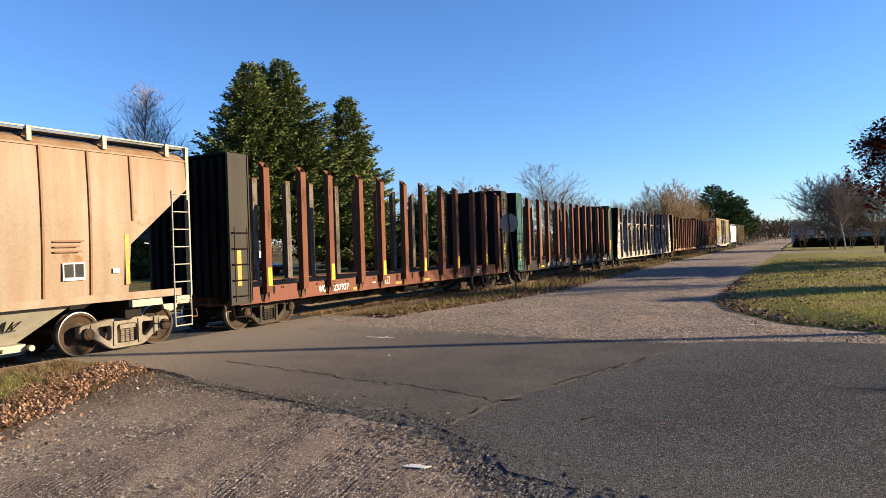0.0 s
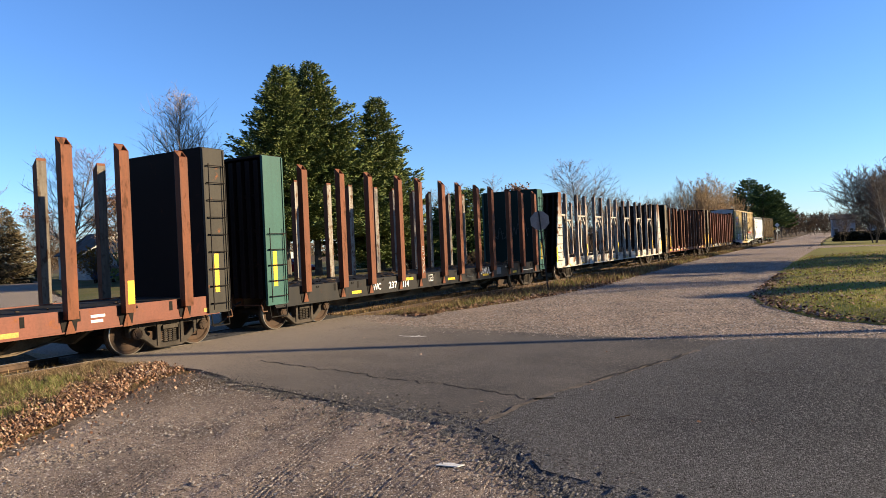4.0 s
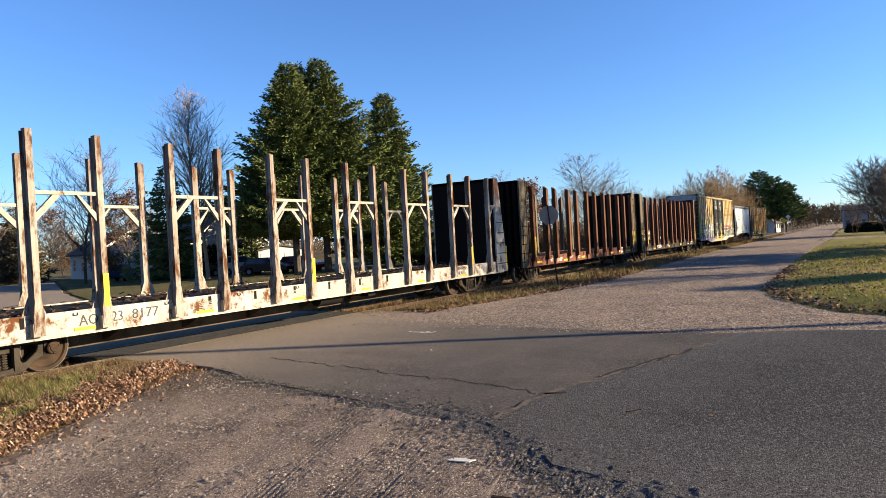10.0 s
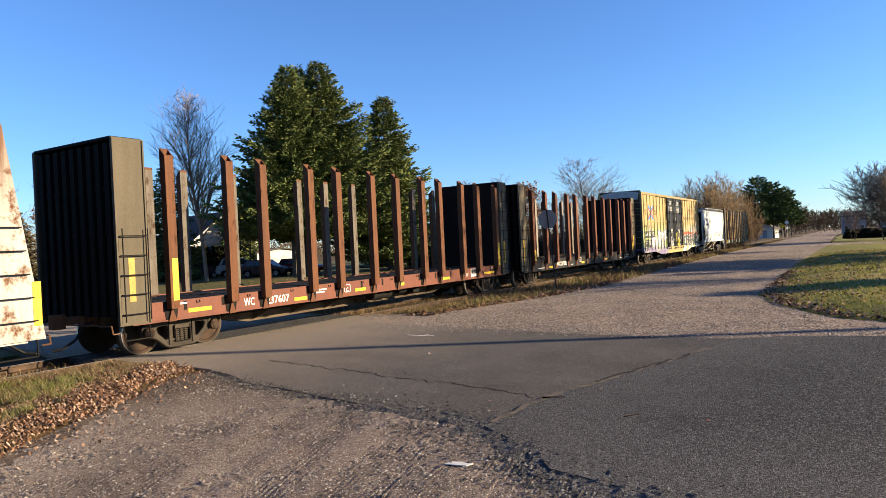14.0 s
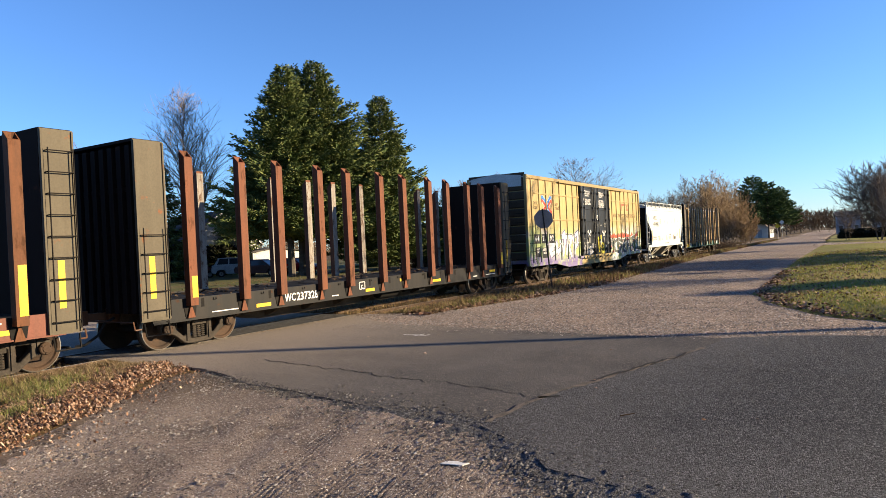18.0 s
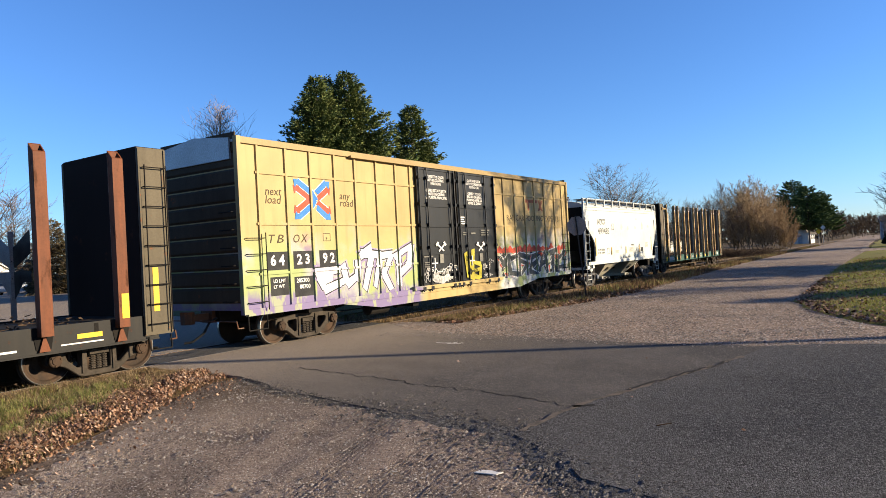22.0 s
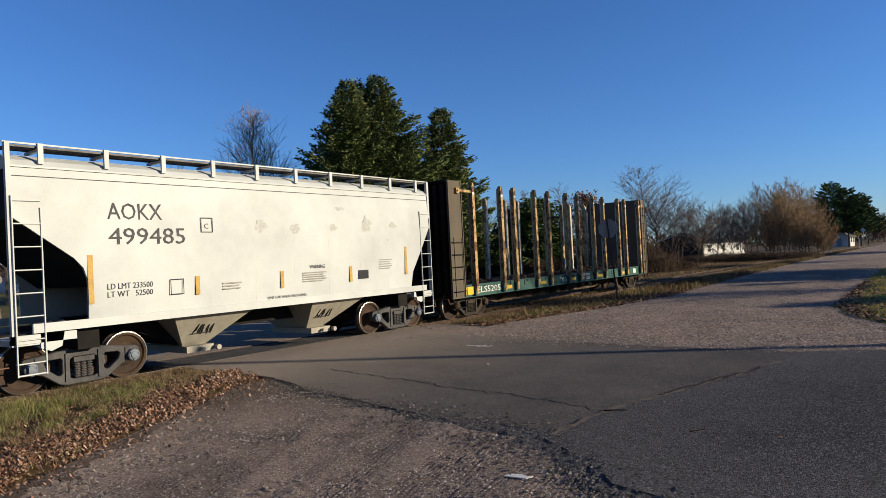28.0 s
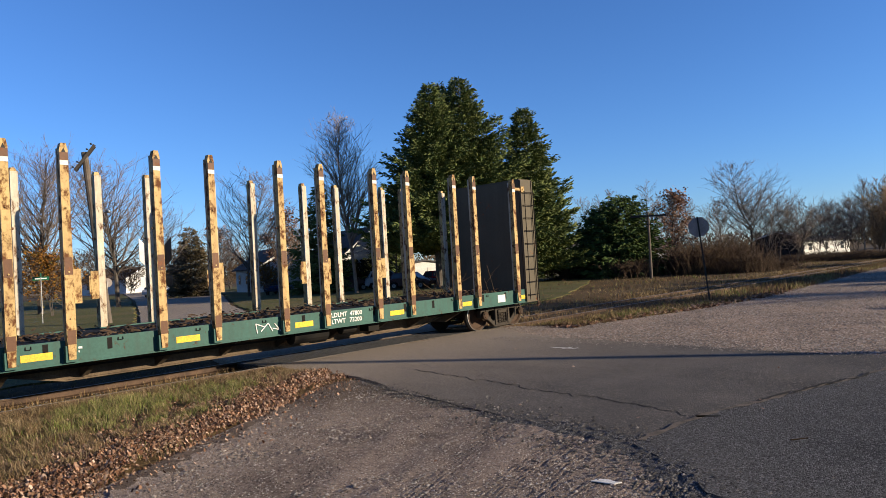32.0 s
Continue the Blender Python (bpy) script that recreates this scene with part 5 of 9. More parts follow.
    for y0, n, m, seed in ((12.0, 34, INK, 1), (12.1, 26, GREYTAG, 2), (12.0, 16, LOGORED, 3)):
        wash = bmesh.new()
        for i in range(n):
            y, z = rnd.uniform(12.05, 18.3), rnd.uniform(1.1, 1.95)
            stroke(wash, (y, z), (y + rnd.uniform(-0.45, 0.45), z + rnd.uniform(-0.4, 0.45)), rnd.uniform(0.05, 0.12), rnd.uniform(0.03, 0.09), 1.5055 + 0.0009 * seed + rnd.random() * 0.0006)
        tagged(part("graffiti", follow(wash), m, car, "sprayed background strokes", recalc=False), kind="stuff")
    piece(12.15, [M_, O_, S_, E_, A_, T_, O_], GREYTAG, WHITE, 0.9, 0.78, 1.05, 7, 0.13, ("white outline of a sprayed letter", "dark grey sprayed fill"))
    # red crest over the second piece, yellow patch on the doors, small tags
    bm = bmesh.new()
    y = 12.05
    while y < 18.3:
        blob(bm, [(y, 2.0), (y + 0.5, 1.95), (y + 0.56, 2.06), (y + 0.3, 2.14 + rnd.uniform(-0.06, 0.2)), (y + 0.05, 2.12)], 1.507 + rnd.random() * 0.001)
        y += 0.42
    tagged(part("graffiti", follow(bm), LOGORED, car, "red sprayed crest", recalc=False), kind="stuff")
    bm = bmesh.new()
    for k, (a, b, w) in enumerate((((9.72, 2.05), (9.8, 1.2), 0.12), ((9.8, 1.95), (10.05, 1.5), 0.1), ((10.2, 2.15), (10.1, 1.2), 0.11), ((10.1, 1.25), (10.6, 1.12), 0.1), ((10.6, 1.15), (10.72, 1.6), 0.1), ((10.7, 1.62), (10.25, 1.72), 0.09), ((9.75, 1.3), (10.2, 1.1), 0.09), ((10.2, 1.4), (10.6, 1.45), 0.08))):
        stroke(bm, a, b, w, w * 0.8, 1.566 + 0.0004 * k)
    part("graffiti", bm, TAGYELLOW, car, "yellow sprayed figure on the door")

    def scribble(y, z, w, h, n, x, r, m, label):
        """One looping line of spray, as a hand writes it."""
        b = bmesh.new()
        ph = rnd.uniform(0, 6)
        pts = []
        for i in range(n * 5 + 1):
            f = i / (n * 5)
            a = f * n * math.tau + ph
            pts.append((x, y + w * f + 0.09 * math.sin(a), z + h * (0.5 + 0.5 * math.cos(a) * (0.6 + 0.4 * math.sin(f * 9 + ph)))))
        pipe(b, pts, r, 4)
        part("graffiti", b, m, car, label)

    for y, z, w, h, n in ((7.5, 1.1, 0.7, 0.28, 5), (7.3, 1.45, 0.5, 0.22, 4), (8.1, 1.12, 0.8, 0.25, 6), (8.55, 1.45, 0.55, 0.3, 4), (7.7, 1.3, 0.9, 0.3, 6), (10.85, 1.4, 0.5, 0.25, 4), (10.9, 1.1, 0.55, 0.2, 5), (11.2, 1.6, 0.4, 0.2, 3), (7.15, 1.15, 0.3, 0.4, 3)):
        scribble(y, z, w, h, n, 1.566, 0.013, PALEGREY if n % 2 else WHITE, "looping white spray tag on the door")
    for y, z, w, h, n in ((9.85, 1.3, 0.6, 0.2, 5), (9.7, 1.75, 0.4, 0.25, 3)):
        scribble(y, z, w, h, n, 1.573, 0.008, INK, "thin dark tag over the yellow")
    for y0, z0, w, h, m in ((7.45, 1.08, 1.35, 0.42, PALEGREY), (7.9, 1.3, 0.7, 0.3, GREYTAG), (10.85, 1.08, 0.6, 0.25, GREYTAG)):
        bm = bmesh.new()
        blob(bm, [(y0 + w * (0.5 + 0.5 * math.cos(k * math.tau / 18) * rnd.uniform(0.7, 1.05)), z0 + h * (0.5 + 0.5 * math.sin(k * math.tau / 18) * rnd.uniform(0.6, 1.1))) for k in range(18)], 1.5635)
        part("graffiti", bm, m, car, "smeared patch of spray on the door foot")


def sprayed():
    """Yellow paint with drifts of green, lilac and pale blue spray low on the side."""
    m, nt, b = nodes_of("sprayed_yellow", 0.5)
    v = coords(nt)
    sep = nt.nodes.new("ShaderNodeSeparateXYZ")
    geo = nt.nodes.new("ShaderNodeTexCoord")
    nt.links.new(v, sep.inputs[0])
    base = mix(nt, ramp(nt, noise_tex(nt, v, 0.7, 4), 0.35, 0.7), (0.318, 0.236, 0.100), (0.265, 0.19, 0.08))
    down = coords(nt, (3, 3, 0.2))
    base = mix(nt, ramp(nt, noise_tex(nt, down, 1.4, 6), 0.5, 0.85), base, (0.24, 0.157, 0.064))
    wob = noise_tex(nt, v, 0.9, 5)
    add = nt.nodes.new("ShaderNodeMath")
    add.operation = "MULTIPLY_ADD"
    add.inputs[1].default_value, add.inputs[2].default_value = 1.6, 0.0
    nt.links.new(wob, add.inputs[0])
    hgt = nt.nodes.new("ShaderNodeMath")
    hgt.operation = "ADD"
    nt.links.new(sep.outputs["Z"], hgt.inputs[0])
    nt.links.new(add.outputs[0], hgt.inputs[1])
    low = nt.nodes.new("ShaderNodeMapRange")
    low.inputs["From Min"].default_value, low.inputs["From Max"].default_value = 3.75, 2.9
    nt.links.new(hgt.outputs[0], low.inputs["Value"])
    front, rear = nt.nodes.new("ShaderNodeMapRange"), nt.nodes.new("ShaderNodeMapRange")
    front.inputs["From Min"].default_value, front.inputs["From Max"].default_value = 7.4, 6.9
    rear.inputs["From Min"].default_value, rear.inputs["From Max"].default_value = 11.9, 12.4
    both = nt.nodes.new("ShaderNodeMath")
    nt.links.new(sep.outputs["Y"], front.inputs["Value"])
    nt.links.new(sep.outputs["Y"], rear.inputs["Value"])
    nt.links.new(front.outputs[0], both.inputs[0])
    nt.links.new(rear.outputs[0], both.inputs[1])
    where = nt.nodes.new("ShaderNodeMath")
    where.operation = "MULTIPLY"
    nt.links.new(low.outputs[0], where.inputs[0])
    nt.links.new(both.outputs[0], where.inputs[1])
    hue = noise_tex(nt, v, 0.55, 3)
    spray = mix(nt, ramp(nt, hue, 0.50, 0.57), (0.215, 0.25, 0.10), (0.245, 0.25, 0.235))
    spray = mix(nt, ramp(nt, hue, 0.60, 0.65), spray, (0.135, 0.105, 0.19))
    spray = mix(nt, ramp(nt, noise_tex(nt, v, 1.3, 4), 0.58, 0.68), spray, (0.31, 0.285, 0.19))
    foot = nt.nodes.new("ShaderNodeMapRange")
    foot.inputs["From Min"].default_value, foot.inputs["From Max"].default_value = 2.1, 1.8
    nt.links.new(hgt.outputs[0], foot.inputs["Value"])
    tail = nt.nodes.new("ShaderNodeMath")
    tail.operation = "MULTIPLY"
    nt.links.new(foot.outputs[0], tail.inputs[0])
    nt.links.new(front.outputs[0], tail.inputs[1])
    spray = mix(nt, tail.outputs[0], spray, mix(nt, ramp(nt, noise_tex(nt, coords(nt, (1, 1.6, 0.7)), 2.2, 3), 0.54, 0.60), (0.135, 0.105, 0.195), (0.21, 0.22, 0.15)))
    pale = nt.nodes.new("ShaderNodeMath")
    pale.operation = "MULTIPLY"
    nt.links.new(rear.outputs[0], pale.inputs[0])
    nt.links.new(ramp(nt, noise_tex(nt, v, 1.9, 5), 0.46, 0.56), pale.inputs[1])
    spray = mix(nt, pale.outputs[0], spray, (0.40, 0.40, 0.375))
    c = mix(nt, where.outputs[0], base, spray)
    nt.links.new(c, b.inputs["Base Color"])
    bump(nt, b, noise_tex(nt, v, 24, 4), 0.1, 0.005)
    return m


SPRAYED = sprayed()
BROWNINK = surface("dark_brown_lettering", (0.0425, 0.0255, 0.0127), (0.068, 0.0425, 0.017), 5, 40, 0.6, rel=0.05)
LOGORED = surface("emblem_red", (0.468, 0.0595, 0.0255), (0.357, 0.068, 0.0425), 3, 40, 0.6, rel=0.05)
FADEDRED = surface("faded_red", (0.22, 0.062, 0.035), (0.27, 0.10, 0.05), 3, 40, 0.7, rel=0.05)
SPRAYWHITE = surface("sprayed_white", (0.52, 0.52, 0.52), (0.40, 0.385, 0.44), 1.6, 30, 0.7, rel=0.05)
LOGOBLUE = surface("emblem_blue", (0.0255, 0.136, 0.425), (0.0425, 0.17, 0.425), 3, 40, 0.6, rel=0.05)
PALEGREY = surface("graffiti_pale_grey", (0.38, 0.37, 0.35), (0.20, 0.20, 0.20), 2.2, 30, 0.7, rel=0.05)
LILAC = surface("graffiti_lilac", (0.36, 0.34, 0.37), (0.20, 0.15, 0.28), 1.1, 40, 0.7, rel=0.05)
TAGYELLOW = surface("graffiti_yellow", (0.42, 0.36, 0.03), (0.30, 0.25, 0.03), 3, 40, 0.6, rel=0.05)
boxcar(113.57, 18.85)


def grate(bm, y0, y1, x0, x1, z):
    for i in range(7):
        x = x0 + (x1 - x0) * i / 6
        box(bm, x - 0.012, x + 0.012, y0, y1, z, z + 0.035)
    y = y0
    while y < y1:
        box(bm, x0, x1, y, y + 0.03, z + 0.005, z + 0.03)
        y += 0.14


def bay_scrawl(bay, y, z, w, h, seed):
    """A few crossing strokes of black spray paint on a sloping bay."""
    rnd = random.Random(900 + seed)
    bm = bmesh.new()
    for k in range(5):
        c = y + w * (k + 0.5) / 5
        pts = [(c + rnd.uniform(-0.06, 0.06), z + h * f + rnd.uniform(-0.02, 0.02)) for f in (0.05, 0.95, 0.5, rnd.uniform(0.1, 0.3))]
        pipe(bm, [(0.6 + (zz - 0.40) / 0.80 * 0.82 + 0.006, yy, zz) for yy, zz in pts], 0.012, 4)
    pipe(bm, [(0.6 + (z + 0.02 - 0.40) / 0.80 * 0.82 + 0.006, y - 0.03, z + 0.02), (0.6 + (z + 0.04 - 0.40) / 0.80 * 0.82 + 0.006, y + w, z + 0.04)], 0.014, 4)
    tagged(part("graffiti", bm, INK, bay, "black spray-paint scrawl"), kind="stuff")


def hopper(u, L, mat, label, ribs, top, slope0, slope1, bays, axles, dark, marks, walkway_z, bulge=0.06, amber=()):
    """Covered hopper. slope0 and slope1: the corner points of the slanted ends, from the top down."""
    car = new_car("covered_hopper", u, label)
    bot = 1.22
    # side sheets, each with its own slanted ends, gently bowed out
    for s in (-1, 1):
        bm = bmesh.new()
        levels = [bot, 1.6, 2.2, 2.8, 3.4, top]
        prof = lambda z: 1.47 + bulge * math.sin(min(1.0, max(0.0, (z - bot) / (top - bot))) * math.pi)

        def ends(z):
            def cut(pts, pick):
                for (ya, za), (yb, zb) in zip(pts, pts[1:]):
                    if zb <= z <= za:
                        return ya + (yb - ya) * (za - z) / max(1e-6, za - zb)
                return pts[-1][0]
            return cut(slope0, min), cut(slope1, max)

        zs = sorted(set(levels + [p[1] for p in slope0[1:-1] + slope1[1:-1]]))
        outer, inner = [], []
        for z in zs:
            a, b = ends(z)
            outer.append((bm.verts.new((s * prof(z), a, z)), bm.verts.new((s * prof(z), b, z))))
            inner.append((bm.verts.new((s * (prof(z) - 0.05), a, z)), bm.verts.new((s * (prof(z) - 0.05), b, z))))
        for i in range(len(zs) - 1):
            for g in (outer, inner):
                bm.faces.new((g[i][0], g[i][1], g[i + 1][1], g[i + 1][0]))
            for e in (0, 1):
                bm.faces.new((outer[i][e], inner[i][e], inner[i + 1][e], outer[i + 1][e]))
        for g in (0, -1):
            bm.faces.new((outer[g][0], outer[g][1], inner[g][1], inner[g][0]))
        side = part("side_sheet", bm, mat, car)
        if ribs:
            for y in ribs:
                bm = bmesh.new()
                prev = None
                for z in zs:
                    a, b = ends(z)
                    if a <= y <= b:
                        p = (s * (prof(z) + 0.02), y, z)
                        if prev:
                            vs = [[bm.verts.new(Vector(q_) + Vector((dx * s, dy, 0))) for dx, dy in ((-0.05, -0.04), (0.012, -0.022), (0.012, 0.022), (-0.05, 0.04))] for q_ in (prev, p)]
                            for k in range(4):
                                bm.faces.new((vs[0][k], vs[0][(k + 1) % 4], vs[1][(k + 1) % 4], vs[1][k]))
                        prev = p
                part("side_post", bm, TANPOST, side)
    # roof, eaves, slanted end sheets, sill, bays
    y0, y1 = slope0[0][0], slope1[0][0]
    bm = bmesh.new()
    arch = [(-1.48, top - 0.02), (-1.48, top + 0.01), (-1.38, top + 0.12), (-1.15, top + 0.22), (-0.7, top + 0.30), (0, top + 0.33), (0.7, top + 0.30), (1.15, top + 0.22), (1.38, top + 0.12), (1.48, top + 0.01), (1.48, top - 0.02)]
    prism(bm, arch, y0, y1, "y")
    roof = part("roof", bm, mat, car)
    bm = bmesh.new()
    box(bm, -0.25, 0.25, y0 + 0.5, y1 - 0.5, top + 0.30, top + 0.38)
    part("hatch", bm, mat, roof, "long trough hatch")
    bm = bmesh.new()
    for s in (-1, 1):
        a, b = sorted((s * 1.47, s * 1.497))
        box(bm, a, b, y0, y1, top - 0.02, top + 0.015)
        a, b = sorted((s * 1.46, s * 1.52))
        box(bm, a, b, 0.35, L - 0.35, bot - 0.10, bot + 0.06)
    part("side_sill", bm, mat, car)
    if not ribs:
        bm = bmesh.new()
        for s in (-1, 1):
            a, b = sorted((s * 1.47, s * 1.4855))
            box(bm, a, b, y0 + 0.02, y1 - 0.02, top - 0.178, top - 0.164)
        tagged(part("roof_seam", bm, STENCIL, car, "dark seam below the roof"), kind="stuff")
        for y in (3.95, 5.1, 6.25, 7.4, 8.55, 9.7):
            bm = bmesh.new()
            prism(bm, [(1.465 + bulge * math.sin((z - bot) / (top - bot) * math.pi) + dx, z) for z, dx in ((1.3, 0), (2.0, 0), (2.7, 0), (2.7, 0.007), (2.0, 0.007), (1.3, 0.007))], y, y + 0.012, "y")
            part("weld_seam", bm, mat, car)
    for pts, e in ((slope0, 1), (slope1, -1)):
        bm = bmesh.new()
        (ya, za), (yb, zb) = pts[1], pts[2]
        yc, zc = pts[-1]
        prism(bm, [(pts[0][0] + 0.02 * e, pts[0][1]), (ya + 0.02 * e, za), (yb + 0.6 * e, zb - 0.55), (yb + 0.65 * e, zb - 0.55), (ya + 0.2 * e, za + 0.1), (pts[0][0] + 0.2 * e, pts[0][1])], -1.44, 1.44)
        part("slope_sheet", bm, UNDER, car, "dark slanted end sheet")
    # Near-black prism before the first bay: its shadowed slope, put into the colour.
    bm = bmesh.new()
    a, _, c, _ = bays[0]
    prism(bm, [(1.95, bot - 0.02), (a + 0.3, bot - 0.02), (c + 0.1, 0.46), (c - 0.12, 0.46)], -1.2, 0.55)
    part("slope_sheet", bm, UNDER, car, "underside of the bay, coloured near-black for its shade")
    for i, (a, b, c, d) in enumerate(bays):
        bm = bmesh.new()
        lo, hi = 0.40, bot - 0.02
        pts = [((a, hi), 1.42), ((b, hi), 1.42), ((d, lo), 0.6), ((c, lo), 0.6)]
        vs = [bm.verts.new((s * x, yy, z)) for s in (-1, 1) for (yy, z), x in pts]
        for f in ((0, 1, 2, 3), (7, 6, 5, 4), (0, 4, 5, 1), (1, 5, 6, 2), (2, 6, 7, 3), (3, 7, 4, 0)):
            bm.faces.new([vs[k] for k in f])
        bay = part("hopper_bay", bm, DIRTYCREAM, car, "dirty sloping hopper bay")
        bm = bmesh.new()
        box(bm, -0.75, 0.85, c - 0.06, d + 0.06, 0.27, 0.41)
        tube(bm, (0.85, (c + d) / 2, 0.33), (0.98, (c + d) / 2, 0.33), 0.04, seg=8)
        tube(bm, (0.9, d + 0.1, 0.33), (1.0, d + 0.1, 0.33), 0.06, seg=10)
        part("outlet_gate", bm, DIRTYCREAM, bay)
        bay_scrawl(bay, (c + d) / 2 - 0.25, 0.66, 0.5, 0.24, i)
    bm = bmesh.new()
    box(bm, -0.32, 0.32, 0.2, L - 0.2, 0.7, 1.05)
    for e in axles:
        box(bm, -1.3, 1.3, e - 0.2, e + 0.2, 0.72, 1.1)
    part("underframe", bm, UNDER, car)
    # end frames, ladders, platforms
    for y, f, in_ in ((0.02, -1, slope0[2][0]), (L - 0.02, 1, slope1[2][0])):
        bm = bmesh.new()
        for s in (-1, 1):
            a, b = sorted((s * 1.42, s * 1.5))
            c, d = sorted((y, y - f * 0.08))
            box(bm, a, b, c, d, 0.95, walkway_z)
        c, d = sorted((y, in_ + 0.0))
        box(bm, 1.38, 1.5, c, d, 0.95, 1.10)
        box(bm, -1.5, -1.38, c, d, 0.95, 1.10)
        c, d = sorted((y, y - f * 0.5))
        box(bm, -1.48, 1.48, c, d, 0.92, 1.02)
        prism(bm, [(y - f * 0.45, 1.1), (y - f * 0.45, 0.85), (y - f * 0.62, 0.78), (y - f * 0.8, 0.85), (y - f * 0.85, 1.1)], 1.44, 1.5)
        pale = DIRTYCREAM if mat is TAN else mat
        frame_ = part("end_frame", bm, pale, car)
        bm = bmesh.new()
        l0, l1 = sorted((y - f * 0.06, y - f * 0.52))
        for i in range(8):
            rung(bm, l0, l1, 0.62 + i * 0.4, 1.46, 0.06, 0.014)
        pipe(bm, [(1.52, l0, 0.4), (1.52, l0, 3.5)], 0.018)
        pipe(bm, [(1.52, l1, 0.4), (1.52, l1, 3.3)], 0.018)
        pipe(bm, [(1.52, l0, 0.42), (1.52, l1, 0.42)], 0.018)
        part("ladder", bm, pale, frame_)
        build_coupler(car, y - f * 0.02, f)
    # roof walkway
    bm = bmesh.new()
    for s in (-1, 1):
        a, b = sorted((s * 0.95, s * 1.42))
        grate(bm, 0.1, L - 0.1, a, b, walkway_z - 0.06)
    walk_ = part("walkway", bm, GRATING, car, "grey steel roof grating")
    bm = bmesh.new()
    for s in (-1, 1):
        a, b = sorted((s * 1.42, s * 1.46))
        box(bm, a, b, 0.0, L, walkway_z - 0.012, walkway_z + 0.018)
        n = 10
        for i in range(n):
            y = y0 + 0.5 + i * (y1 - y0 - 1.0) / (n - 1)
            c, d = sorted((s * 1.44, s * 1.49))
            box(bm, c, d, y - 0.045, y + 0.045, top + 0.06, walkway_z + 0.02)
            c, d = sorted((s * 0.9, s * 1.44))
            box(bm, c, d, y - 0.03, y + 0.03, walkway_z - 0.12, walkway_z - 0.07)
    part("walkway_rail", bm, DIRTYCREAM if mat is TAN else mat, walk_)
    for y in axles:
        put_truck(car, y, dark)
    for y, z0, z1 in amber:
        plate("reflector", 1.475 + bulge * 0.9, y, y + 0.1, z0, z1, AMBER, car, "amber reflective strip")
    for text, size, y, z, *w in marks:
        lettering(text, size, 1.478 + bulge * math.sin((z + size * 0.5 - bot) / (top - bot) * math.pi), y, z, car, STENCIL, width=w[0] if w else None, bold=0.0 if size > 0.3 else -0.006)
    return car


# leading tan hopper and the cream hopper near the end
g = hopper(134.32, 11.75, CREAM, "cream two-bay covered hopper with black lettering", [], 4.02,
           [(0.10, 4.02), (0.10, 3.12), (1.08, 2.40), (1.24, 2.22), (1.31, 2.0), (1.32, 1.8), (1.32, 1.22)], [(11.65, 4.02), (11.65, 3.02), (10.80, 1.70), (10.72, 1.22)],
           [(3.05, 5.2, 3.74, 4.3), (6.9, 8.95, 7.35, 7.9)], (1.38, 10.5), True,
           [("AOKX", 0.46, 1.72, 3.12, 1.12), ("499485", 0.46, 1.72, 2.64, 1.61), ("LD LMT 233500", 0.16, 1.66, 1.79, 0.92), ("LT WT   52500", 0.16, 1.66, 1.64, 0.92), ("WARNING", 0.13, 6.73, 1.97, 0.51), ("C", 0.16, 3.79, 2.95), ("VENT CAR WHEN UNLOADING", 0.09, 5.41, 1.31, 1.2)],
           4.42, 0.05, [(1.31, 1.55, 2.45), (3.53, 1.56, 1.95), (5.8, 1.55, 1.95), (8.12, 1.57, 1.97), (10.42, 1.65, 2.45)])
bars(1.52, 6.5, 1.65, 0.8, 0.26, 5, g, FAINT, gap=0.55)
bars(1.52, 4.2, 1.62, 0.5, 0.18, 3, g, FAINT, gap=0.55)
bars(1.52, 9.3, 1.85, 0.55, 0.3, 5, g, FAINT, gap=0.6)
plate("placard", 1.515, 8.47, 8.85, 1.62, 1.85, INK, g, "black consolidated stencil panel")
bm = bmesh.new()
for a, b in ((3.71, 4.0), (2.95, 3.25)):
    z = 2.87 if a > 3.4 else 1.6
    for p0, p1, q0, q1 in ((a, b, z, z + 0.015), (a, b, z + 0.3, z + 0.315), (a, a + 0.015, z, z + 0.315), (b - 0.015, b, z, z + 0.315)):
        if z > 2 or q1 < z + 1:
            box(bm, 1.528, 1.532, p0, p1, q0, q1)
part("placard", bm, INK, g, "outlined square")

SMUDGES = [(5.28, 3.01, 0.22, 0.17), (6.31, 2.96, 0.21, 0.12), (7.6, 2.99, 0.17, 0.09), (8.85, 3.05, 0.27, 0.28), (9.97, 3.08, 0.22, 0.09), (7.86, 3.49, 0.19, 0.06)]
rnd = random.Random(77)
for y, z, w, h in SMUDGES:
    bm = bmesh.new()
    prism(bm, [(y + math.cos(k * math.tau / 14) * w * rnd.uniform(0.5, 1.1), z + math.sin(k * math.tau / 14) * h * rnd.uniform(0.45, 1.2)) for k in range(14)], 1.46 + 0.05 * math.sin((z - 1.22) / 2.8 * math.pi) + 0.009, 1.46 + 0.05 * math.sin((z - 1.22) / 2.8 * math.pi) + 0.013)
    part("paint_smudge", bm, SMUDGE, g, "greyish patch of touched-up paint")
RIBS0 = [13.5 - i * 0.97 for i in range(13)]
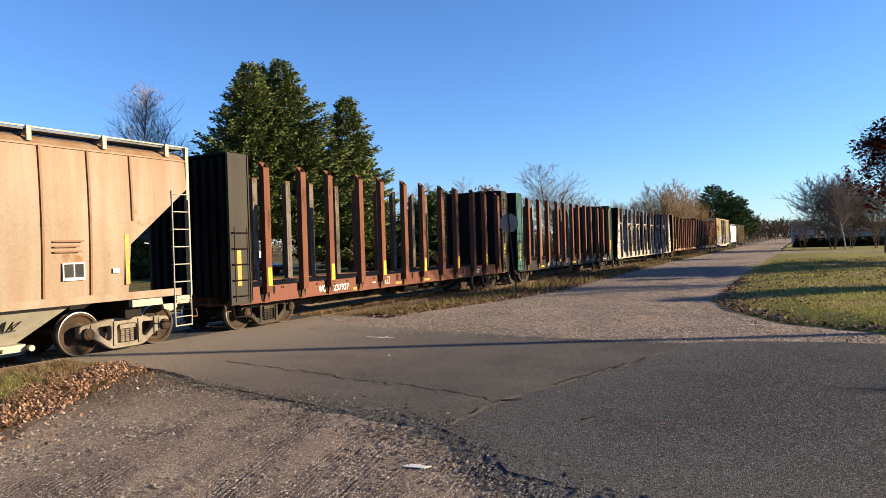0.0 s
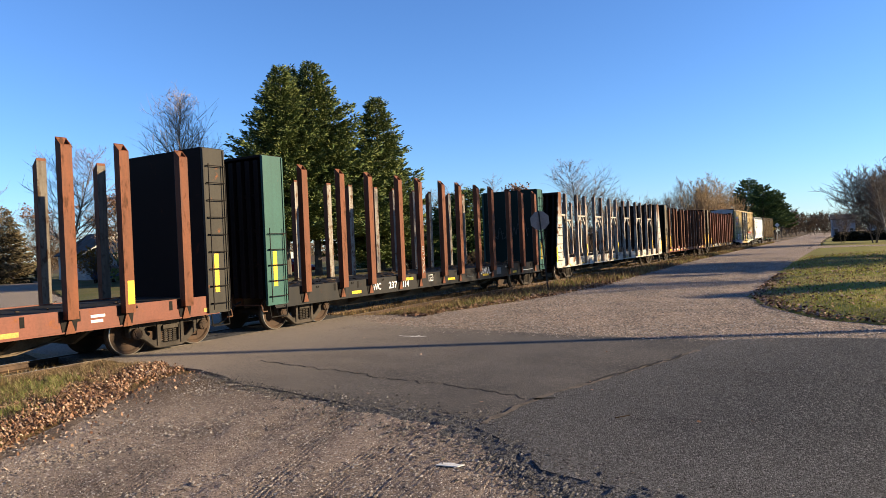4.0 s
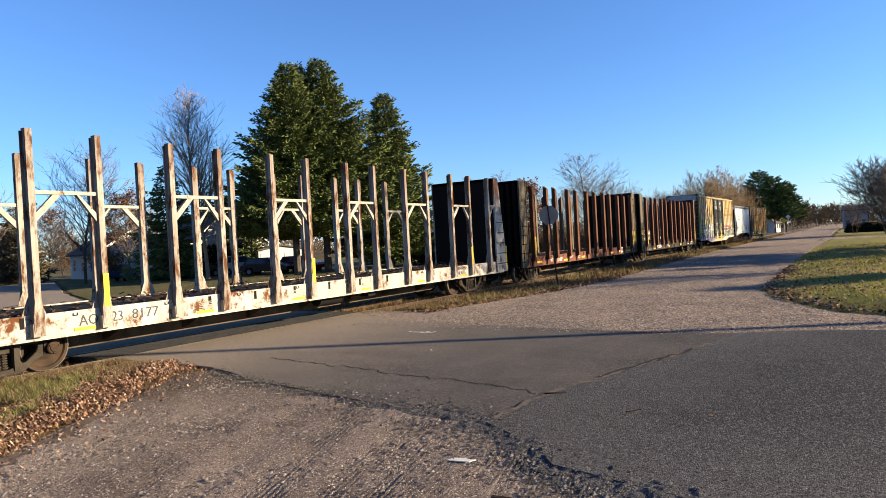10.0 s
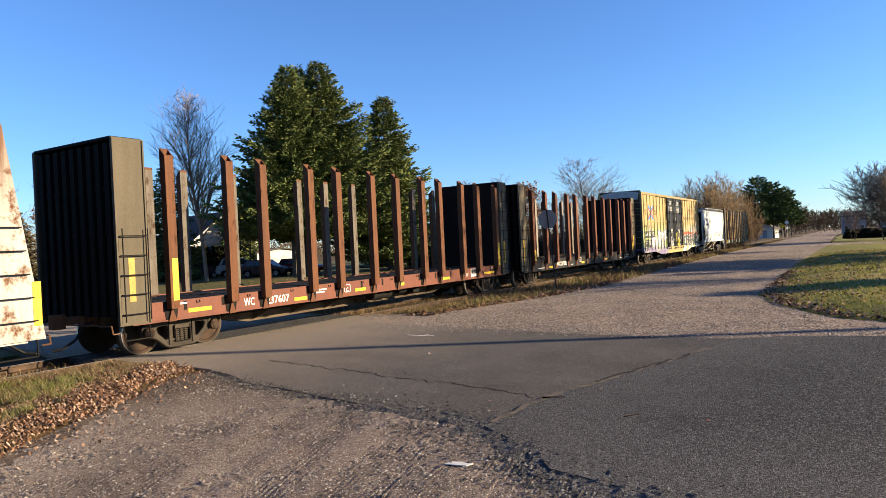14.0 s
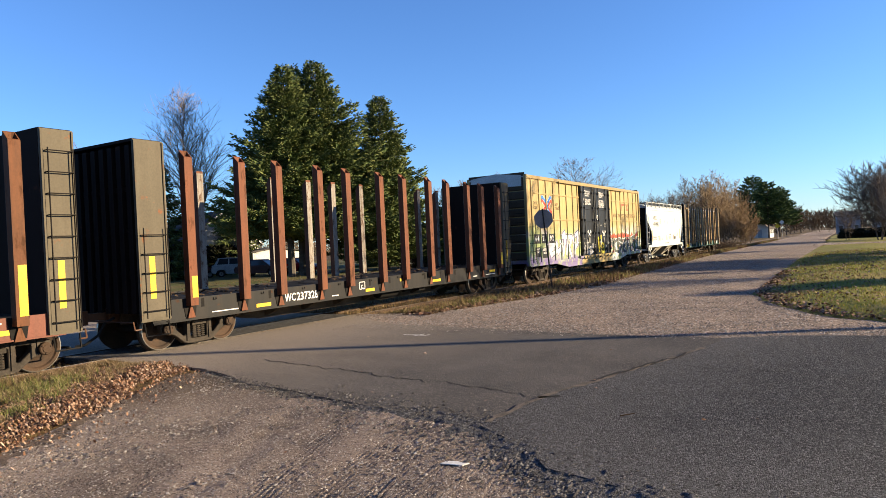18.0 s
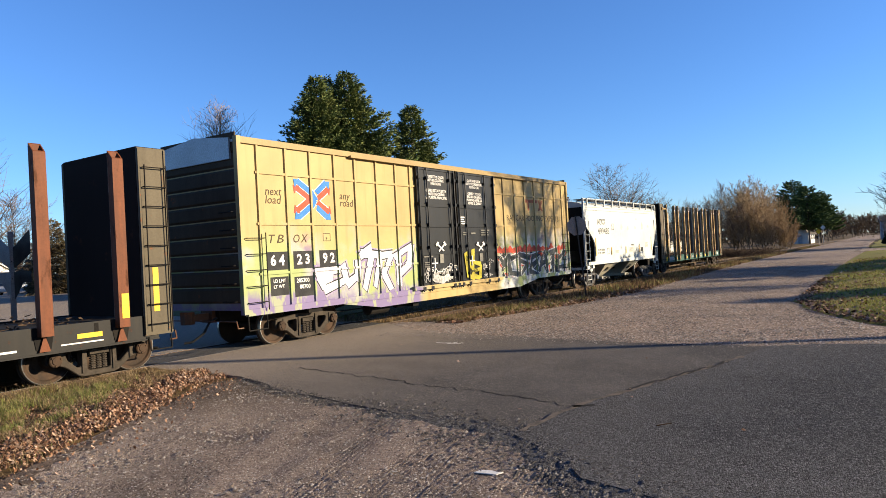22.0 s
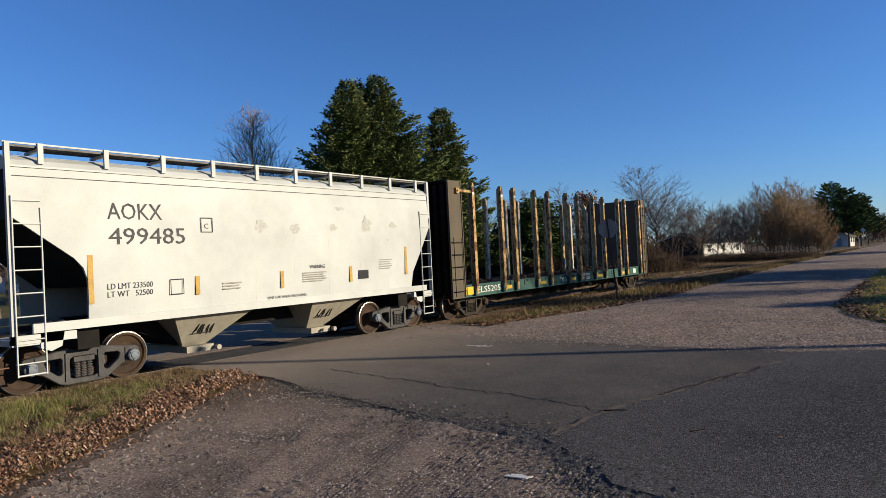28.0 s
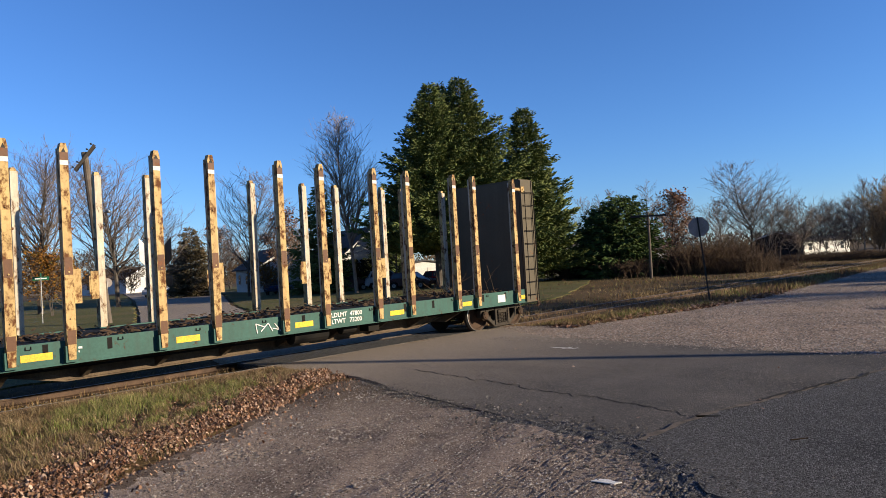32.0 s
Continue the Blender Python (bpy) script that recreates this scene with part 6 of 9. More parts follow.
t0 = hopper(-3.9, 15.07, TAN, "tan covered hopper streaked with rust, leading the cars", RIBS0, 4.20,
            [(0.10, 4.20), (0.10, 3.55), (1.6, 2.3), (1.68, 1.22)], [(14.97, 4.20), (14.97, 3.55), (13.45, 2.3), (13.38, 1.22)],
            [(2.4, 5.0, 3.3, 4.1), (6.2, 8.8, 7.1, 7.9), (10.0, 12.3, 10.7, 11.5)], (1.4, 13.62), "dusty", [], 4.52, 0.05, [(13.3, 1.45, 2.5)])
bars(1.57, 11.75, 2.15, 0.6, 0.3, 3, t0, TANPOST, gap=0.65)
plate("placard", 1.535, 11.92, 12.38, 1.6, 1.95, WHITE, t0, "white stencil panel")
plate("placard", 1.539, 11.95, 12.14, 1.66, 1.92, INK, t0)
plate("placard", 1.539, 12.17, 12.35, 1.66, 1.92, INK, t0)
plate("placard", 1.53, 13.0, 13.15, 1.7, 1.8, WHITE, t0)

# ---- ground, roads, track ----


def ground_z(x, y):
    """Height of the earth: a low verge at the crossing's level, a shallow bed under the track."""
    z = -0.07 + 0.05 * noise.noise((x * 0.09, y * 0.09, 3.1)) + 0.03 * noise.noise((x * 0.5, y * 0.5, 7.7))
    d = abs(x)
    if d < 2.2:
        k = min(1.0, max(0.0, (2.2 - d) / 0.9))
        z -= 0.13 * k
    if 0.9 < x < 9 and -8 < y < 8.6:         # the grassy corner stands a little above the rails' foot
        side = min(x - 0.95, (3.75 + (7.8 - y) * 0.585 - x) * 0.9, (8.5 - y) * 0.9)
        k = min(1.0, max(0.0, side / 0.55))
        z = z * (1 - k) + (0.05 + 0.05 * noise.noise((x * 0.8, y * 0.8, 5.0))) * k
    return z


def build_ground():
    def lines(lo, hi, step, far):
        a = list(np.arange(lo, hi + 1e-6, step))
        w = step
        while a[-1] < far:
            w *= 1.25
            a.append(a[-1] + w)
        w = step
        while a[0] > -far:
            w *= 1.25
            a.insert(0, a[0] - w)
        return a
    xs, ys = lines(-10, 16, 0.33, 3000), lines(-4, 40, 0.4, 3000)
    vs = [(x, y, ground_z(x, y) if abs(x) < 150 and abs(y) < 400 else -0.1) for y in ys for x in xs]
    n = len(xs)
    fs = [(j * n + i, j * n + i + 1, (j + 1) * n + i + 1, (j + 1) * n + i) for j in range(len(ys) - 1) for i in range(n - 1)]
    me = bpy.data.meshes.new("ground")
    me.from_pydata(vs, [], fs)
    me.materials.append(SOIL)
    me.shade_smooth()
    return tagged(new("ground", me), "dry autumn grass and bare soil beside the railway", "ground", kind="structure")


build_ground()


def patch(name, outline, z, mat, label, category, jitter=0.07, depth=0.25, seed=0.0):
    """A slab of surfacing with a ragged edge."""
    pts = []
    n = len(outline)
    for i in range(n):
        a, b = Vector(outline[i]), Vector(outline[(i + 1) % n])
        k = max(1, int((b - a).length / 0.3)) if (b - a).length < 40 else 12
        for j in range(k):
            p = a.lerp(b, j / k)
            w = Vector((noise.noise((p.x * 0.9, p.y * 0.9, seed)), noise.noise((p.x * 0.9, p.y * 0.9, seed + 9)))) * jitter * 2
            w += Vector((noise.noise((p.x * 3.1, p.y * 3.1, seed)), noise.noise((p.x * 3.1, p.y * 3.1, seed + 9)))) * jitter
            pts.append((p.x + w.x, p.y + w.y))
    bm = bmesh.new()
    top = [bm.verts.new((x, y, z)) for x, y in pts]
    low = [bm.verts.new((x, y, z - depth)) for x, y in pts]
    es = [bm.edges.new((top[i], top[(i + 1) % len(top)])) for i in range(len(top))]
    bmesh.ops.triangle_fill(bm, use_beauty=True, edges=es)
    for i in range(len(top)):
        j = (i + 1) % len(top)
        bm.faces.new((top[i], top[j], low[j], low[i]))
    ob = part(name, bm, mat)
    return tagged(ob, label, category, kind="structure")


SEAM = [(10.54, 6.67), (10.63, 8.17), (11.1, 9.9), (11.63, 11.65), (11.85, 12.8), (12.05, 13.95)]
patch("road_approach", [(0.80, 8.35), (3.98, 8.2), (6.0, 7.55), (8.07, 7.13)] + SEAM + [(11.33, 13.95), (9.58, 13.9), (7.42, 14.26), (3.78, 14.67), (2.0, 15.6), (0.80, 16.6)], 0.0, ASPH_OLD, "worn brownish asphalt of the level crossing", "road", 0.05)
patch("road_main", [(11.73, 5.71), (12.67, 5.34), (14.6, 5.0), (30, 4.4), (90, 4.2), (90, 13.6), (30, 14.6), (16.2, 15.0), (14.6, 14.75), (12.84, 14.4)] + SEAM[::-1], 0.012, ASPH, "dark coarse asphalt road with cracks", "road", 0.05, seed=4)
patch("road_gravel", [(0.8, 15.9), (0.9, 16.9), (3.2, 17.9), (4.35, 23.3), (4.76, 28.6), (3.9, 45), (3.3, 61), (2.6, 100), (1.5, 200), (-4, 420), (7, 420), (9.2, 237), (9.8, 140), (10.9, 96), (11.0, 84), (10.95, 48), (11.2, 33), (11.3, 24), (12.2, 20.5), (13.8, 17.5), (15.5, 16.4), (24, 15.6), (90, 14.6), (90, 13.0), (12.8, 13.6), (9.5, 13.4), (3.7, 14.1), (0.8, 15.0)], -0.012, GRAVEL, "pale gravel side road along the track", "road", 0.12, seed=8)
patch("gravel_shoulder", [(3.75, 7.8), (4.8, 5.9), (6.0, 3.84), (6.67, 2.72), (7.6, 0), (8.2, -12), (60, -12), (60, 5.2), (14.6, 5.6), (11.7, 7.0), (8.1, 8.0), (4.1, 8.7)], -0.03, DIRT_GRAVEL, "grey-brown gravel shoulder with tyre tracks", "ground", 0.10, seed=12)
patch("road_beyond", [(-0.80, 8.3), (-6, 9.2), (-18, 13.2), (-31, 18.5), (-60, 30), (-120, 52), (-120, 64), (-60, 40), (-31, 25), (-18, 19), (-6, 16.6), (-0.8, 16.8)], -0.004, ASPH_OLD, "worn asphalt beyond the track", "road", 0.05, seed=20)
patch("lawn_corner", [(11.5, 24.1), (12.35, 20.6), (13.95, 17.7), (15.6, 16.6), (24, 15.85), (70, 15.5), (70, 180), (10.2, 180), (10.6, 120), (11.2, 96), (11.3, 84), (11.1, 48), (11.35, 33)], 0.002, LAWN, "short green-brown lawn with fallen leaves", "lawn", 0.26, 0.3, seed=31)

patch("yard_beyond", [(-2.6, -12), (-2.6, 8.3), (-6, 8.9), (-18, 12.9), (-31, 18.2), (-60, 29.6), (-110, 48), (-110, -40)], -0.02, YARD, "dull green grass beyond the track", "lawn", 0.15, seed=51)
patch("yard_far", [(-2.6, 17.3), (-6, 16.95), (-18, 19.4), (-31, 25.4), (-60, 40.4), (-110, 62), (-110, 110), (-40, 90), (-14, 46), (-6, 30)], -0.02, YARD, "dull green grass of the yards beyond the street", "lawn", 0.15, seed=52)
patch("driveway", [(10.2, 84), (10.2, 99), (13, 95), (18, 92.5), (26, 91.5), (60, 91), (60, 86), (26, 86.5), (17, 87), (13, 86.5)], 0.012, GRAVEL, "pale gravel driveway across the lawn", "driveway", 0.2, seed=41)


def crossing_inner():
    bm = bmesh.new()
    box(bm, -0.66, 0.66, 8.3, 16.7, -0.15, -0.012)
    # The dark road asphalt here stands for shade under the passing cars.
    ob = part("crossing_panel", bm, ASPH)
    tagged(ob, "asphalt between the rails of the crossing, darkened for the train's shade", "road", kind="structure")


crossing_inner()


def build_track():
    tr = thing("railway_track", "single railway line with rusty rails and timber ties", "railway track", kind="structure")
    prof = [(-0.07, -0.17), (0.07, -0.17), (0.07, -0.155), (0.012, -0.13), (0.012, -0.045), (0.036, -0.035), (0.036, -0.002), (0.03, 0.0), (-0.03, 0.0), (-0.036, -0.002), (-0.036, -0.035), (-0.012, -0.045), (-0.012, -0.13), (-0.07, -0.155)]
    for s in (-0.753, 0.753):
        bm = bmesh.new()
        prism(bm, [(x + s, z) for x, z in prof], -80, 420, "y")
        rail = part("rail", bm, RAIL, tr)
        bm = bmesh.new()
        box(bm, s - 0.03, s + 0.03, -80, 420, -0.001, 0.002)
        part("rail_head", bm, RAILHEAD, rail, "bright worn running surface")
    return tr


track = build_track()


def track_ties():
    bm = bmesh.new()
    box(bm, -1.3, 1.3, -0.11, 0.11, -0.36, -0.175)
    first = part("tie", bm, TIMBER, track)
    first.matrix_basis = pose(0, -14, 0)
    y = -14 + 0.56
    n = 1
    while n < 290:
        if not 8.2 < y < 16.8:
            again(first, pose(0, y, random.uniform(-0.01, 0.01), 0, 0, random.uniform(-1.5, 1.5)), track)
            n += 1
        y += 0.56


def ballast_bed():
    for a, b, x in ((-80, 8.2, 1.9), (16.8, 420, 1.9)):
        bm = bmesh.new()
        n = 60 if a < 0 else 160
        up = 0.0 if a < 0 else 0.085
        rows = []
        for i in range(n + 1):
            y = a + (b - a) * i / n
            rows.append([bm.verts.new((xx, y, zz + random.uniform(-0.012, 0.012))) for xx, zz in ((-x - 0.6, -0.34 + up), (-x, -0.2 + up), (-0.9, -0.185 + up), (0, -0.19 + up), (0.9, -0.185 + up), (x, -0.2 + up), (x + 0.6, -0.34 + up))])
        for r0, r1 in zip(rows, rows[1:]):
            for k in range(6):
                bm.faces.new((r0[k], r0[k + 1], r1[k + 1], r1[k]))
        tagged(part("ballast", bm, BALLAST, smooth=True), "brown dirty ballast of the track", "ballast", kind="structure")


ballast_bed()


def stop_sign():
    m = pose(3.3, 26.6, -0.06)
    s = thing("stop_sign", "octagonal road sign seen from its bare metal back", "road sign", m=m)
    bm = bmesh.new()
    prism(bm, [(-0.03, -0.02), (0.03, -0.02), (0.03, 0.012), (0.018, 0.02), (-0.018, 0.02), (-0.03, 0.012)], 0, 3.42, "z")
    part("post", bm, POSTSTEEL, s)
    bm = bmesh.new()
    r = 0.415
    pts = [(r * math.cos(math.radians(22.5 + 45 * i)), 3.0 + r * math.sin(math.radians(22.5 + 45 * i))) for i in range(8)]
    prism(bm, pts, 0.022, 0.027, "y")
    part("sign_blade", bm, SIGNBACK, s, "bare grey aluminium back")
    bm = bmesh.new()
    for z in (2.75, 3.25):
        tube(bm, (0, -0.03, z), (0, 0.03, z), 0.014, seg=6)
    part("bolt", bm, POSTSTEEL, s)
    s.matrix_basis = m @ pose(0, 0, 0, 0, -4.5, 22)


POSTSTEEL = surface("post_steel", (0.0629, 0.0566, 0.0472), (0.0377, 0.0346, 0.0314), 3, 40, 0.6, 0.4)
SIGNBACK = surface("sign_back", (0.30, 0.255, 0.225), (0.235, 0.20, 0.175), 3, 40, 0.6, 0.0, rel=0.05)
stop_sign()


# ---- loose cover and plants ----


class Geo:
    """Vertices and faces gathered in lists, for meshes of very many small pieces."""

    def __init__(self):
        self.v, self.f, self.mi = [], [], []

    def add(self, vs, fs, mi=0):
        n = len(self.v)
        self.v.extend(vs)
        self.f.extend([tuple(i + n for i in f) for f in fs])
        self.mi.extend([mi] * len(fs))

    def tube(self, p, q, r0, r1, seg=4, mi=0):
        d = (q - p)
        if d.length < 1e-5:
            return
        d = d.normalized()
        a = d.orthogonal().normalized()
        b = d.cross(a)
        vs = []
        for c, r in ((p, r0), (q, r1)):
            for k in range(seg):
                t = k * math.tau / seg
                vs.append(tuple(c + (a * math.cos(t) + b * math.sin(t)) * r))
        self.add(vs, [(k, (k + 1) % seg, seg + (k + 1) % seg, seg + k) for k in range(seg)], mi)

    def spindle(self, p, d, l, w, mi=0):
        """A tuft: a slim spindle along d."""
        a = d.orthogonal().normalized() * w
        b = d.cross(a).normalized() * (w * 0.87)
        m = p + d * l * 0.4
        vs = [tuple(p), tuple(m + a), tuple(m - a * 0.5 + b), tuple(m - a * 0.5 - b), tuple(p + d * l)]
        self.add(vs, [(0, 2, 1), (0, 3, 2), (0, 1, 3), (4, 1, 2), (4, 2, 3), (4, 3, 1)], mi)

    def leaf(self, p, size, rnd, mi=0, flat=0.5):
        """A curled leaf, folded along its middle."""
        a = rnd.uniform(0, math.tau)
        u = Vector((math.cos(a), math.sin(a), rnd.uniform(-flat, flat)))
        w = Vector((-math.sin(a), math.cos(a), rnd.uniform(-flat, flat)))
        up = Vector((0, 0, rnd.uniform(0.1, 0.35)))
        l, s = size, size * rnd.uniform(0.24, 0.44)
        vs = [p - u * l * 0.5, p - u * l * 0.1 + w * s + up * s * rnd.uniform(0, 2.5), p + u * l * 0.25 + w * s * rnd.uniform(0.3, 1.1) + up * s, p + u * l * 0.5, p + u * l * 0.25 - w * s * rnd.uniform(0.3, 1.1) + up * s, p - u * l * 0.1 - w * s + up * s * rnd.uniform(0, 2.5)]
        self.add([tuple(x) for x in vs], [(0, 1, 5), (1, 2, 4, 5), (2, 3, 4)], mi)

    def blade(self, p, h, lean, w, rnd, mi=0):
        a = rnd.uniform(0, math.tau)
        c, s = math.cos(a), math.sin(a)
        t = Vector((c, s, 0)) * lean
        n = Vector((-s, c, 0)) * w
        m = p + t * 0.35 + Vector((0, 0, h * 0.6))
        e = p + t + Vector((0, 0, h))
        self.add([tuple(p - n), tuple(p + n), tuple(m + n * 0.7), tuple(m - n * 0.7), tuple(e)], [(0, 1, 2, 3), (3, 2, 4)], mi)

    def stone(self, p, r, rnd, mi=0):
        k = [rnd.uniform(0.6, 1.15) * r for _ in range(6)]
        x, y, z = p
        vs = [(x + k[0], y + k[0] * 0.2, z), (x + k[5] * 0.2, y + k[1], z), (x - k[2], y, z + k[1] * 0.1), (x, y - k[3], z), (x + k[1] * 0.2, y + k[2] * 0.2, z + k[4] * 0.75), (x, y, z - r * 0.5)]
        self.add(vs, [(0, 1, 4), (1, 2, 4), (2, 3, 4), (3, 0, 4), (1, 0, 5), (2, 1, 5), (3, 2, 5), (0, 3, 5)], mi)

    def mesh(self, name, mats, smooth=False):
        me = bpy.data.meshes.new(name)
        me.from_pydata(self.v, [], self.f)
        for m in mats:
            me.materials.append(m)
        if len(mats) > 1:
            me.polygons.foreach_set("material_index", self.mi)
        if smooth:
            me.shade_smooth()
        return me

    def put(self, name, mats, parent=None, label="", smooth=False):
        ob = new(name, self.mesh(name, mats, smooth))
        ob.parent = parent
        if label:
            ob["label"] = label
        return ob


def island(name, tones, rough=0.85, back=0.0, big=0.0):
    """Small pieces whose tone changes from piece to piece."""
    m, nt, b = nodes_of(name, rough)
    geo = nt.nodes.new("ShaderNodeNewGeometry")
    cr = nt.nodes.new("ShaderNodeValToRGB")
    cr.color_ramp.elements[0].color = (*tones[0], 1)
    cr.color_ramp.elements[1].color = (*tones[-1], 1)
    for i, c in enumerate(tones[1:-1], 1):
        e = cr.color_ramp.elements.new(i / (len(tones) - 1))
        e.color = (*c, 1)
    nt.links.new(geo.outputs["Random Per Island"], cr.inputs[0])
    c = cr.outputs[0]
    v = coords(nt)
    if big:
        c = mix(nt, ramp(nt, noise_tex(nt, v, big, 3), 0.35, 0.65), c, mix(nt, 1.0, c, (0.62, 0.6, 0.55), "MULTIPLY"))
    c = mix(nt, ramp(nt, noise_tex(nt, v, 40, 2), 0.3, 0.6), mix(nt, 1.0, c, (0.75, 0.75, 0.75), "MULTIPLY"), c)
    nt.links.new(c, b.inputs["Base Color"])
    if back:
        tr = nt.nodes.new("ShaderNodeBsdfTranslucent")
        nt.links.new(c, tr.inputs[0])
        ms = nt.nodes.new("ShaderNodeMixShader")
        ms.inputs[0].default_value = back
        out = nt.nodes["Material Output"]
        nt.links.new(b.outputs[0], ms.inputs[1])
        nt.links.new(tr.outputs[0], ms.inputs[2])
        nt.links.new(ms.outputs[0], out.inputs[0])
    return m


NEEDLES = island("spruce_needles", [(0.045, 0.07, 0.022), (0.085, 0.112, 0.032), (0.17, 0.18, 0.055), (0.055, 0.086, 0.028), (0.12, 0.132, 0.038)])
PINE = island("pine_needles", [(0.034, 0.0565, 0.0227), (0.0623, 0.0963, 0.034), (0.085, 0.125, 0.0396)])
RUSTNEEDLE = island("rusty_needles", [(0.055, 0.045, 0.024), (0.1, 0.075, 0.04), (0.135, 0.1, 0.055), (0.05, 0.052, 0.026)])
CEDAR = island("cedar_green", [(0.022, 0.042, 0.011), (0.042, 0.07, 0.016), (0.07, 0.098, 0.022), (0.03, 0.045, 0.014)])
BARK = surface("bark", (0.0692, 0.0566, 0.0453), (0.107, 0.0909, 0.0755), 2.5, 30, 0.95, spread=20)
TWIG = surface("grey_twigs", (0.12, 0.094, 0.08), (0.175, 0.142, 0.122), 2, 30, 0.95, spread=20)
PALETWIG = surface("brown_twigs", (0.2, 0.15, 0.115), (0.27, 0.21, 0.165), 2, 30, 0.95, spread=20)
BRUSHTWIG = island("brush_twigs", [(0.0467, 0.0306, 0.0187), (0.0765, 0.0476, 0.0272), (0.034, 0.0238, 0.017), (0.102, 0.0638, 0.0357)])
LAWNBLADE = island("lawn_blades", [(0.16, 0.185, 0.024), (0.22, 0.23, 0.034), (0.29, 0.235, 0.06), (0.12, 0.15, 0.018), (0.33, 0.25, 0.08)], 0.7, back=0.2)
TANTWIG = island("tan_twigs", [(0.21, 0.148, 0.082), (0.27, 0.19, 0.11), (0.155, 0.11, 0.066), (0.24, 0.145, 0.068)])
BIRCH = surface("birch_bark", (0.327, 0.302, 0.264), (0.214, 0.189, 0.163), 3, 30, 0.9)
REDLEAF = island("red_leaves", [(0.0629, 0.0113, 0.00944), (0.1, 0.0189, 0.0126), (0.044, 0.0126, 0.0113), (0.126, 0.0377, 0.0189)], back=0.2)
RUSTLEAF = island("rust_leaves", [(0.2, 0.095, 0.052), (0.28, 0.165, 0.105), (0.12, 0.058, 0.035), (0.36, 0.25, 0.19)], back=0.2)
GOLDLEAF = island("gold_leaves", [(0.264, 0.126, 0.0189), (0.226, 0.0944, 0.0189), (0.176, 0.126, 0.0252)], back=0.25)
FALLEN = island("fallen_leaves", [(0.16, 0.074, 0.04), (0.29, 0.17, 0.105), (0.05, 0.025, 0.015), (0.44, 0.31, 0.225), (0.03, 0.016, 0.010), (0.21, 0.105, 0.058), (0.36, 0.235, 0.155), (0.09, 0.042, 0.022), (0.14, 0.066, 0.038)], 0.8)
GRASS = island("grass_blades", [(0.0723, 0.106, 0.0153), (0.111, 0.145, 0.0221), (0.17, 0.153, 0.0467), (0.238, 0.187, 0.085), (0.0892, 0.119, 0.0187)], 0.7, back=0.2)
DRYGRASS = island("dry_grass", [(0.25, 0.175, 0.078), (0.17, 0.112, 0.05), (0.33, 0.245, 0.125), (0.12, 0.08, 0.038)], 0.8, back=0.2)
VERGEDRY = island("straw_blades", [(0.23, 0.155, 0.082), (0.15, 0.096, 0.048), (0.36, 0.27, 0.155), (0.09, 0.06, 0.032), (0.17, 0.135, 0.05)], 0.8, back=0.2)
VERGEGREEN = island("verge_blades", [(0.09, 0.12, 0.025), (0.165, 0.2, 0.042), (0.26, 0.245, 0.085), (0.34, 0.275, 0.14), (0.06, 0.08, 0.02), (0.22, 0.155, 0.075), (0.2, 0.225, 0.055)], 0.7, back=0.2)
WEEDS = island("brown_weeds", [(0.10, 0.06, 0.03), (0.15, 0.09, 0.045), (0.07, 0.042, 0.023), (0.19, 0.125, 0.062)], 0.9)
PEBBLE = island("pebbles", [(0.13, 0.108, 0.092), (0.21, 0.178, 0.155), (0.33, 0.295, 0.265), (0.095, 0.082, 0.074), (0.18, 0.15, 0.128)], 0.85)
DARKPEB = island("asphalt_crumbs", [(0.0314, 0.0296, 0.0283), (0.0629, 0.0566, 0.0516), (0.107, 0.0944, 0.0818), (0.214, 0.195, 0.176)], 0.85)


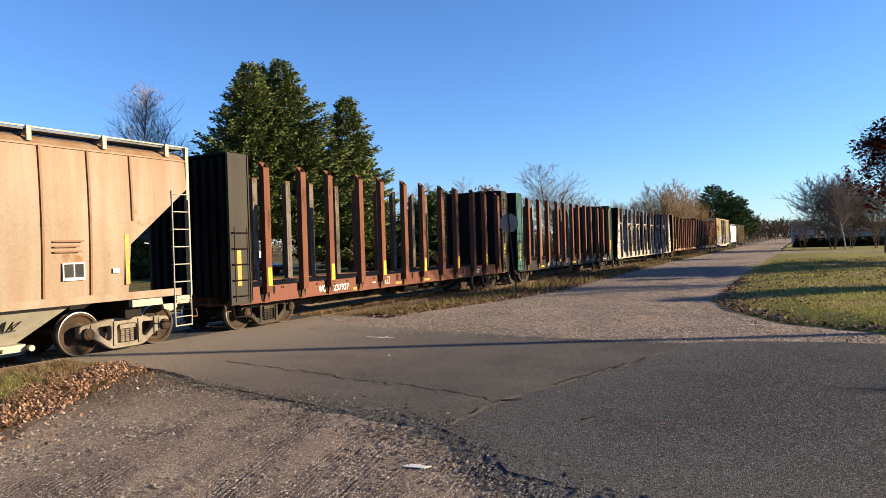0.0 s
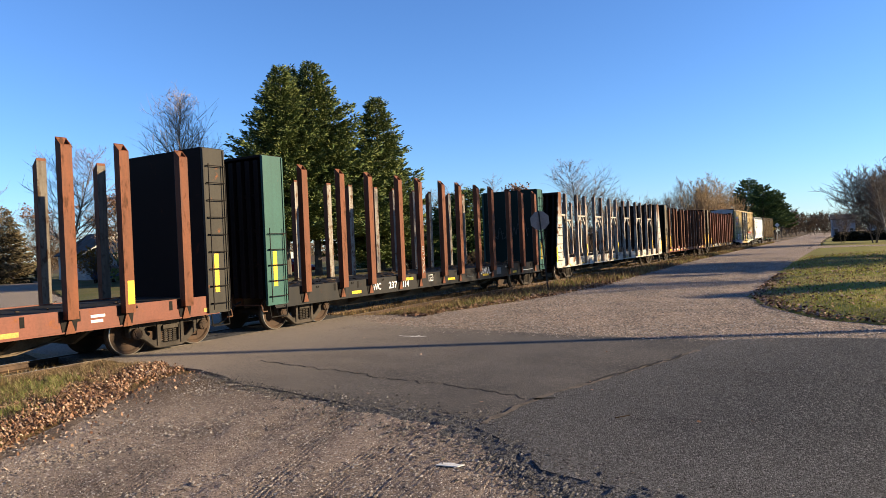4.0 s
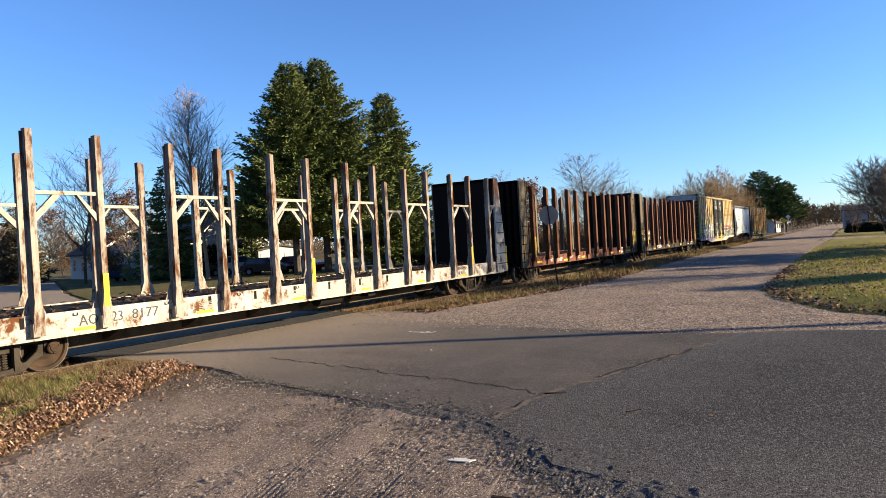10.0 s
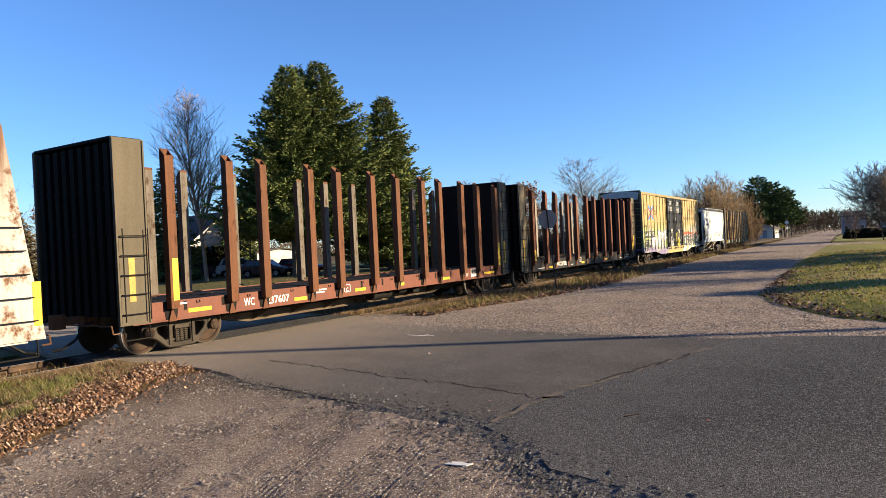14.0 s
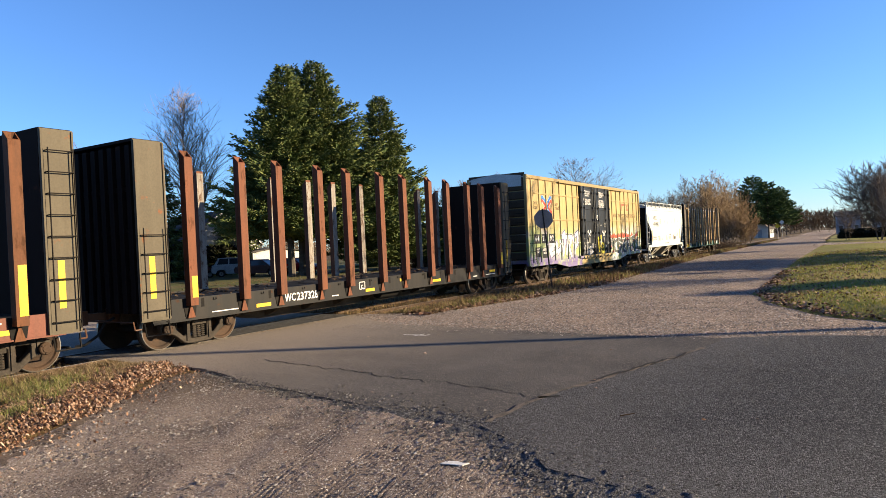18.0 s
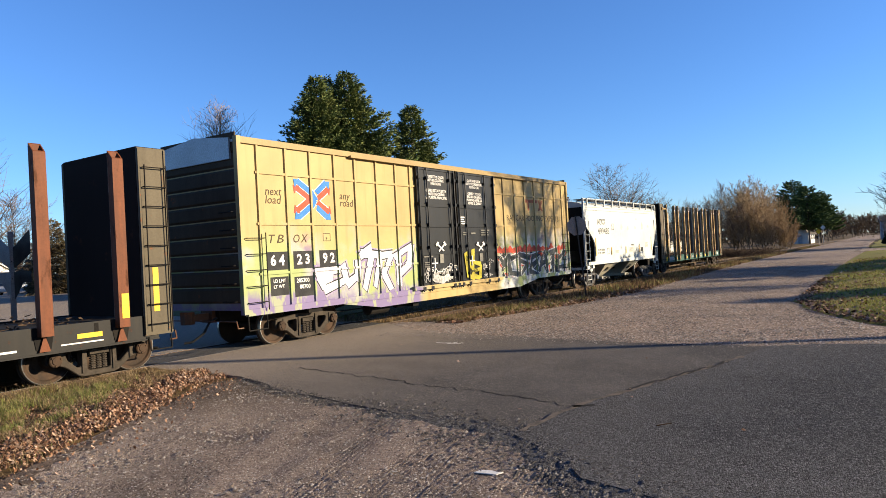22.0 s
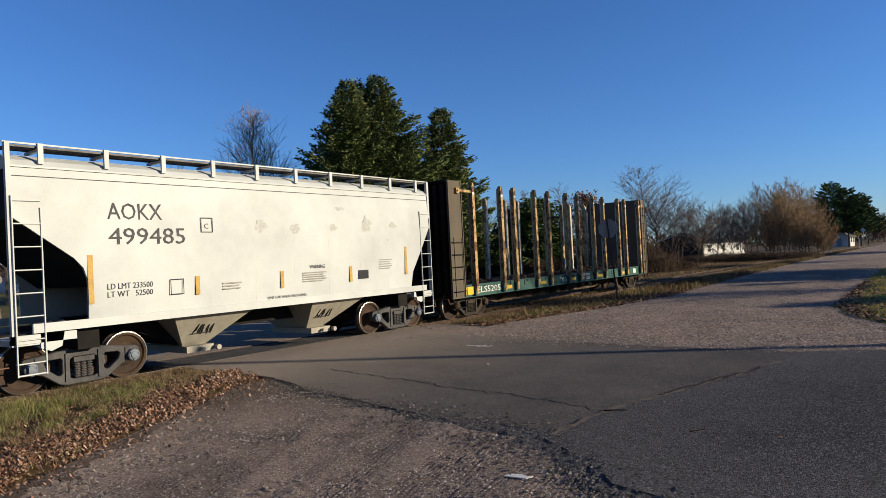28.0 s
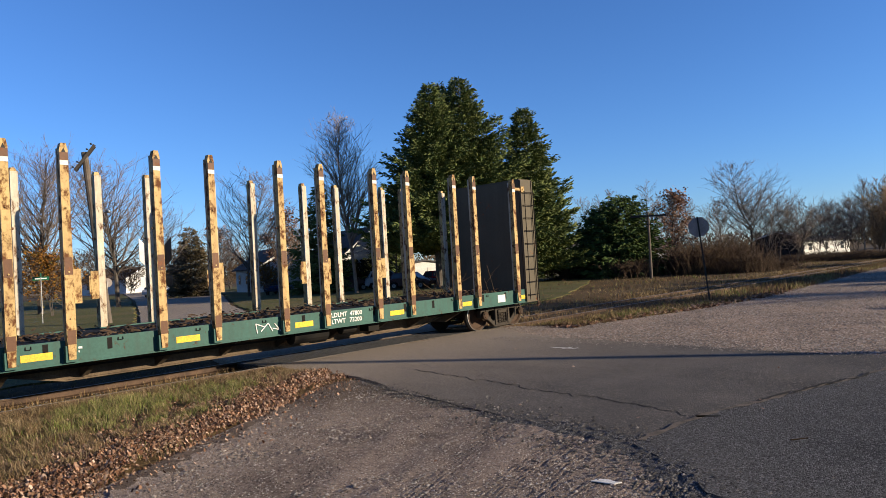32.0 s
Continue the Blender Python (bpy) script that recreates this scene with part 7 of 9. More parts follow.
def bare_tree(x, y, h, seed, wide=0.42, label="tall bare deciduous tree", twig=None, trunks=1, leaves=None, leaf_n=0, leaf_size=0.14, category="tree", name="bare_tree", bark=None, low=0.22, rise=0.9, n=46, fat=1.0, crook=0.05, fine=0.0095):
    """A leader with many rising limbs, each with side branches and fine twigs."""
    rnd = random.Random(seed)
    t = thing(name, label, category, m=pose(x, y, ground_z(x, y) - 0.05))
    g, tw = Geo(), Geo()
    tips = []
    for k in range(trunks):
        a = rnd.uniform(0, math.tau)
        lean = rnd.uniform(0.12, 0.4) if trunks > 1 else 0.02
        hh = h * (rnd.uniform(0.75, 1.0) if k else 0.96)
        p = Vector((math.cos(a), math.sin(a), 0)) * 0.25 * (trunks > 1)
        d = Vector((math.cos(a) * lean, math.sin(a) * lean, 1)).normalized()
        line = [p]
        for i in range(10):
            d = (d + Vector((rnd.gauss(0, crook), rnd.gauss(0, crook), 0.05))).normalized()
            line.append(line[-1] + d * hh / 10)
        r = 0.011 * h * fat / (1 + 0.25 * (trunks - 1))
        for i in range(10):
            g.tube(line[i], line[i + 1], r * (1 - i / 10.6), r * (1 - (i + 1) / 10.6), 6)
        m = max(6, n // trunks)
        for i in range(m):
            f = low + (0.97 - low) * (i + rnd.random()) / m
            j = min(9, int(f * 10))
            o = line[j].lerp(line[j + 1], f * 10 - j)
            a = rnd.uniform(0, math.tau)
            ln = h * wide * 1.3 * (1.08 - f) ** 0.7 * rnd.uniform(0.6, 1.15)
            bd = Vector((math.cos(a), math.sin(a), rise * rnd.uniform(0.5, 1.3))).normalized()
            rb = r * (1 - f) * 0.45 + 0.006
            q = o
            for s in range(4):
                bd = (bd + Vector((rnd.gauss(0, 0.14), rnd.gauss(0, 0.14), 0.10))).normalized()
                e = q + bd * ln / 4
                g.tube(q, e, rb * (1 - s / 5), rb * (1 - (s + 1) / 5), 4)
                for _ in range(3):
                    sd = (bd + Vector((rnd.gauss(0, 0.6), rnd.gauss(0, 0.6), rnd.gauss(0.15, 0.4)))).normalized()
                    sl = ln * rnd.uniform(0.22, 0.42)
                    o2 = q.lerp(e, rnd.random())
                    e2 = o2 + sd * sl
                    tw.tube(o2, e2, rb * 0.3 + fine * 0.7, fine * 0.8, 3)
                    tips.append(e2)
                    for _ in range(3):
                        td = (sd + Vector((rnd.gauss(0, 0.55), rnd.gauss(0, 0.55), rnd.gauss(0.15, 0.35)))).normalized()
                        o3 = o2.lerp(e2, rnd.uniform(0.3, 1))
                        e3 = o3 + td * sl * rnd.uniform(0.4, 0.7)
                        tw.tube(o3, e3, fine, fine * 0.55, 3)
                        tips.append(e3)
                q = e
    g.put("trunk", [bark or BARK], t)
    tagged(tw.put("fine_branching", [twig or TWIG], t), kind="stuff")
    if leaves:
        lg = Geo()
        clump = [rnd.choice(tips) for _ in range(max(8, leaf_n // 22))]
        for i in range(leaf_n):
            p = rnd.choice(clump)
            lg.leaf(p + Vector((rnd.gauss(0, 0.35), rnd.gauss(0, 0.35), rnd.gauss(0, 0.28))), leaf_size * rnd.uniform(0.7, 1.5), rnd, 0, 0.9)
        tagged(lg.put("foliage", [leaves], t), kind="stuff")
    return t


def spruce(x, y, h, R, seed, mat=None, label="tall dark green spruce", power=0.72, low=0.8, droop=0.28, dens=1.0, name="spruce_tree", tuft=0.5, fine=1.0, slim=0.17, perk=(-0.55, 0.12), rag=0.15):
    """Whorls of single drooping boughs, each carrying sprays of needles, with gaps between them."""
    rnd = random.Random(seed)
    t = thing(name, label, "tree", m=pose(x, y, ground_z(x, y) - 0.05))
    g = Geo()
    g.tube(Vector((0, 0, 0)), Vector((0, 0, h * 0.97)), 0.018 * h, 0.02, 8)
    c = Geo()
    z = low
    lop = [rnd.uniform(0.97 - rag, 0.97 + rag) for _ in range(9)]
    while z < h * 0.985:
        f = (z - low) / (h - low)
        n = max(4, int((5 + 5 * (1 - f)) * dens))
        turn = rnd.uniform(0, math.tau)
        for k in range(n):
            a = turn + (k + rnd.uniform(-0.3, 0.3)) * math.tau / n
            side = lop[int((a % math.tau) / math.tau * 9) % 9]
            rr = (R * (1 - f) ** power * side * rnd.uniform(0.62, 1.16)) + 0.25
            out = Vector((math.cos(a), math.sin(a), 0))
            across = Vector((-math.sin(a), math.cos(a), 0))
            lift = 0.25 * f - droop * (1 - f) * rnd.uniform(0.6, 1.3)
            zz = z + rnd.gauss(0, 0.12)
            path = lambda s: out * rr * s + across * 0.12 * rr * math.sin(s * 3 + k) + Vector((0, 0, zz + rr * (lift * s * (1.3 - 0.5 * s) + 0.16 * s ** 3)))
            g.tube(path(0.0), path(0.5), 0.02 + 0.008 * rr, 0.014 + 0.004 * rr, 4)
            g.tube(path(0.5), path(0.95), 0.014 + 0.004 * rr, 0.008, 3)
            m = max(3, int(rr * 4.2 * fine))
            for j in range(m):
                s = 0.22 + 0.78 * (j + rnd.random()) / m
                p = path(s)
                fan = (0.35 + 0.16 * rr) * (1.15 - s) + 0.12
                for q in range(5 if s < 0.9 else 3):
                    w = rnd.uniform(-1, 1)
                    d = (out * rnd.uniform(0.45, 1.0) + across * w * 0.9 + Vector((0, 0, rnd.uniform(*perk)))).normalized()
                    l = tuft * rnd.uniform(0.6, 1.3) * (0.6 + 0.4 * (1 - f))
                    c.spindle(p + across * w * fan * rnd.uniform(0.2, 1.0) + Vector((0, 0, rnd.gauss(-0.08, 0.09))), d, l, l * slim)
        z += rnd.uniform(0.30, 0.56) * (0.6 + 0.4 * (1 - f))
    for q in range(9):
        d = Vector((rnd.gauss(0, 0.3), rnd.gauss(0, 0.3), 1)).normalized()
        c.spindle(Vector((0, 0, h * (0.93 + 0.006 * q))), d, tuft * 0.8, tuft * 0.09)
    g.put("trunk", [BARK], t)
    tagged(c.put("crown", [mat or NEEDLES], t), kind="stuff")
    return t


def at(az, d):
    return EYE[0] - d * math.sin(radians(az)), d * math.cos(radians(az))


# the row behind the track
spruce(*at(43.9, 57), 17.5, 6.6, 1, power=0.92, low=3.7, droop=0.06, dens=1.5, tuft=0.44, fine=2.0, slim=0.18, perk=(-0.3, 0.8), rag=0.18)
spruce(*at(43.0, 60), 18.3, 4.2, 13, power=0.95, low=4.0, droop=0.1, dens=1.3, tuft=0.4, fine=1.6, slim=0.2, perk=(-0.3, 0.7), rag=0.1, label="tall dark green spruce between two others")
spruce(*at(41.4, 59), 18.4, 7.5, 2, power=0.92, low=3.6, droop=0.06, dens=1.5, tuft=0.44, fine=1.9, slim=0.18, perk=(-0.3, 0.8), rag=0.18)
spruce(*at(36.1, 62), 16.1, 5.7, 3, power=0.8, low=1.6, droop=0.1, dens=1.4, tuft=0.44, fine=1.9, slim=0.18, perk=(-0.3, 0.7), rag=0.22, label="dark blue-green spruce, shorter than its neighbours")
spruce(*at(53.6, 66), 10.4, 3.4, 4, label="small dark spruce by the street")
spruce(*at(63.9, 85), 8.3, 2.9, 5, RUSTNEEDLE, label="broad rusty-brown conifer by the street", power=0.7, dens=1.3, fine=1.3)
spruce(*at(28.7, 64), 7.4, 4.0, 6, CEDAR, "bushy bright green cedar", 0.5, 0.3, 0.12, 1.9, "cedar_tree", 0.55)
spruce(*at(30.2, 66), 6.8, 3.4, 7, CEDAR, "bushy green cedar by the track", 0.5, 0.3, 0.12, 1.9, "cedar_tree", 0.55)
spruce(*at(6.6, 185), 15.2, 6.0, 8, PINE, "dark green pine by the road", 0.5, 3.5, -0.12, 0.75, "pine_tree", 0.85, fine=0.8, slim=0.2, perk=(-0.15, 0.6), rag=0.38)
spruce(*at(5.6, 180), 13.2, 5.5, 9, PINE, "dark green pine by the road", 0.5, 3.5, -0.12, 0.75, "pine_tree", 0.85, fine=0.8, slim=0.2, perk=(-0.15, 0.6), rag=0.38)
spruce(*at(4.85, 190), 12.4, 4.4, 10, PINE, "dark green pine by the road", 0.5, 3.5, -0.12, 0.75, "pine_tree", 0.85, fine=0.8, slim=0.2, perk=(-0.15, 0.6), rag=0.38)
spruce(*at(4.4, 225), 9.5, 3.6, 11, PINE, "dark green pine by the road", 0.5, 3.5, -0.12, 0.75, "pine_tree", 0.85, fine=0.8, slim=0.2, perk=(-0.15, 0.6), rag=0.38)
spruce(*at(48.4, 73.5), 6.6, 2.7, 14, label="dark young spruce beside the white house", low=0.4, power=0.6, dens=1.4, fine=1.3)
spruce(*at(36.3, 75), 7.0, 3.2, 12, label="dark young spruce beside the yard", low=0.5)
bare_tree(*at(50.9, 60), 15.8, 21, 0.34, "tall bare tree with fine upright branches", rise=2.0, n=84, low=0.24, fine=0.0085, twig=PALETWIG, bark=PALETWIG)
bare_tree(*at(59.6, 70), 12.8, 22, 0.42, "spreading bare tree behind the street", rise=0.8)
bare_tree(*at(74.3, 62), 12.4, 23, 0.5, "wide bare tree by the street", rise=1.1, n=64, fine=0.0085, fat=1.8)
bare_tree(*at(69.2, 66), 12.4, 24, 0.5, "wide bare tree by the street", rise=1.1, n=64, fine=0.0085, fat=1.6)
bare_tree(*at(66.5, 78), 10.0, 25, 0.45, "bare tree far down the street")
bare_tree(*at(78.0, 60), 11.5, 27, 0.5, "wide bare tree by the street")
bare_tree(*at(56.6, 76), 8.6, 26, 0.5, "round tree with thin red-brown leaves", leaves=RUSTLEAF, leaf_n=2200, leaf_size=0.2)
bare_tree(*at(62.0, 90), 8.0, 28, 0.5, "round tree with thin red-brown leaves", leaves=RUSTLEAF, leaf_n=1200, leaf_size=0.2)
bare_tree(*at(54.7, 84), 7.6, 280, 0.5, "grey bare tree behind the house", n=30)
bare_tree(*at(47.6, 66), 8.5, 281, 0.4, "bare tree against the spruces", n=30)
for i, (az, d, h) in enumerate(((80, 118, 8.5), (77.5, 112, 7.0), (75.6, 120, 8.0), (72.2, 124, 7.0), (70.6, 118, 8.4), (68.2, 128, 6.4), (65.4, 122, 7.6), (61.0, 116, 7.4), (59.4, 104, 6.6), (55.6, 100, 7.4), (53.2, 104, 6.8), (49.4, 98, 7.2))):
    bare_tree(*at(az, d), h, 210 + i, 0.5, "dense brown tree down the street", twig=BRUSHTWIG, trunks=3, n=48, fine=0.022, low=0.06)
bare_tree(*at(73.4, 56), 4.4, 29, 0.6, "small tree with orange autumn leaves", leaves=GOLDLEAF, leaf_n=3200, leaf_size=0.16, trunks=3)
bare_tree(*at(58.0, 68), 3.0, 30, 0.6, "yellow-leaved shrub by the street", leaves=GOLDLEAF, leaf_n=1500, leaf_size=0.15, trunks=4, name="shrub", category="shrub")
bare_tree(*at(24.9, 66), 7.6, 31, 0.36, "young oak with rust-orange leaves", leaves=RUSTLEAF, leaf_n=2200, leaf_size=0.2, name="oak_tree", low=0.1)
bare_tree(*at(19.3, 75), 11.2, 32, 0.45, "bare tree with crooked limbs", rise=0.7, crook=0.16)
bare_tree(*at(17.4, 74), 7.8, 33, 0.55, "low spreading bare tree", trunks=4, rise=0.8, n=60)
bare_tree(*at(16.2, 76), 6.2, 330, 0.55, "low spreading bare tree", trunks=4, rise=0.7, n=50)
bare_tree(*at(21.0, 80), 7.4, 34, 0.45, "thin bare tree beside the track")
for i, (az, d, h) in enumerate(((31.5, 95, 10.5), (29.0, 98, 11.5), (26.8, 96, 11.5), (24.6, 100, 9.5), (22.9, 92, 8.6), (33.8, 98, 10.0), (30.2, 102, 10.8), (25.8, 104, 10.2))):
    bare_tree(*at(az, d), h, 40 + i, 0.34, "thin bare tree in the thicket behind", rise=1.3, n=24)
bare_tree(*at(11.64, 112), 11.0, 50, 0.32, "white-barked birch without leaves", bark=BIRCH, name="birch_tree", rise=1.3)
bare_tree(*at(13.2, 125), 9.0, 51, 0.45, "bare scrub tree by the track")
bare_tree(*at(12.4, 126), 9.6, 52, 0.45, "bare scrub tree by the track")
for i, (az, d, h) in enumerate(((10.4, 108, 10.0), (9.3, 110, 10.6), (8.3, 114, 9.8), (9.9, 100, 8.6), (8.9, 104, 8.6), (7.8, 112, 7.4), (11.0, 112, 7.2), (7.1, 116, 4.6), (10.7, 104, 6.4), (8.5, 100, 6.0), (7.4, 106, 4.8))):
    bare_tree(*at(az, d), h, 60 + i, 0.42, "dense tan twiggy willow", twig=TANTWIG, trunks=4, rise=1.7, name="willow", fat=0.8, n=64, low=0.08, fine=0.017)
for i, (az, d, h) in enumerate(((14.7, 108, 7.6), (13.8, 104, 6.2), (13.1, 102, 7.0), (15.6, 106, 6.4), (12.3, 106, 6.6))):
    bare_tree(*at(az, d), h, 160 + i, 0.5, "dark bare tree before the mobile home", trunks=3, n=36, fine=0.012, low=0.12)
# beyond the lawn, where the sun stands
bare_tree(*at(-4.8, 78), 13.2, 71, 0.38, "oak with dark red autumn leaves", leaves=REDLEAF, leaf_n=5200, leaf_size=0.3, name="oak_tree", fat=1.3, low=0.26)
bare_tree(*at(-1.5, 104), 10.0, 72, 0.5, "round grey bare tree", trunks=5, n=150, rise=0.9, fine=0.021, low=0.12)
bare_tree(*at(-2.6, 110), 9.0, 720, 0.5, "round grey bare tree", trunks=4, n=80, rise=0.9, fine=0.018, low=0.12)
bare_tree(*at(-4.2, 108), 8.0, 721, 0.5, "round grey bare tree", trunks=4, n=80, rise=0.9, fine=0.018, low=0.12)
bare_tree(*at(-2.3, 100), 9.6, 73, 0.34, "white-barked birch without leaves", bark=BIRCH, name="birch_tree", rise=1.2)
bare_tree(*at(0.5, 112), 4.6, 74, 0.5, "bare scrub tree by the road", trunks=3)
for i, (az, d, h) in enumerate(((4.2, 260, 9.5), (3.4, 290, 10.0), (2.8, 300, 9.0), (2.2, 310, 9.6), (1.6, 300, 8.4), (1.0, 280, 8.0), (3.8, 270, 7.0), (2.5, 285, 6.5))):
    bare_tree(*at(az, d), h, 180 + i, 0.5, "brown roadside tree far down the road", twig=BRUSHTWIG, trunks=3, n=40, fine=0.035, low=0.1)
bare_tree(51.0, 29.5, 11.2, 78, 0.17, "slender tree with dark red leaves by the road", leaves=REDLEAF, leaf_n=1500, leaf_size=0.3, name="oak_tree", n=40, low=0.45)
bare_tree(46.0, 40.5, 11.0, 79, 0.26, "oak with dark red autumn leaves", leaves=REDLEAF, leaf_n=4200, leaf_size=0.32, name="oak_tree", n=50, low=0.35)
bare_tree(25.5, 39.5, 13.0, 75, 0.5, "broad oak that has shed most leaves", leaves=REDLEAF, leaf_n=200, leaf_size=0.2, name="oak_tree", fat=1.0, low=0.3, n=110, fine=0.011)
bare_tree(33.0, 60.0, 11.0, 76, 0.5, "oak with dark red autumn leaves", leaves=REDLEAF, leaf_n=5000, leaf_size=0.34, name="oak_tree", fat=1.3)
bare_tree(25.0, 49.5, 8.0, 77, 0.55, "low oak with dark red leaves", leaves=REDLEAF, leaf_n=6000, leaf_size=0.3, trunks=3, name="oak_tree", low=0.15)



def shrubs():
    """Brown brush along the far side of the track and the hedge by the houses."""
    rnd = random.Random(5)
    spots = [(az, rnd.uniform(60, 66)) for az in np.arange(33.5, 17.0, -0.9)] + [(az, rnd.uniform(84, 92)) for az in np.arange(17.0, 8.5, -0.9)]
    for i, (az, d) in enumerate(spots):
        x, y = at(az, d)
        t = thing("brush", "low tangled brown brush beside the track", "shrub", "brush along the track", pose(x, y, ground_z(x, y)))
        g = Geo()
        h = rnd.uniform(1.3, 2.4) * (1.3 if 18.6 < az < 24.5 else 0.45 if az <= 18.6 else 0.8)
        for k in range(230):
            a = rnd.uniform(0, math.tau)
            p = Vector((rnd.gauss(0, 0.8), rnd.gauss(0, 0.8), 0))
            dd = Vector((math.cos(a) * 0.5, math.sin(a) * 0.5, 1)).normalized()
            q = p + dd * h * rnd.uniform(0.3, 0.6)
            e = q + (dd + Vector((rnd.gauss(0, 0.5), rnd.gauss(0, 0.5), 0.1))).normalized() * h * 0.5
            g.tube(p, q, 0.02, 0.014, 3)
            g.tube(q, e, 0.014, 0.008, 3)
            for j in range(3):
                f = q.lerp(e, rnd.random())
                g.tube(f, f + Vector((rnd.gauss(0, 0.3), rnd.gauss(0, 0.3), rnd.uniform(0, 0.4))), 0.011, 0.006, 3)
        tagged(g.put("stem_mass", [BRUSHTWIG], t), kind="stuff")
    for i in range(18):
        x, y = at(0.25 - i * 0.45, 126 + (i % 3)) if i < 12 else at(53.4 - (i - 12) * 0.95, 72 + (i % 2))
        t = thing("hedge_bush", "dark dense hedge bush beside the house", "shrub", "hedge by the house", pose(x, y, ground_z(x, y)))
        g = Geo()
        for k in range(420):
            a, z = rnd.uniform(0, math.tau), rnd.uniform(0.05, 1.0)
            r = 1.7 * math.sqrt(max(0.05, 1 - (z - 0.2) ** 2)) * rnd.uniform(0.7, 1.1)
            d = Vector((math.cos(a), math.sin(a), rnd.uniform(0, 0.9))).normalized()
            g.spindle(Vector((math.cos(a) * r * (1 if i < 12 else 0.62), math.sin(a) * r * (1 if i < 12 else 0.62), z * (1.5 if i < 12 else 3.1))) - d * 0.2, d, 0.5, 0.13)
        g.put("foliage", [HEDGE], t)


HEDGE = island("hedge_leaves", [(0.010, 0.012, 0.006), (0.018, 0.02, 0.009), (0.024, 0.02, 0.01)])
shrubs()


def far_woods():
    """Woodland along the horizon on all sides."""
    rnd = random.Random(8)
    g = Geo()
    for i in range(1500):
        a = rnd.uniform(-30, 100) if i < 1250 else rnd.uniform(100, 330)
        d = rnd.uniform(260, 420)
        if -4 < a < 4:
            d = rnd.uniform(420, 520)
        x, y = at(a, d)
        h = rnd.uniform(5, 10) * d / 330
        p = Vector((x, y, -0.3))
        for k in range(18):
            q = p + Vector((rnd.gauss(0, 1.7), rnd.gauss(0, 1.7), h * rnd.uniform(0.05, 0.82)))
            g.spindle(q, Vector((rnd.gauss(0, 0.5), rnd.gauss(0, 0.5), 1)).normalized(), h * rnd.uniform(0.12, 0.24), h * 0.045)
    tagged(g.put("far_woods", [FARWOOD]), "brown and green woodland along the horizon", "woods", kind="stuff")


FARWOOD = island("far_woodland", [(0.0484, 0.0352, 0.0264), (0.0661, 0.0462, 0.033), (0.0308, 0.033, 0.0198), (0.0749, 0.055, 0.0396)])
far_woods()


# ---- houses, cars, poles ----
SIDING = surface("white_siding", (0.578, 0.569, 0.545), (0.497, 0.489, 0.465), 0.7, 20, 0.7, rel=0.05)
SHINGLE = surface("roof_shingle", (0.0629, 0.0566, 0.0535), (0.0944, 0.0849, 0.0786), 1.2, 20, 0.9)
GREYWALL = surface("grey_siding", (0.306, 0.323, 0.348), (0.255, 0.272, 0.297), 0.7, 20, 0.8, rel=0.05)
DARKWOOD = surface("dark_shed_wood", (0.0377, 0.0314, 0.0283), (0.0566, 0.0472, 0.0377), 1.5, 20, 0.9)
PANE, _nt, _b = nodes_of("window_glass", 0.08, gloss=0.5)
_b.inputs["Base Color"].default_value = (0.03, 0.035, 0.04, 1)
POLEWOOD = surface("pole_wood", (0.0944, 0.0755, 0.0598), (0.132, 0.107, 0.0849), 2, 30, 0.95)
GALVPOLE = surface("galvanised_pole", (0.264, 0.264, 0.258), (0.214, 0.214, 0.207), 2, 30, 0.5, 0.5)


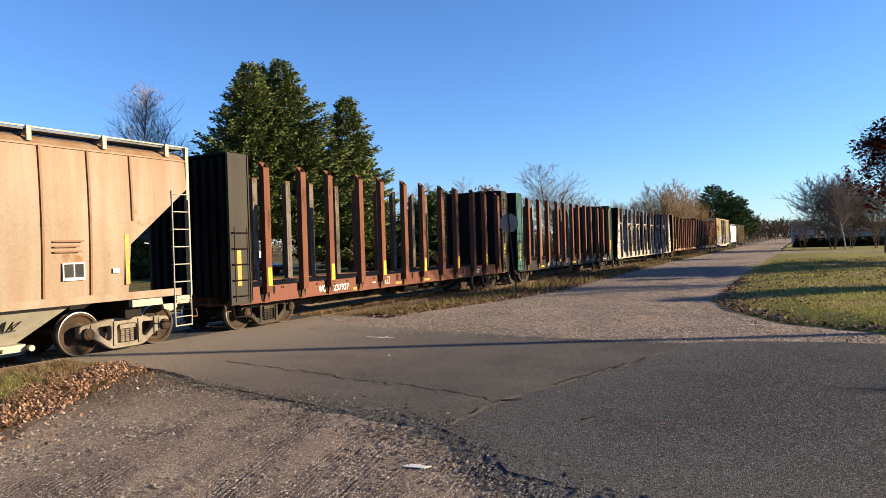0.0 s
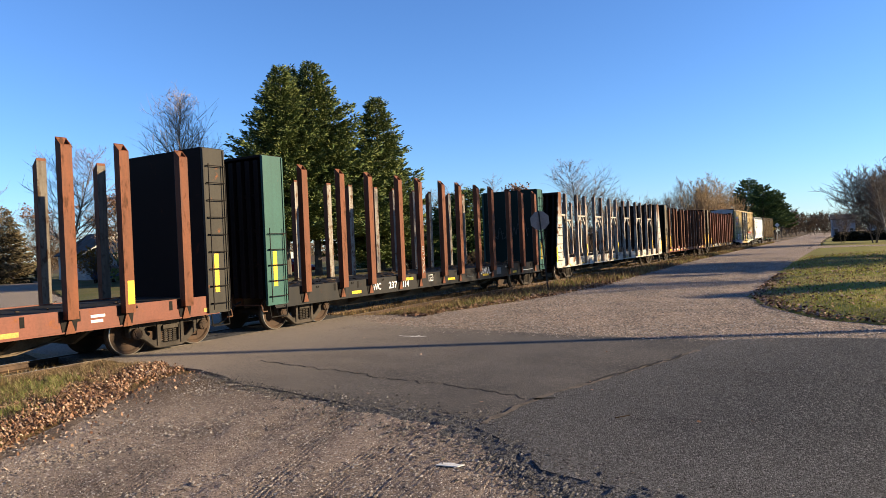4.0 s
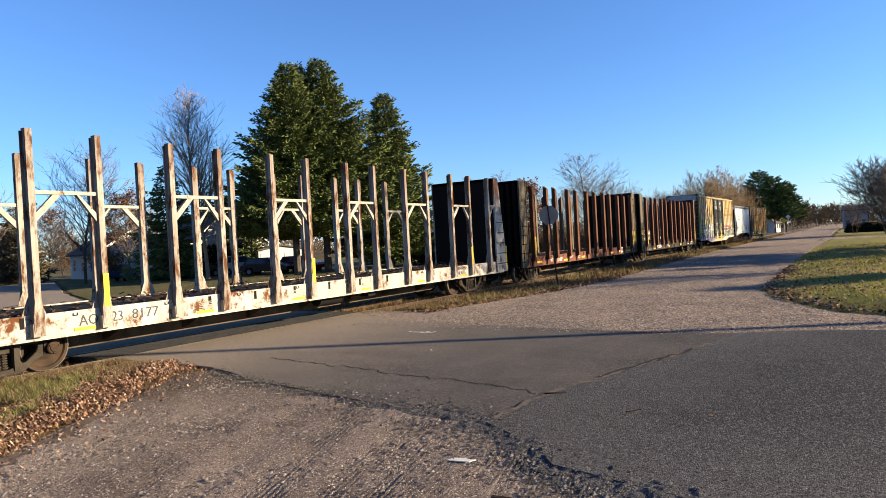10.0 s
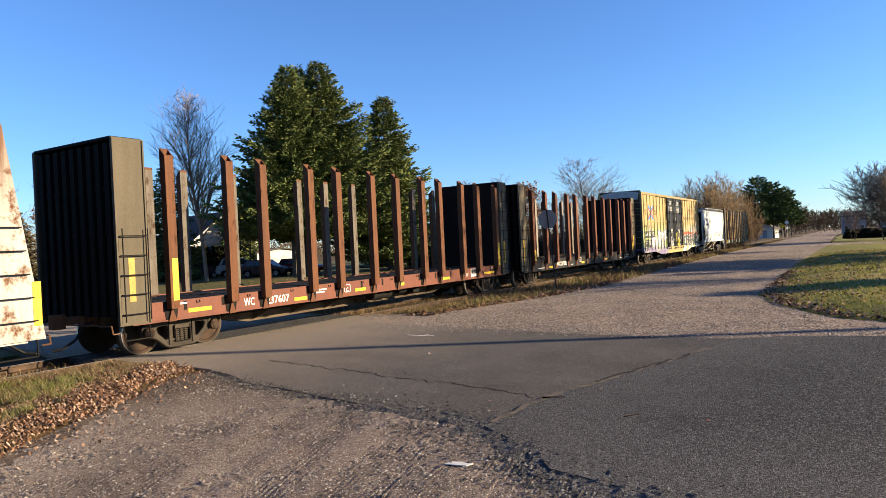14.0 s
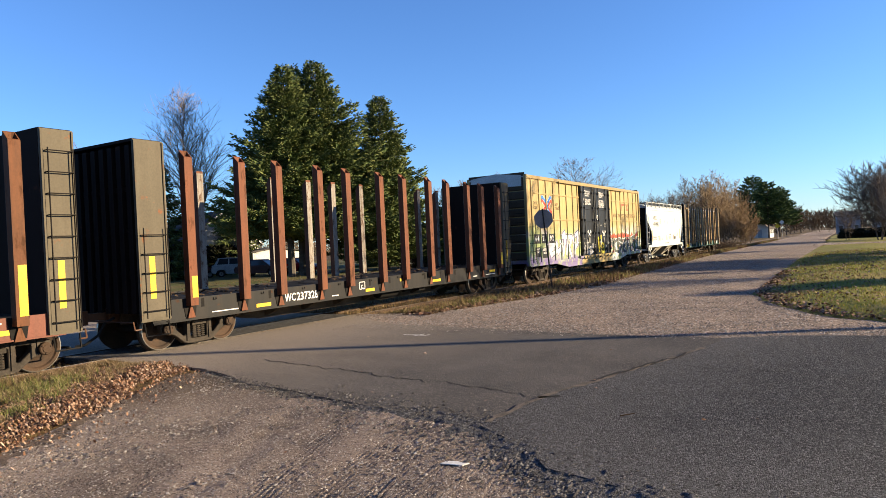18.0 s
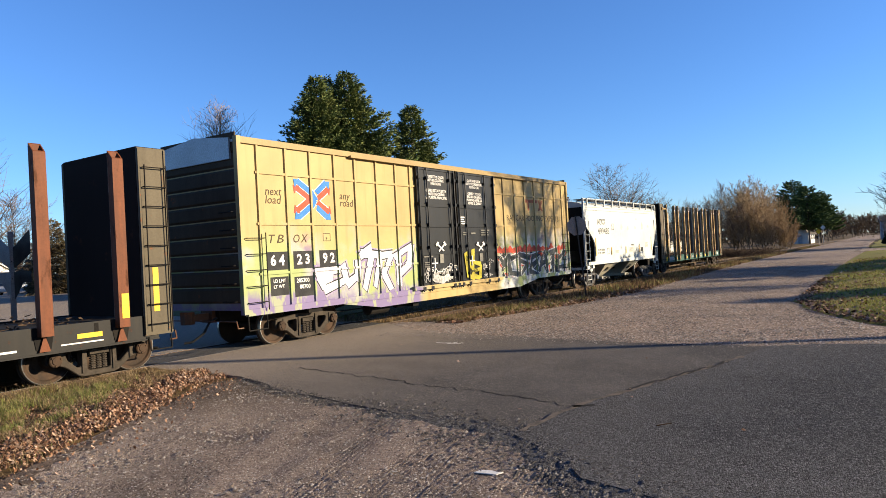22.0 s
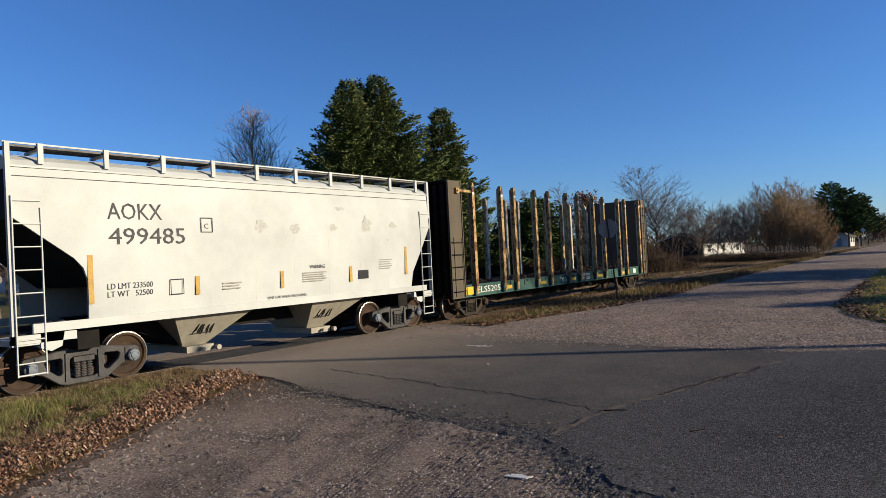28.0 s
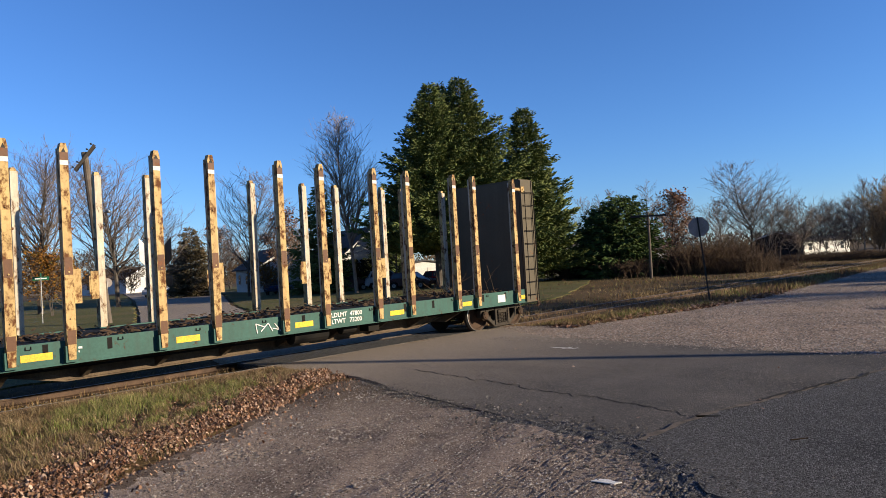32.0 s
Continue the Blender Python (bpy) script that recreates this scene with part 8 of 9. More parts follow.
def house(x, y, turn, w, l, wall, pitch, mat, roof, label, name="house", windows=3, category="house"):
    """Gabled house: l along local x, the gable ends at its ends; boards, roof, windows with frames, a door."""
    t = thing(name, label, category, m=pose(x, y, ground_z(x, y) - 0.05, 0, 0, turn))
    bm = bmesh.new()
    prism(bm, [(-w / 2, 0), (w / 2, 0), (w / 2, wall), (0, wall + pitch), (-w / 2, wall)], -l / 2, l / 2)
    part("wall", bm, mat, t)
    bm = bmesh.new()
    k = pitch / (w / 2)
    for s in (-1, 1):
        e = w / 2 + 0.4
        prism(bm, [(0, wall + pitch + 0.02), (s * e, wall - 0.4 * k + 0.02), (s * e, wall - 0.4 * k + 0.16), (0, wall + pitch + 0.18)], -l / 2 - 0.35, l / 2 + 0.35)
    part("roof", bm, roof, t)
    for s in (-1, 1):
        for end in (-1, 1):
            bm = bmesh.new()
            e = w / 2 + 0.4
            xx = end * (l / 2 + 0.36)
            a, b = sorted((xx, xx + end * 0.03))
            prism(bm, [(0, wall + pitch - 0.08), (s * e, wall - 0.4 * k - 0.08), (s * e, wall - 0.4 * k + 0.12), (0, wall + pitch + 0.14)], a, b)
            part("barge_board", bm, SIDING, t)
    for face in (-1, 1):
        for i in range(windows):
            xx = -l / 2 + (i + 0.5) * l / windows
            yy = face * (w / 2 + 0.015)
            z0 = min(1.0, wall - 1.4)
            bm = bmesh.new()
            a, b = sorted((yy, yy + face * 0.03))
            for p in ((xx - 0.5, xx - 0.42, z0, z0 + 1.2), (xx + 0.42, xx + 0.5, z0, z0 + 1.2), (xx - 0.5, xx + 0.5, z0, z0 + 0.08), (xx - 0.5, xx + 0.5, z0 + 1.12, z0 + 1.2), (xx - 0.42, xx + 0.42, z0 + 0.57, z0 + 0.62)):
                box(bm, p[0], p[1], a, b, p[2], p[3])
            win = part("window", bm, SIDING, t)
            bm = bmesh.new()
            a, b = sorted((yy, yy + face * 0.012))
            box(bm, xx - 0.42, xx + 0.42, a, b, z0 + 0.08, z0 + 1.12)
            part("pane", bm, PANE, win)
    bm = bmesh.new()
    box(bm, -l / 2 - 0.05, -l / 2 - 0.013, -0.45, 0.45, 0.1, 2.1)
    part("door", bm, mat if mat is not SIDING else GREYWALL, t)
    return t


def garage(x, y, turn, w, l, h, label):
    t = thing("garage", label, "garage", m=pose(x, y, ground_z(x, y) - 0.05, 0, 0, turn))
    bm = bmesh.new()
    prism(bm, [(-w / 2, 0), (w / 2, 0), (w / 2, h), (0, h + 0.3), (-w / 2, h)], -l / 2, l / 2)
    part("wall", bm, SIDING, t)
    bm = bmesh.new()
    for s in (-1, 1):
        prism(bm, [(0, h + 0.32), (s * (w / 2 + 0.3), h - 0.06), (s * (w / 2 + 0.3), h + 0.06), (0, h + 0.44)], -l / 2 - 0.25, l / 2 + 0.25)
    part("roof", bm, SHINGLE, t)
    for i in range(2):
        bm = bmesh.new()
        yy = -w / 4 + i * w / 2
        for k in range(4):
            box(bm, l / 2, l / 2 + 0.03, yy - 1.1, yy + 1.1, 0.05 + k * 0.5, 0.05 + k * 0.5 + 0.47)
        part("garage_door", bm, SIDING, t)


house(*at(51.0, 79), -12, 8.5, 10, 3.4, 3.2, SIDING, SHINGLE, "white two-storey house with a dark gabled roof")
house(*at(57.5, 88), -15, 7, 10, 3.0, 2.2, SIDING, SHINGLE, "white house behind bare trees")
house(*at(33.5, 82), 50, 7, 11, 2.6, 1.5, SIDING, SHINGLE, "low white house behind the spruces")
house(*at(28.8, 88), 40, 6, 9, 2.5, 1.4, SIDING, SHINGLE, "low white house behind the cedar")
house(*at(14.9, 120), 72, 4.2, 12.0, 2.5, 0.5, SIDING, SHINGLE, "long white mobile home", "mobile_home", 3)
house(*at(17.0, 114), 100, 6, 7.5, 3.1, 0.9, DARKWOOD, SHINGLE, "dark weathered wooden shed", "shed", 1, "shed")
house(*at(6.0, 185), 80, 3.6, 5, 2.6, 1.8, SIDING, SHINGLE, "small white gabled house by the road")
house(*at(0.42, 200), 5, 4.6, 5, 4.6, 1.0, GREYWALL, SHINGLE, "blue-grey house behind the trees")
house(*at(-4.2, 190), 5, 9, 20, 2.8, 1.2, GREYWALL, SHINGLE, "long low grey house behind the hedge", windows=5)
house(*at(69.0, 150), 20, 8, 12, 3.0, 2.0, SIDING, SHINGLE, "white house down the street")
garage(*at(46.0, 76), -20, 5.3, 6.0, 2.35, "white double garage with panelled doors")


def car(x, y, turn, paint, label, tall=1.0, name="car"):
    """A parked car: body with wheel arches, cabin, windows, lights, wheels."""
    t = thing(name, label, "car", "cars parked by the houses", pose(x, y, ground_z(x, y), 0, 0, turn))
    bm = bmesh.new()
    pts = [(-2.25, 0.45), (-2.3, 0.75), (-2.15, 0.95 * tall), (-1.2, 1.0 * tall), (1.0, 1.02 * tall), (2.0, 0.86 * tall), (2.28, 0.68), (2.25, 0.4), (1.85, 0.35), (1.7, 0.66), (1.35, 0.74), (1.0, 0.66), (0.88, 0.32), (-0.95, 0.32), (-1.05, 0.66), (-1.4, 0.74), (-1.75, 0.66), (-1.9, 0.35)]
    prism(bm, pts, -0.88, 0.88, "y")
    body = part("body", bm, paint, t)
    bm = bmesh.new()
    lo, hi = 0.98 * tall, 1.46 * tall + 0.1
    vs = [bm.verts.new(v) for v in ((-2.0, -0.82, lo), (1.1, -0.82, lo), (1.1, 0.82, lo), (-2.0, 0.82, lo), (-1.6, -0.66, hi), (0.35, -0.66, hi), (0.35, 0.66, hi), (-1.6, 0.66, hi))]
    for f in ((0, 1, 2, 3), (7, 6, 5, 4), (0, 4, 5, 1), (1, 5, 6, 2), (2, 6, 7, 3), (3, 7, 4, 0)):
        bm.faces.new([vs[i] for i in f])
    cab = part("cabin", bm, paint, body)
    for s in (-1, 1):
        for a, b, c, d in ((-1.75, -0.75, -1.5, -0.72), (-0.65, 0.85, -0.62, 0.3)):
            bm = bmesh.new()
            zz0, zz1 = lo + 0.06, hi - 0.07
            yo = lambda z: s * (0.82 - 0.16 * (z - lo) / (hi - lo) + 0.006)
            v = [bm.verts.new(p) for p in ((a, yo(zz0), zz0), (b, yo(zz0), zz0), (d, yo(zz1), zz1), (c, yo(zz1), zz1))]
            bm.faces.new(v)
            part("side_window", bm, PANE, body)
        for xx, m in ((2.2, SIDING), (-2.28, TAILRED)):
            bm = bmesh.new()
            box(bm, xx, xx + 0.08, s * 0.62 - 0.18, s * 0.62 + 0.18, 0.68, 0.84)
            part("headlight" if xx > 0 else "tail_light", bm, m, body)
    for xx, e in ((1.08, 0.36), (-2.0, -1.62)):
        bm = bmesh.new()
        f = 0.012 if xx > 0 else -0.012
        v = [bm.verts.new(p) for p in ((xx + f, -0.74, lo + 0.05), (xx + f, 0.74, lo + 0.05), (e + f, 0.6, hi - 0.03), (e + f, -0.6, hi - 0.03))]
        bm.faces.new(v)
        part("windscreen", bm, PANE, body)
    for xx in (-1.4, 1.35):
        for s in (-1, 1):
            bm = bmesh.new()
            lathe(bm, [(s * 0.70, 0.3), (s * 0.70, 0.34), (s * 0.88, 0.34), (s * 0.9, 0.3), (s * 0.9, 0.22)], (xx, 0, 0.34), "y", 18)
            w = part("wheel", bm, HOSE, t)
            bm = bmesh.new()
            lathe(bm, [(s * 0.895, 0.2), (s * 0.91, 0.19), (s * 0.90, 0.06)], (xx, 0, 0.34), "y", 12)
            part("rim", bm, GALVPOLE, w)


TAILRED = surface("tail_light_red", (0.22, 0.0126, 0.0126), (0.189, 0.0126, 0.0126), 3, 20, 0.3, rel=0)
CARRED = surface("red_car_paint", (0.315, 0.0126, 0.0157), (0.283, 0.0126, 0.0157), 1, 20, 0.25, rel=0)
CARWHITE = surface("white_car_paint", (0.481, 0.497, 0.522), (0.401, 0.417, 0.441), 1, 20, 0.3, rel=0)
CARDARK = surface("dark_car_paint", (0.0566, 0.0189, 0.022), (0.044, 0.0189, 0.022), 1, 20, 0.3, rel=0)
CARBLUE = surface("blue_car_paint", (0.0314, 0.0629, 0.176), (0.0252, 0.0566, 0.157), 1, 20, 0.3, rel=0)
car(*at(43.6, 65), 5, CARRED, "red car parked by the garage")
car(*at(46.3, 64), 20, CARDARK, "dark maroon car parked by the garage")
car(*at(48.3, 68), 52, CARWHITE, "silver-white sport utility vehicle parked on the yard", 1.18)
car(*at(51.6, 68), 62, CARDARK, "dark car parked behind", 1.1)
car(*at(57.2, 72), 130, CARBLUE, "blue car parked by the street")
car(*at(66.3, 96), 120, CARWHITE, "pale car far down the street", 1.1)


def utility_pole(x, y, h, turn, lean=(0, 0), arms=1, label="weathered wooden utility pole with a crossarm", r=0.15, half=1.2, tilt=0.0):
    t = thing("utility_pole", label, "utility pole", m=pose(x, y, ground_z(x, y) - 0.2, lean[0], lean[1], turn))
    bm = bmesh.new()
    tube(bm, (0, 0, 0), (0, 0, h), r, r * 0.68, 10)
    part("pole", bm, POLEWOOD, t)
    for i in range(arms):
        z = h - 0.3 - i * 0.9
        bm = bmesh.new()
        box(bm, -half, half, -r * 0.75 - 0.1, -r * 0.75, -0.07, 0.07)
        if tilt:
            box(bm, -half, half, r * 0.75, r * 0.75 + 0.1, -0.07, 0.07)
        else:
            for s in (-1, 1):
                pipe(bm, [(s * 0.7, -r * 0.75 - 0.05, -0.06), (0, -r * 0.6, -0.75)], 0.02)
        arm = part("crossarm", bm, DARKWOOD, t)
        arm.matrix_basis = pose(0, 0, z, 0, tilt, 0)
        for xx in (-0.92, -0.5, 0.5, 0.92):
            bm = bmesh.new()
            lathe(bm, [(0.06, 0.02), (0.12, 0.02), (0.13, 0.045), (0.17, 0.05), (0.18, 0.035), (0.22, 0.035)], (xx * half, -r * 0.75 - 0.05, 0), "z", 8)
            part("insulator", bm, HOSE, arm)
    return t


utility_pole(*at(69.95, 40), 9.3, 70, (0, -4.6), r=0.23, half=0.82, tilt=-50.0, label="leaning wooden utility pole with a tipped double crossarm")
utility_pole(-11.1, 50.6, 5.5, 25, (0, 0.5), r=0.12, half=1.4)
utility_pole(39.5, 29.0, 12.4, 62, arms=0, label="wooden utility pole by the road near the houses", r=0.22)


def street_lamp_pole():
    x, y = at(70.2, 58)
    t = thing("street_lamp", "slim pale metal street lamp pole", "street lamp", m=pose(x, y, ground_z(x, y)))
    bm = bmesh.new()
    tube(bm, (0, 0, 0), (0, 0, 7.2), 0.09, 0.05, 10)
    part("pole", bm, GALVPOLE, t)
    bm = bmesh.new()
    pipe(bm, [(0, 0, 7.1), (0.5, 0, 7.45), (1.4, 0, 7.55)], 0.03, 6)
    part("arm", bm, GALVPOLE, t)
    bm = bmesh.new()
    lathe(bm, [(1.4, 0.03), (1.45, 0.1), (1.8, 0.12), (1.95, 0.05)], (0, 0, 7.53), "x", 10)
    part("lamp_head", bm, GALVPOLE, t)


street_lamp_pole()


def street_sign():
    x, y = at(74.2, 46)
    t = thing("street_sign", "green street name sign on a metal post", "street sign", m=pose(x, y, ground_z(x, y), 0, 0, 70))
    bm = bmesh.new()
    tube(bm, (0, 0, 0), (0, 0, 2.75), 0.03, seg=8)
    part("post", bm, GALVPOLE, t)
    bm = bmesh.new()
    box(bm, -0.42, 0.42, -0.012, 0.012, 2.55, 2.76)
    part("name_blade", bm, SIGNGREEN, t, "green blade")
    bm = bmesh.new()
    box(bm, -0.012, 0.012, -0.42, 0.42, 2.78, 2.98)
    part("name_blade", bm, SIGNGREEN, t, "green blade")
    bm = bmesh.new()
    for s in (-1, 1):
        box(bm, -0.3, 0.3, s * 0.013, s * 0.015, 2.62, 2.69)
    part("name_bar", bm, SIDING, t)


SIGNGREEN = surface("sign_green", (0.0126, 0.1, 0.0503), (0.0126, 0.0884, 0.044), 2, 20, 0.5, rel=0)
street_sign()


def round_sign():
    x, y = at(69.9, 57)
    t = thing("road_sign", "small pale round sign on a post", "road sign", m=pose(x, y, ground_z(x, y), 0, 0, 70))
    bm = bmesh.new()
    tube(bm, (0, 0, 0), (0, 0, 2.3), 0.03, seg=8)
    part("post", bm, GALVPOLE, t)
    bm = bmesh.new()
    lathe(bm, [(-0.01, 0.35), (0.01, 0.35)], (0, 0, 2.2), "y", 20)
    part("sign_blade", bm, SIGNBACK, t)


round_sign()


def far_signs():
    for az, d, h, m, label in ((5.0, 150, 2.8, YELLOW, "yellow diamond warning sign far along the road"), (4.7, 165, 3.6, SIDING, "white crossing post far along the road")):
        x, y = at(az, d)
        t = thing("road_sign", label, "road sign", m=pose(x, y, ground_z(x, y)))
        bm = bmesh.new()
        tube(bm, (0, 0, 0), (0, 0, h), 0.05, seg=8)
        part("post", bm, GALVPOLE, t)
        bm = bmesh.new()
        prism(bm, [(0, h - 0.5), (0.5, h), (0, h + 0.5), (-0.5, h)], -0.06, -0.051, "y")
        part("sign_blade", bm, m, t)


far_signs()


def crossing_sign():
    """Crossing shield: the four arms of a cross, folded along the post like an open book."""
    s = thing("crossing_sign", "railway crossing shield of folded bare metal blades on a post", "road sign", m=pose(-2.95, 7.48, ground_z(-2.95, 7.48), 0, 0, 67))
    bm = bmesh.new()
    box(bm, -0.06, 0.06, -0.02, 0.08, -0.2, 3.2)
    part("post", bm, SIGNBACK, s)
    for side in (-1, 1):
        for pts, z in (([(0.06, 0.02), (0.06, 0.52), (0.6, 0.92), (0.6, 0.36)], 2.3), ([(0.06, -0.04), (0.6, -0.04), (0.6, -0.3), (0.34, -0.3), (0.06, -0.68)], 2.3)):
            bm = bmesh.new()
            prism(bm, [(a, b + z) for a, b in pts], -0.003, 0.003, "y")
            # Blades turned from the sun get a darker metal, shade put into colour.
            part("sign_blade", bm, POSTSTEEL if side > 0 else BRIGHTSIGN, s, "metal blade coloured dark for its shaded side" if side > 0 else "pale metal blade").matrix_basis = pose(0, -0.03, 0, 0, 0, -52) if side > 0 else pose(0, -0.03, 0, 0, 0, 232)
    for z in (2.1, 2.5):
        bm = bmesh.new()
        tube(bm, (0, -0.1, z), (0, 0.02, z), 0.014, seg=6)
        part("bolt", bm, POSTSTEEL, s)


BRIGHTSIGN = surface("pale_sign_metal", (0.52, 0.51, 0.49), (0.44, 0.43, 0.41), 3, 40, 0.5, 0.0, rel=0.05)
crossing_sign()


# ---- grass, leaves, stones, cracks ----


def inside(poly, x, y):
    c = False
    n = len(poly)
    for i in range(n):
        (xa, ya), (xb, yb) = poly[i], poly[(i + 1) % n]
        if (ya > y) != (yb > y) and x < (xb - xa) * (y - ya) / (yb - ya) + xa:
            c = not c
    return c


VERGE = [(0.95, 8.25), (2.6, 8.35), (3.75, 7.8), (4.8, 5.9), (6.0, 3.84), (6.67, 2.72), (7.6, 0), (7.9, -3), (0.95, -3), (0.95, 2)]


def verge():
    """Grass and fallen leaves in the corner between the track and the gravel."""
    rnd = random.Random(21)
    g, dry = Geo(), Geo()
    n = 0
    while n < 95000:
        x, y = rnd.uniform(0.95, 7.2), rnd.uniform(-1.5, 8.4)
        if not inside(VERGE, x, y):
            continue
        n += 1
        k = 0.6 * noise.noise((x * 0.9, y * 0.9, 2.0)) + 0.62 * math.exp(-((x - 3.1) / 0.95) ** 2 - ((y - 4.75) / 1.15) ** 2) - 0.2
        edge = x - (3.75 + (7.8 - y) * 0.58)
        if edge > -0.5 and rnd.random() < 0.75:
            continue
        tall = 0.02 + 0.05 * max(0, k + 0.25) + rnd.random() ** 2 * 0.06 + 0.09 * max(0.0, noise.noise((x * 1.9, y * 1.9, 31))) + 0.05 * max(0.0, 1 - (x - 1.0) / 1.3) * rnd.random() * 2
        bed = float(np.interp(x, (0.9, 1.9, 2.5), (-0.185, -0.2, -0.34)))
        p = Vector((x, y, max(ground_z(x, y), bed) - 0.01))
        if noise.noise((x * 2.6, y * 2.6, 7.0)) + 0.4 * noise.noise((x * 7, y * 7, 1)) < -0.1 and rnd.random() < 0.85:
            continue
        if k > 0.0 + rnd.gauss(0, 0.12) + 0.5 * max(0.0, 2.0 - x) + 0.3 * max(0.0, y - 6.0):
            g.blade(p, tall * 1.4, rnd.uniform(0.03, 0.13), 0.0032, rnd)
        else:
            dry.blade(p, tall * 1.1, rnd.uniform(0.05, 0.2), 0.0027, rnd)
    for c in range(420):
        x, y = rnd.uniform(1.6, 6.2), rnd.uniform(-1.5, 8.0)
        if not inside(VERGE, x + 0.5, y) or x > 3.0 + (7.8 - y) * 0.58:
            continue
        r = rnd.uniform(0.05, 0.16)
        for i in range(60):
            a = rnd.uniform(0, math.tau)
            q = Vector((x + math.cos(a) * r * rnd.random(), y + math.sin(a) * r * rnd.random(), ground_z(x, y)))
            (g if c % 3 and (x - 3.1) ** 2 + (y - 4.75) ** 2 < 3.2 else dry).blade(q, rnd.uniform(0.04, 0.14), rnd.uniform(0.05, 0.14), 0.0038, rnd)
    tagged(g.put("grass", [VERGEGREEN]), "green tufts of grass at the corner of the crossing", "grass", kind="stuff")
    tagged(dry.put("dry_grass", [VERGEDRY]), "dry straw-coloured grass beside the track", "grass", kind="stuff")
    lv = Geo()
    for i in range(40000):
        y = rnd.uniform(-1.0, 8.3)
        s = abs(rnd.gauss(0, 0.55)) + 0.5 * max(-0.5, noise.noise((y * 0.8, 3, 1))) + rnd.uniform(0, 0.3)
        if rnd.random() < 0.14:
            s += rnd.uniform(0, 1.5)
        if rnd.random() < 0.05:
            s = -rnd.random() ** 3 * 1.0
        x = 3.75 + (7.8 - y) * 0.585 - s + 0.05 * math.sin(y * 3)
        if x < 1.2 or noise.noise((x * 1.7, y * 1.7, 19)) + 0.5 * noise.noise((x * 4.5, y * 4.5, 3)) < rnd.uniform(-0.75, 0.05):
            continue
        lv.leaf(Vector((x, y, ground_z(x, y) + 0.02 + rnd.random() ** 2 * 0.07 * (s < 0.8))), rnd.uniform(0.018, 0.05), rnd, 0, 1.3)
    tagged(lv.put("fallen_leaves", [FALLEN]), "drift of brown oak leaves along the gravel edge", "leaves", kind="stuff")


verge()


def lawn_z(x, y):
    """The lawn swells and dips a little, and falls to the gravel along its edge."""
    z = 0.10 + 0.16 * noise.noise((x * 0.16, y * 0.11, 5)) + 0.05 * noise.noise((x * 0.7, y * 0.5, 8))
    rim = min(x - float(np.interp(y, (16.6, 17.7, 20.6, 24.1, 33, 48), (15.6, 13.95, 12.35, 11.5, 11.35, 11.1))), (y - 15.7) * 0.8)
    return 0.012 + max(0.0, z) * min(1.0, rim / 1.6) if rim > 0 else max(-0.1, 0.012 + rim * 0.2)


def lawn_relief():
    xs, ys = np.arange(11.0, 27.01, 0.3), np.arange(15.6, 80.0, 0.4)
    vs = [(x, y, lawn_z(x, y)) for y in ys for x in xs]
    n = len(xs)
    fs = [(j * n + i, j * n + i + 1, (j + 1) * n + i + 1, (j + 1) * n + i) for j in range(len(ys) - 1) for i in range(n - 1)]
    me = bpy.data.meshes.new("lawn_surface")
    me.from_pydata(vs, [], fs)
    me.materials.append(LAWN)
    me.shade_smooth()
    tagged(new("lawn_surface", me), "uneven patchy lawn littered with leaves", "lawn", kind="structure")


lawn_relief()


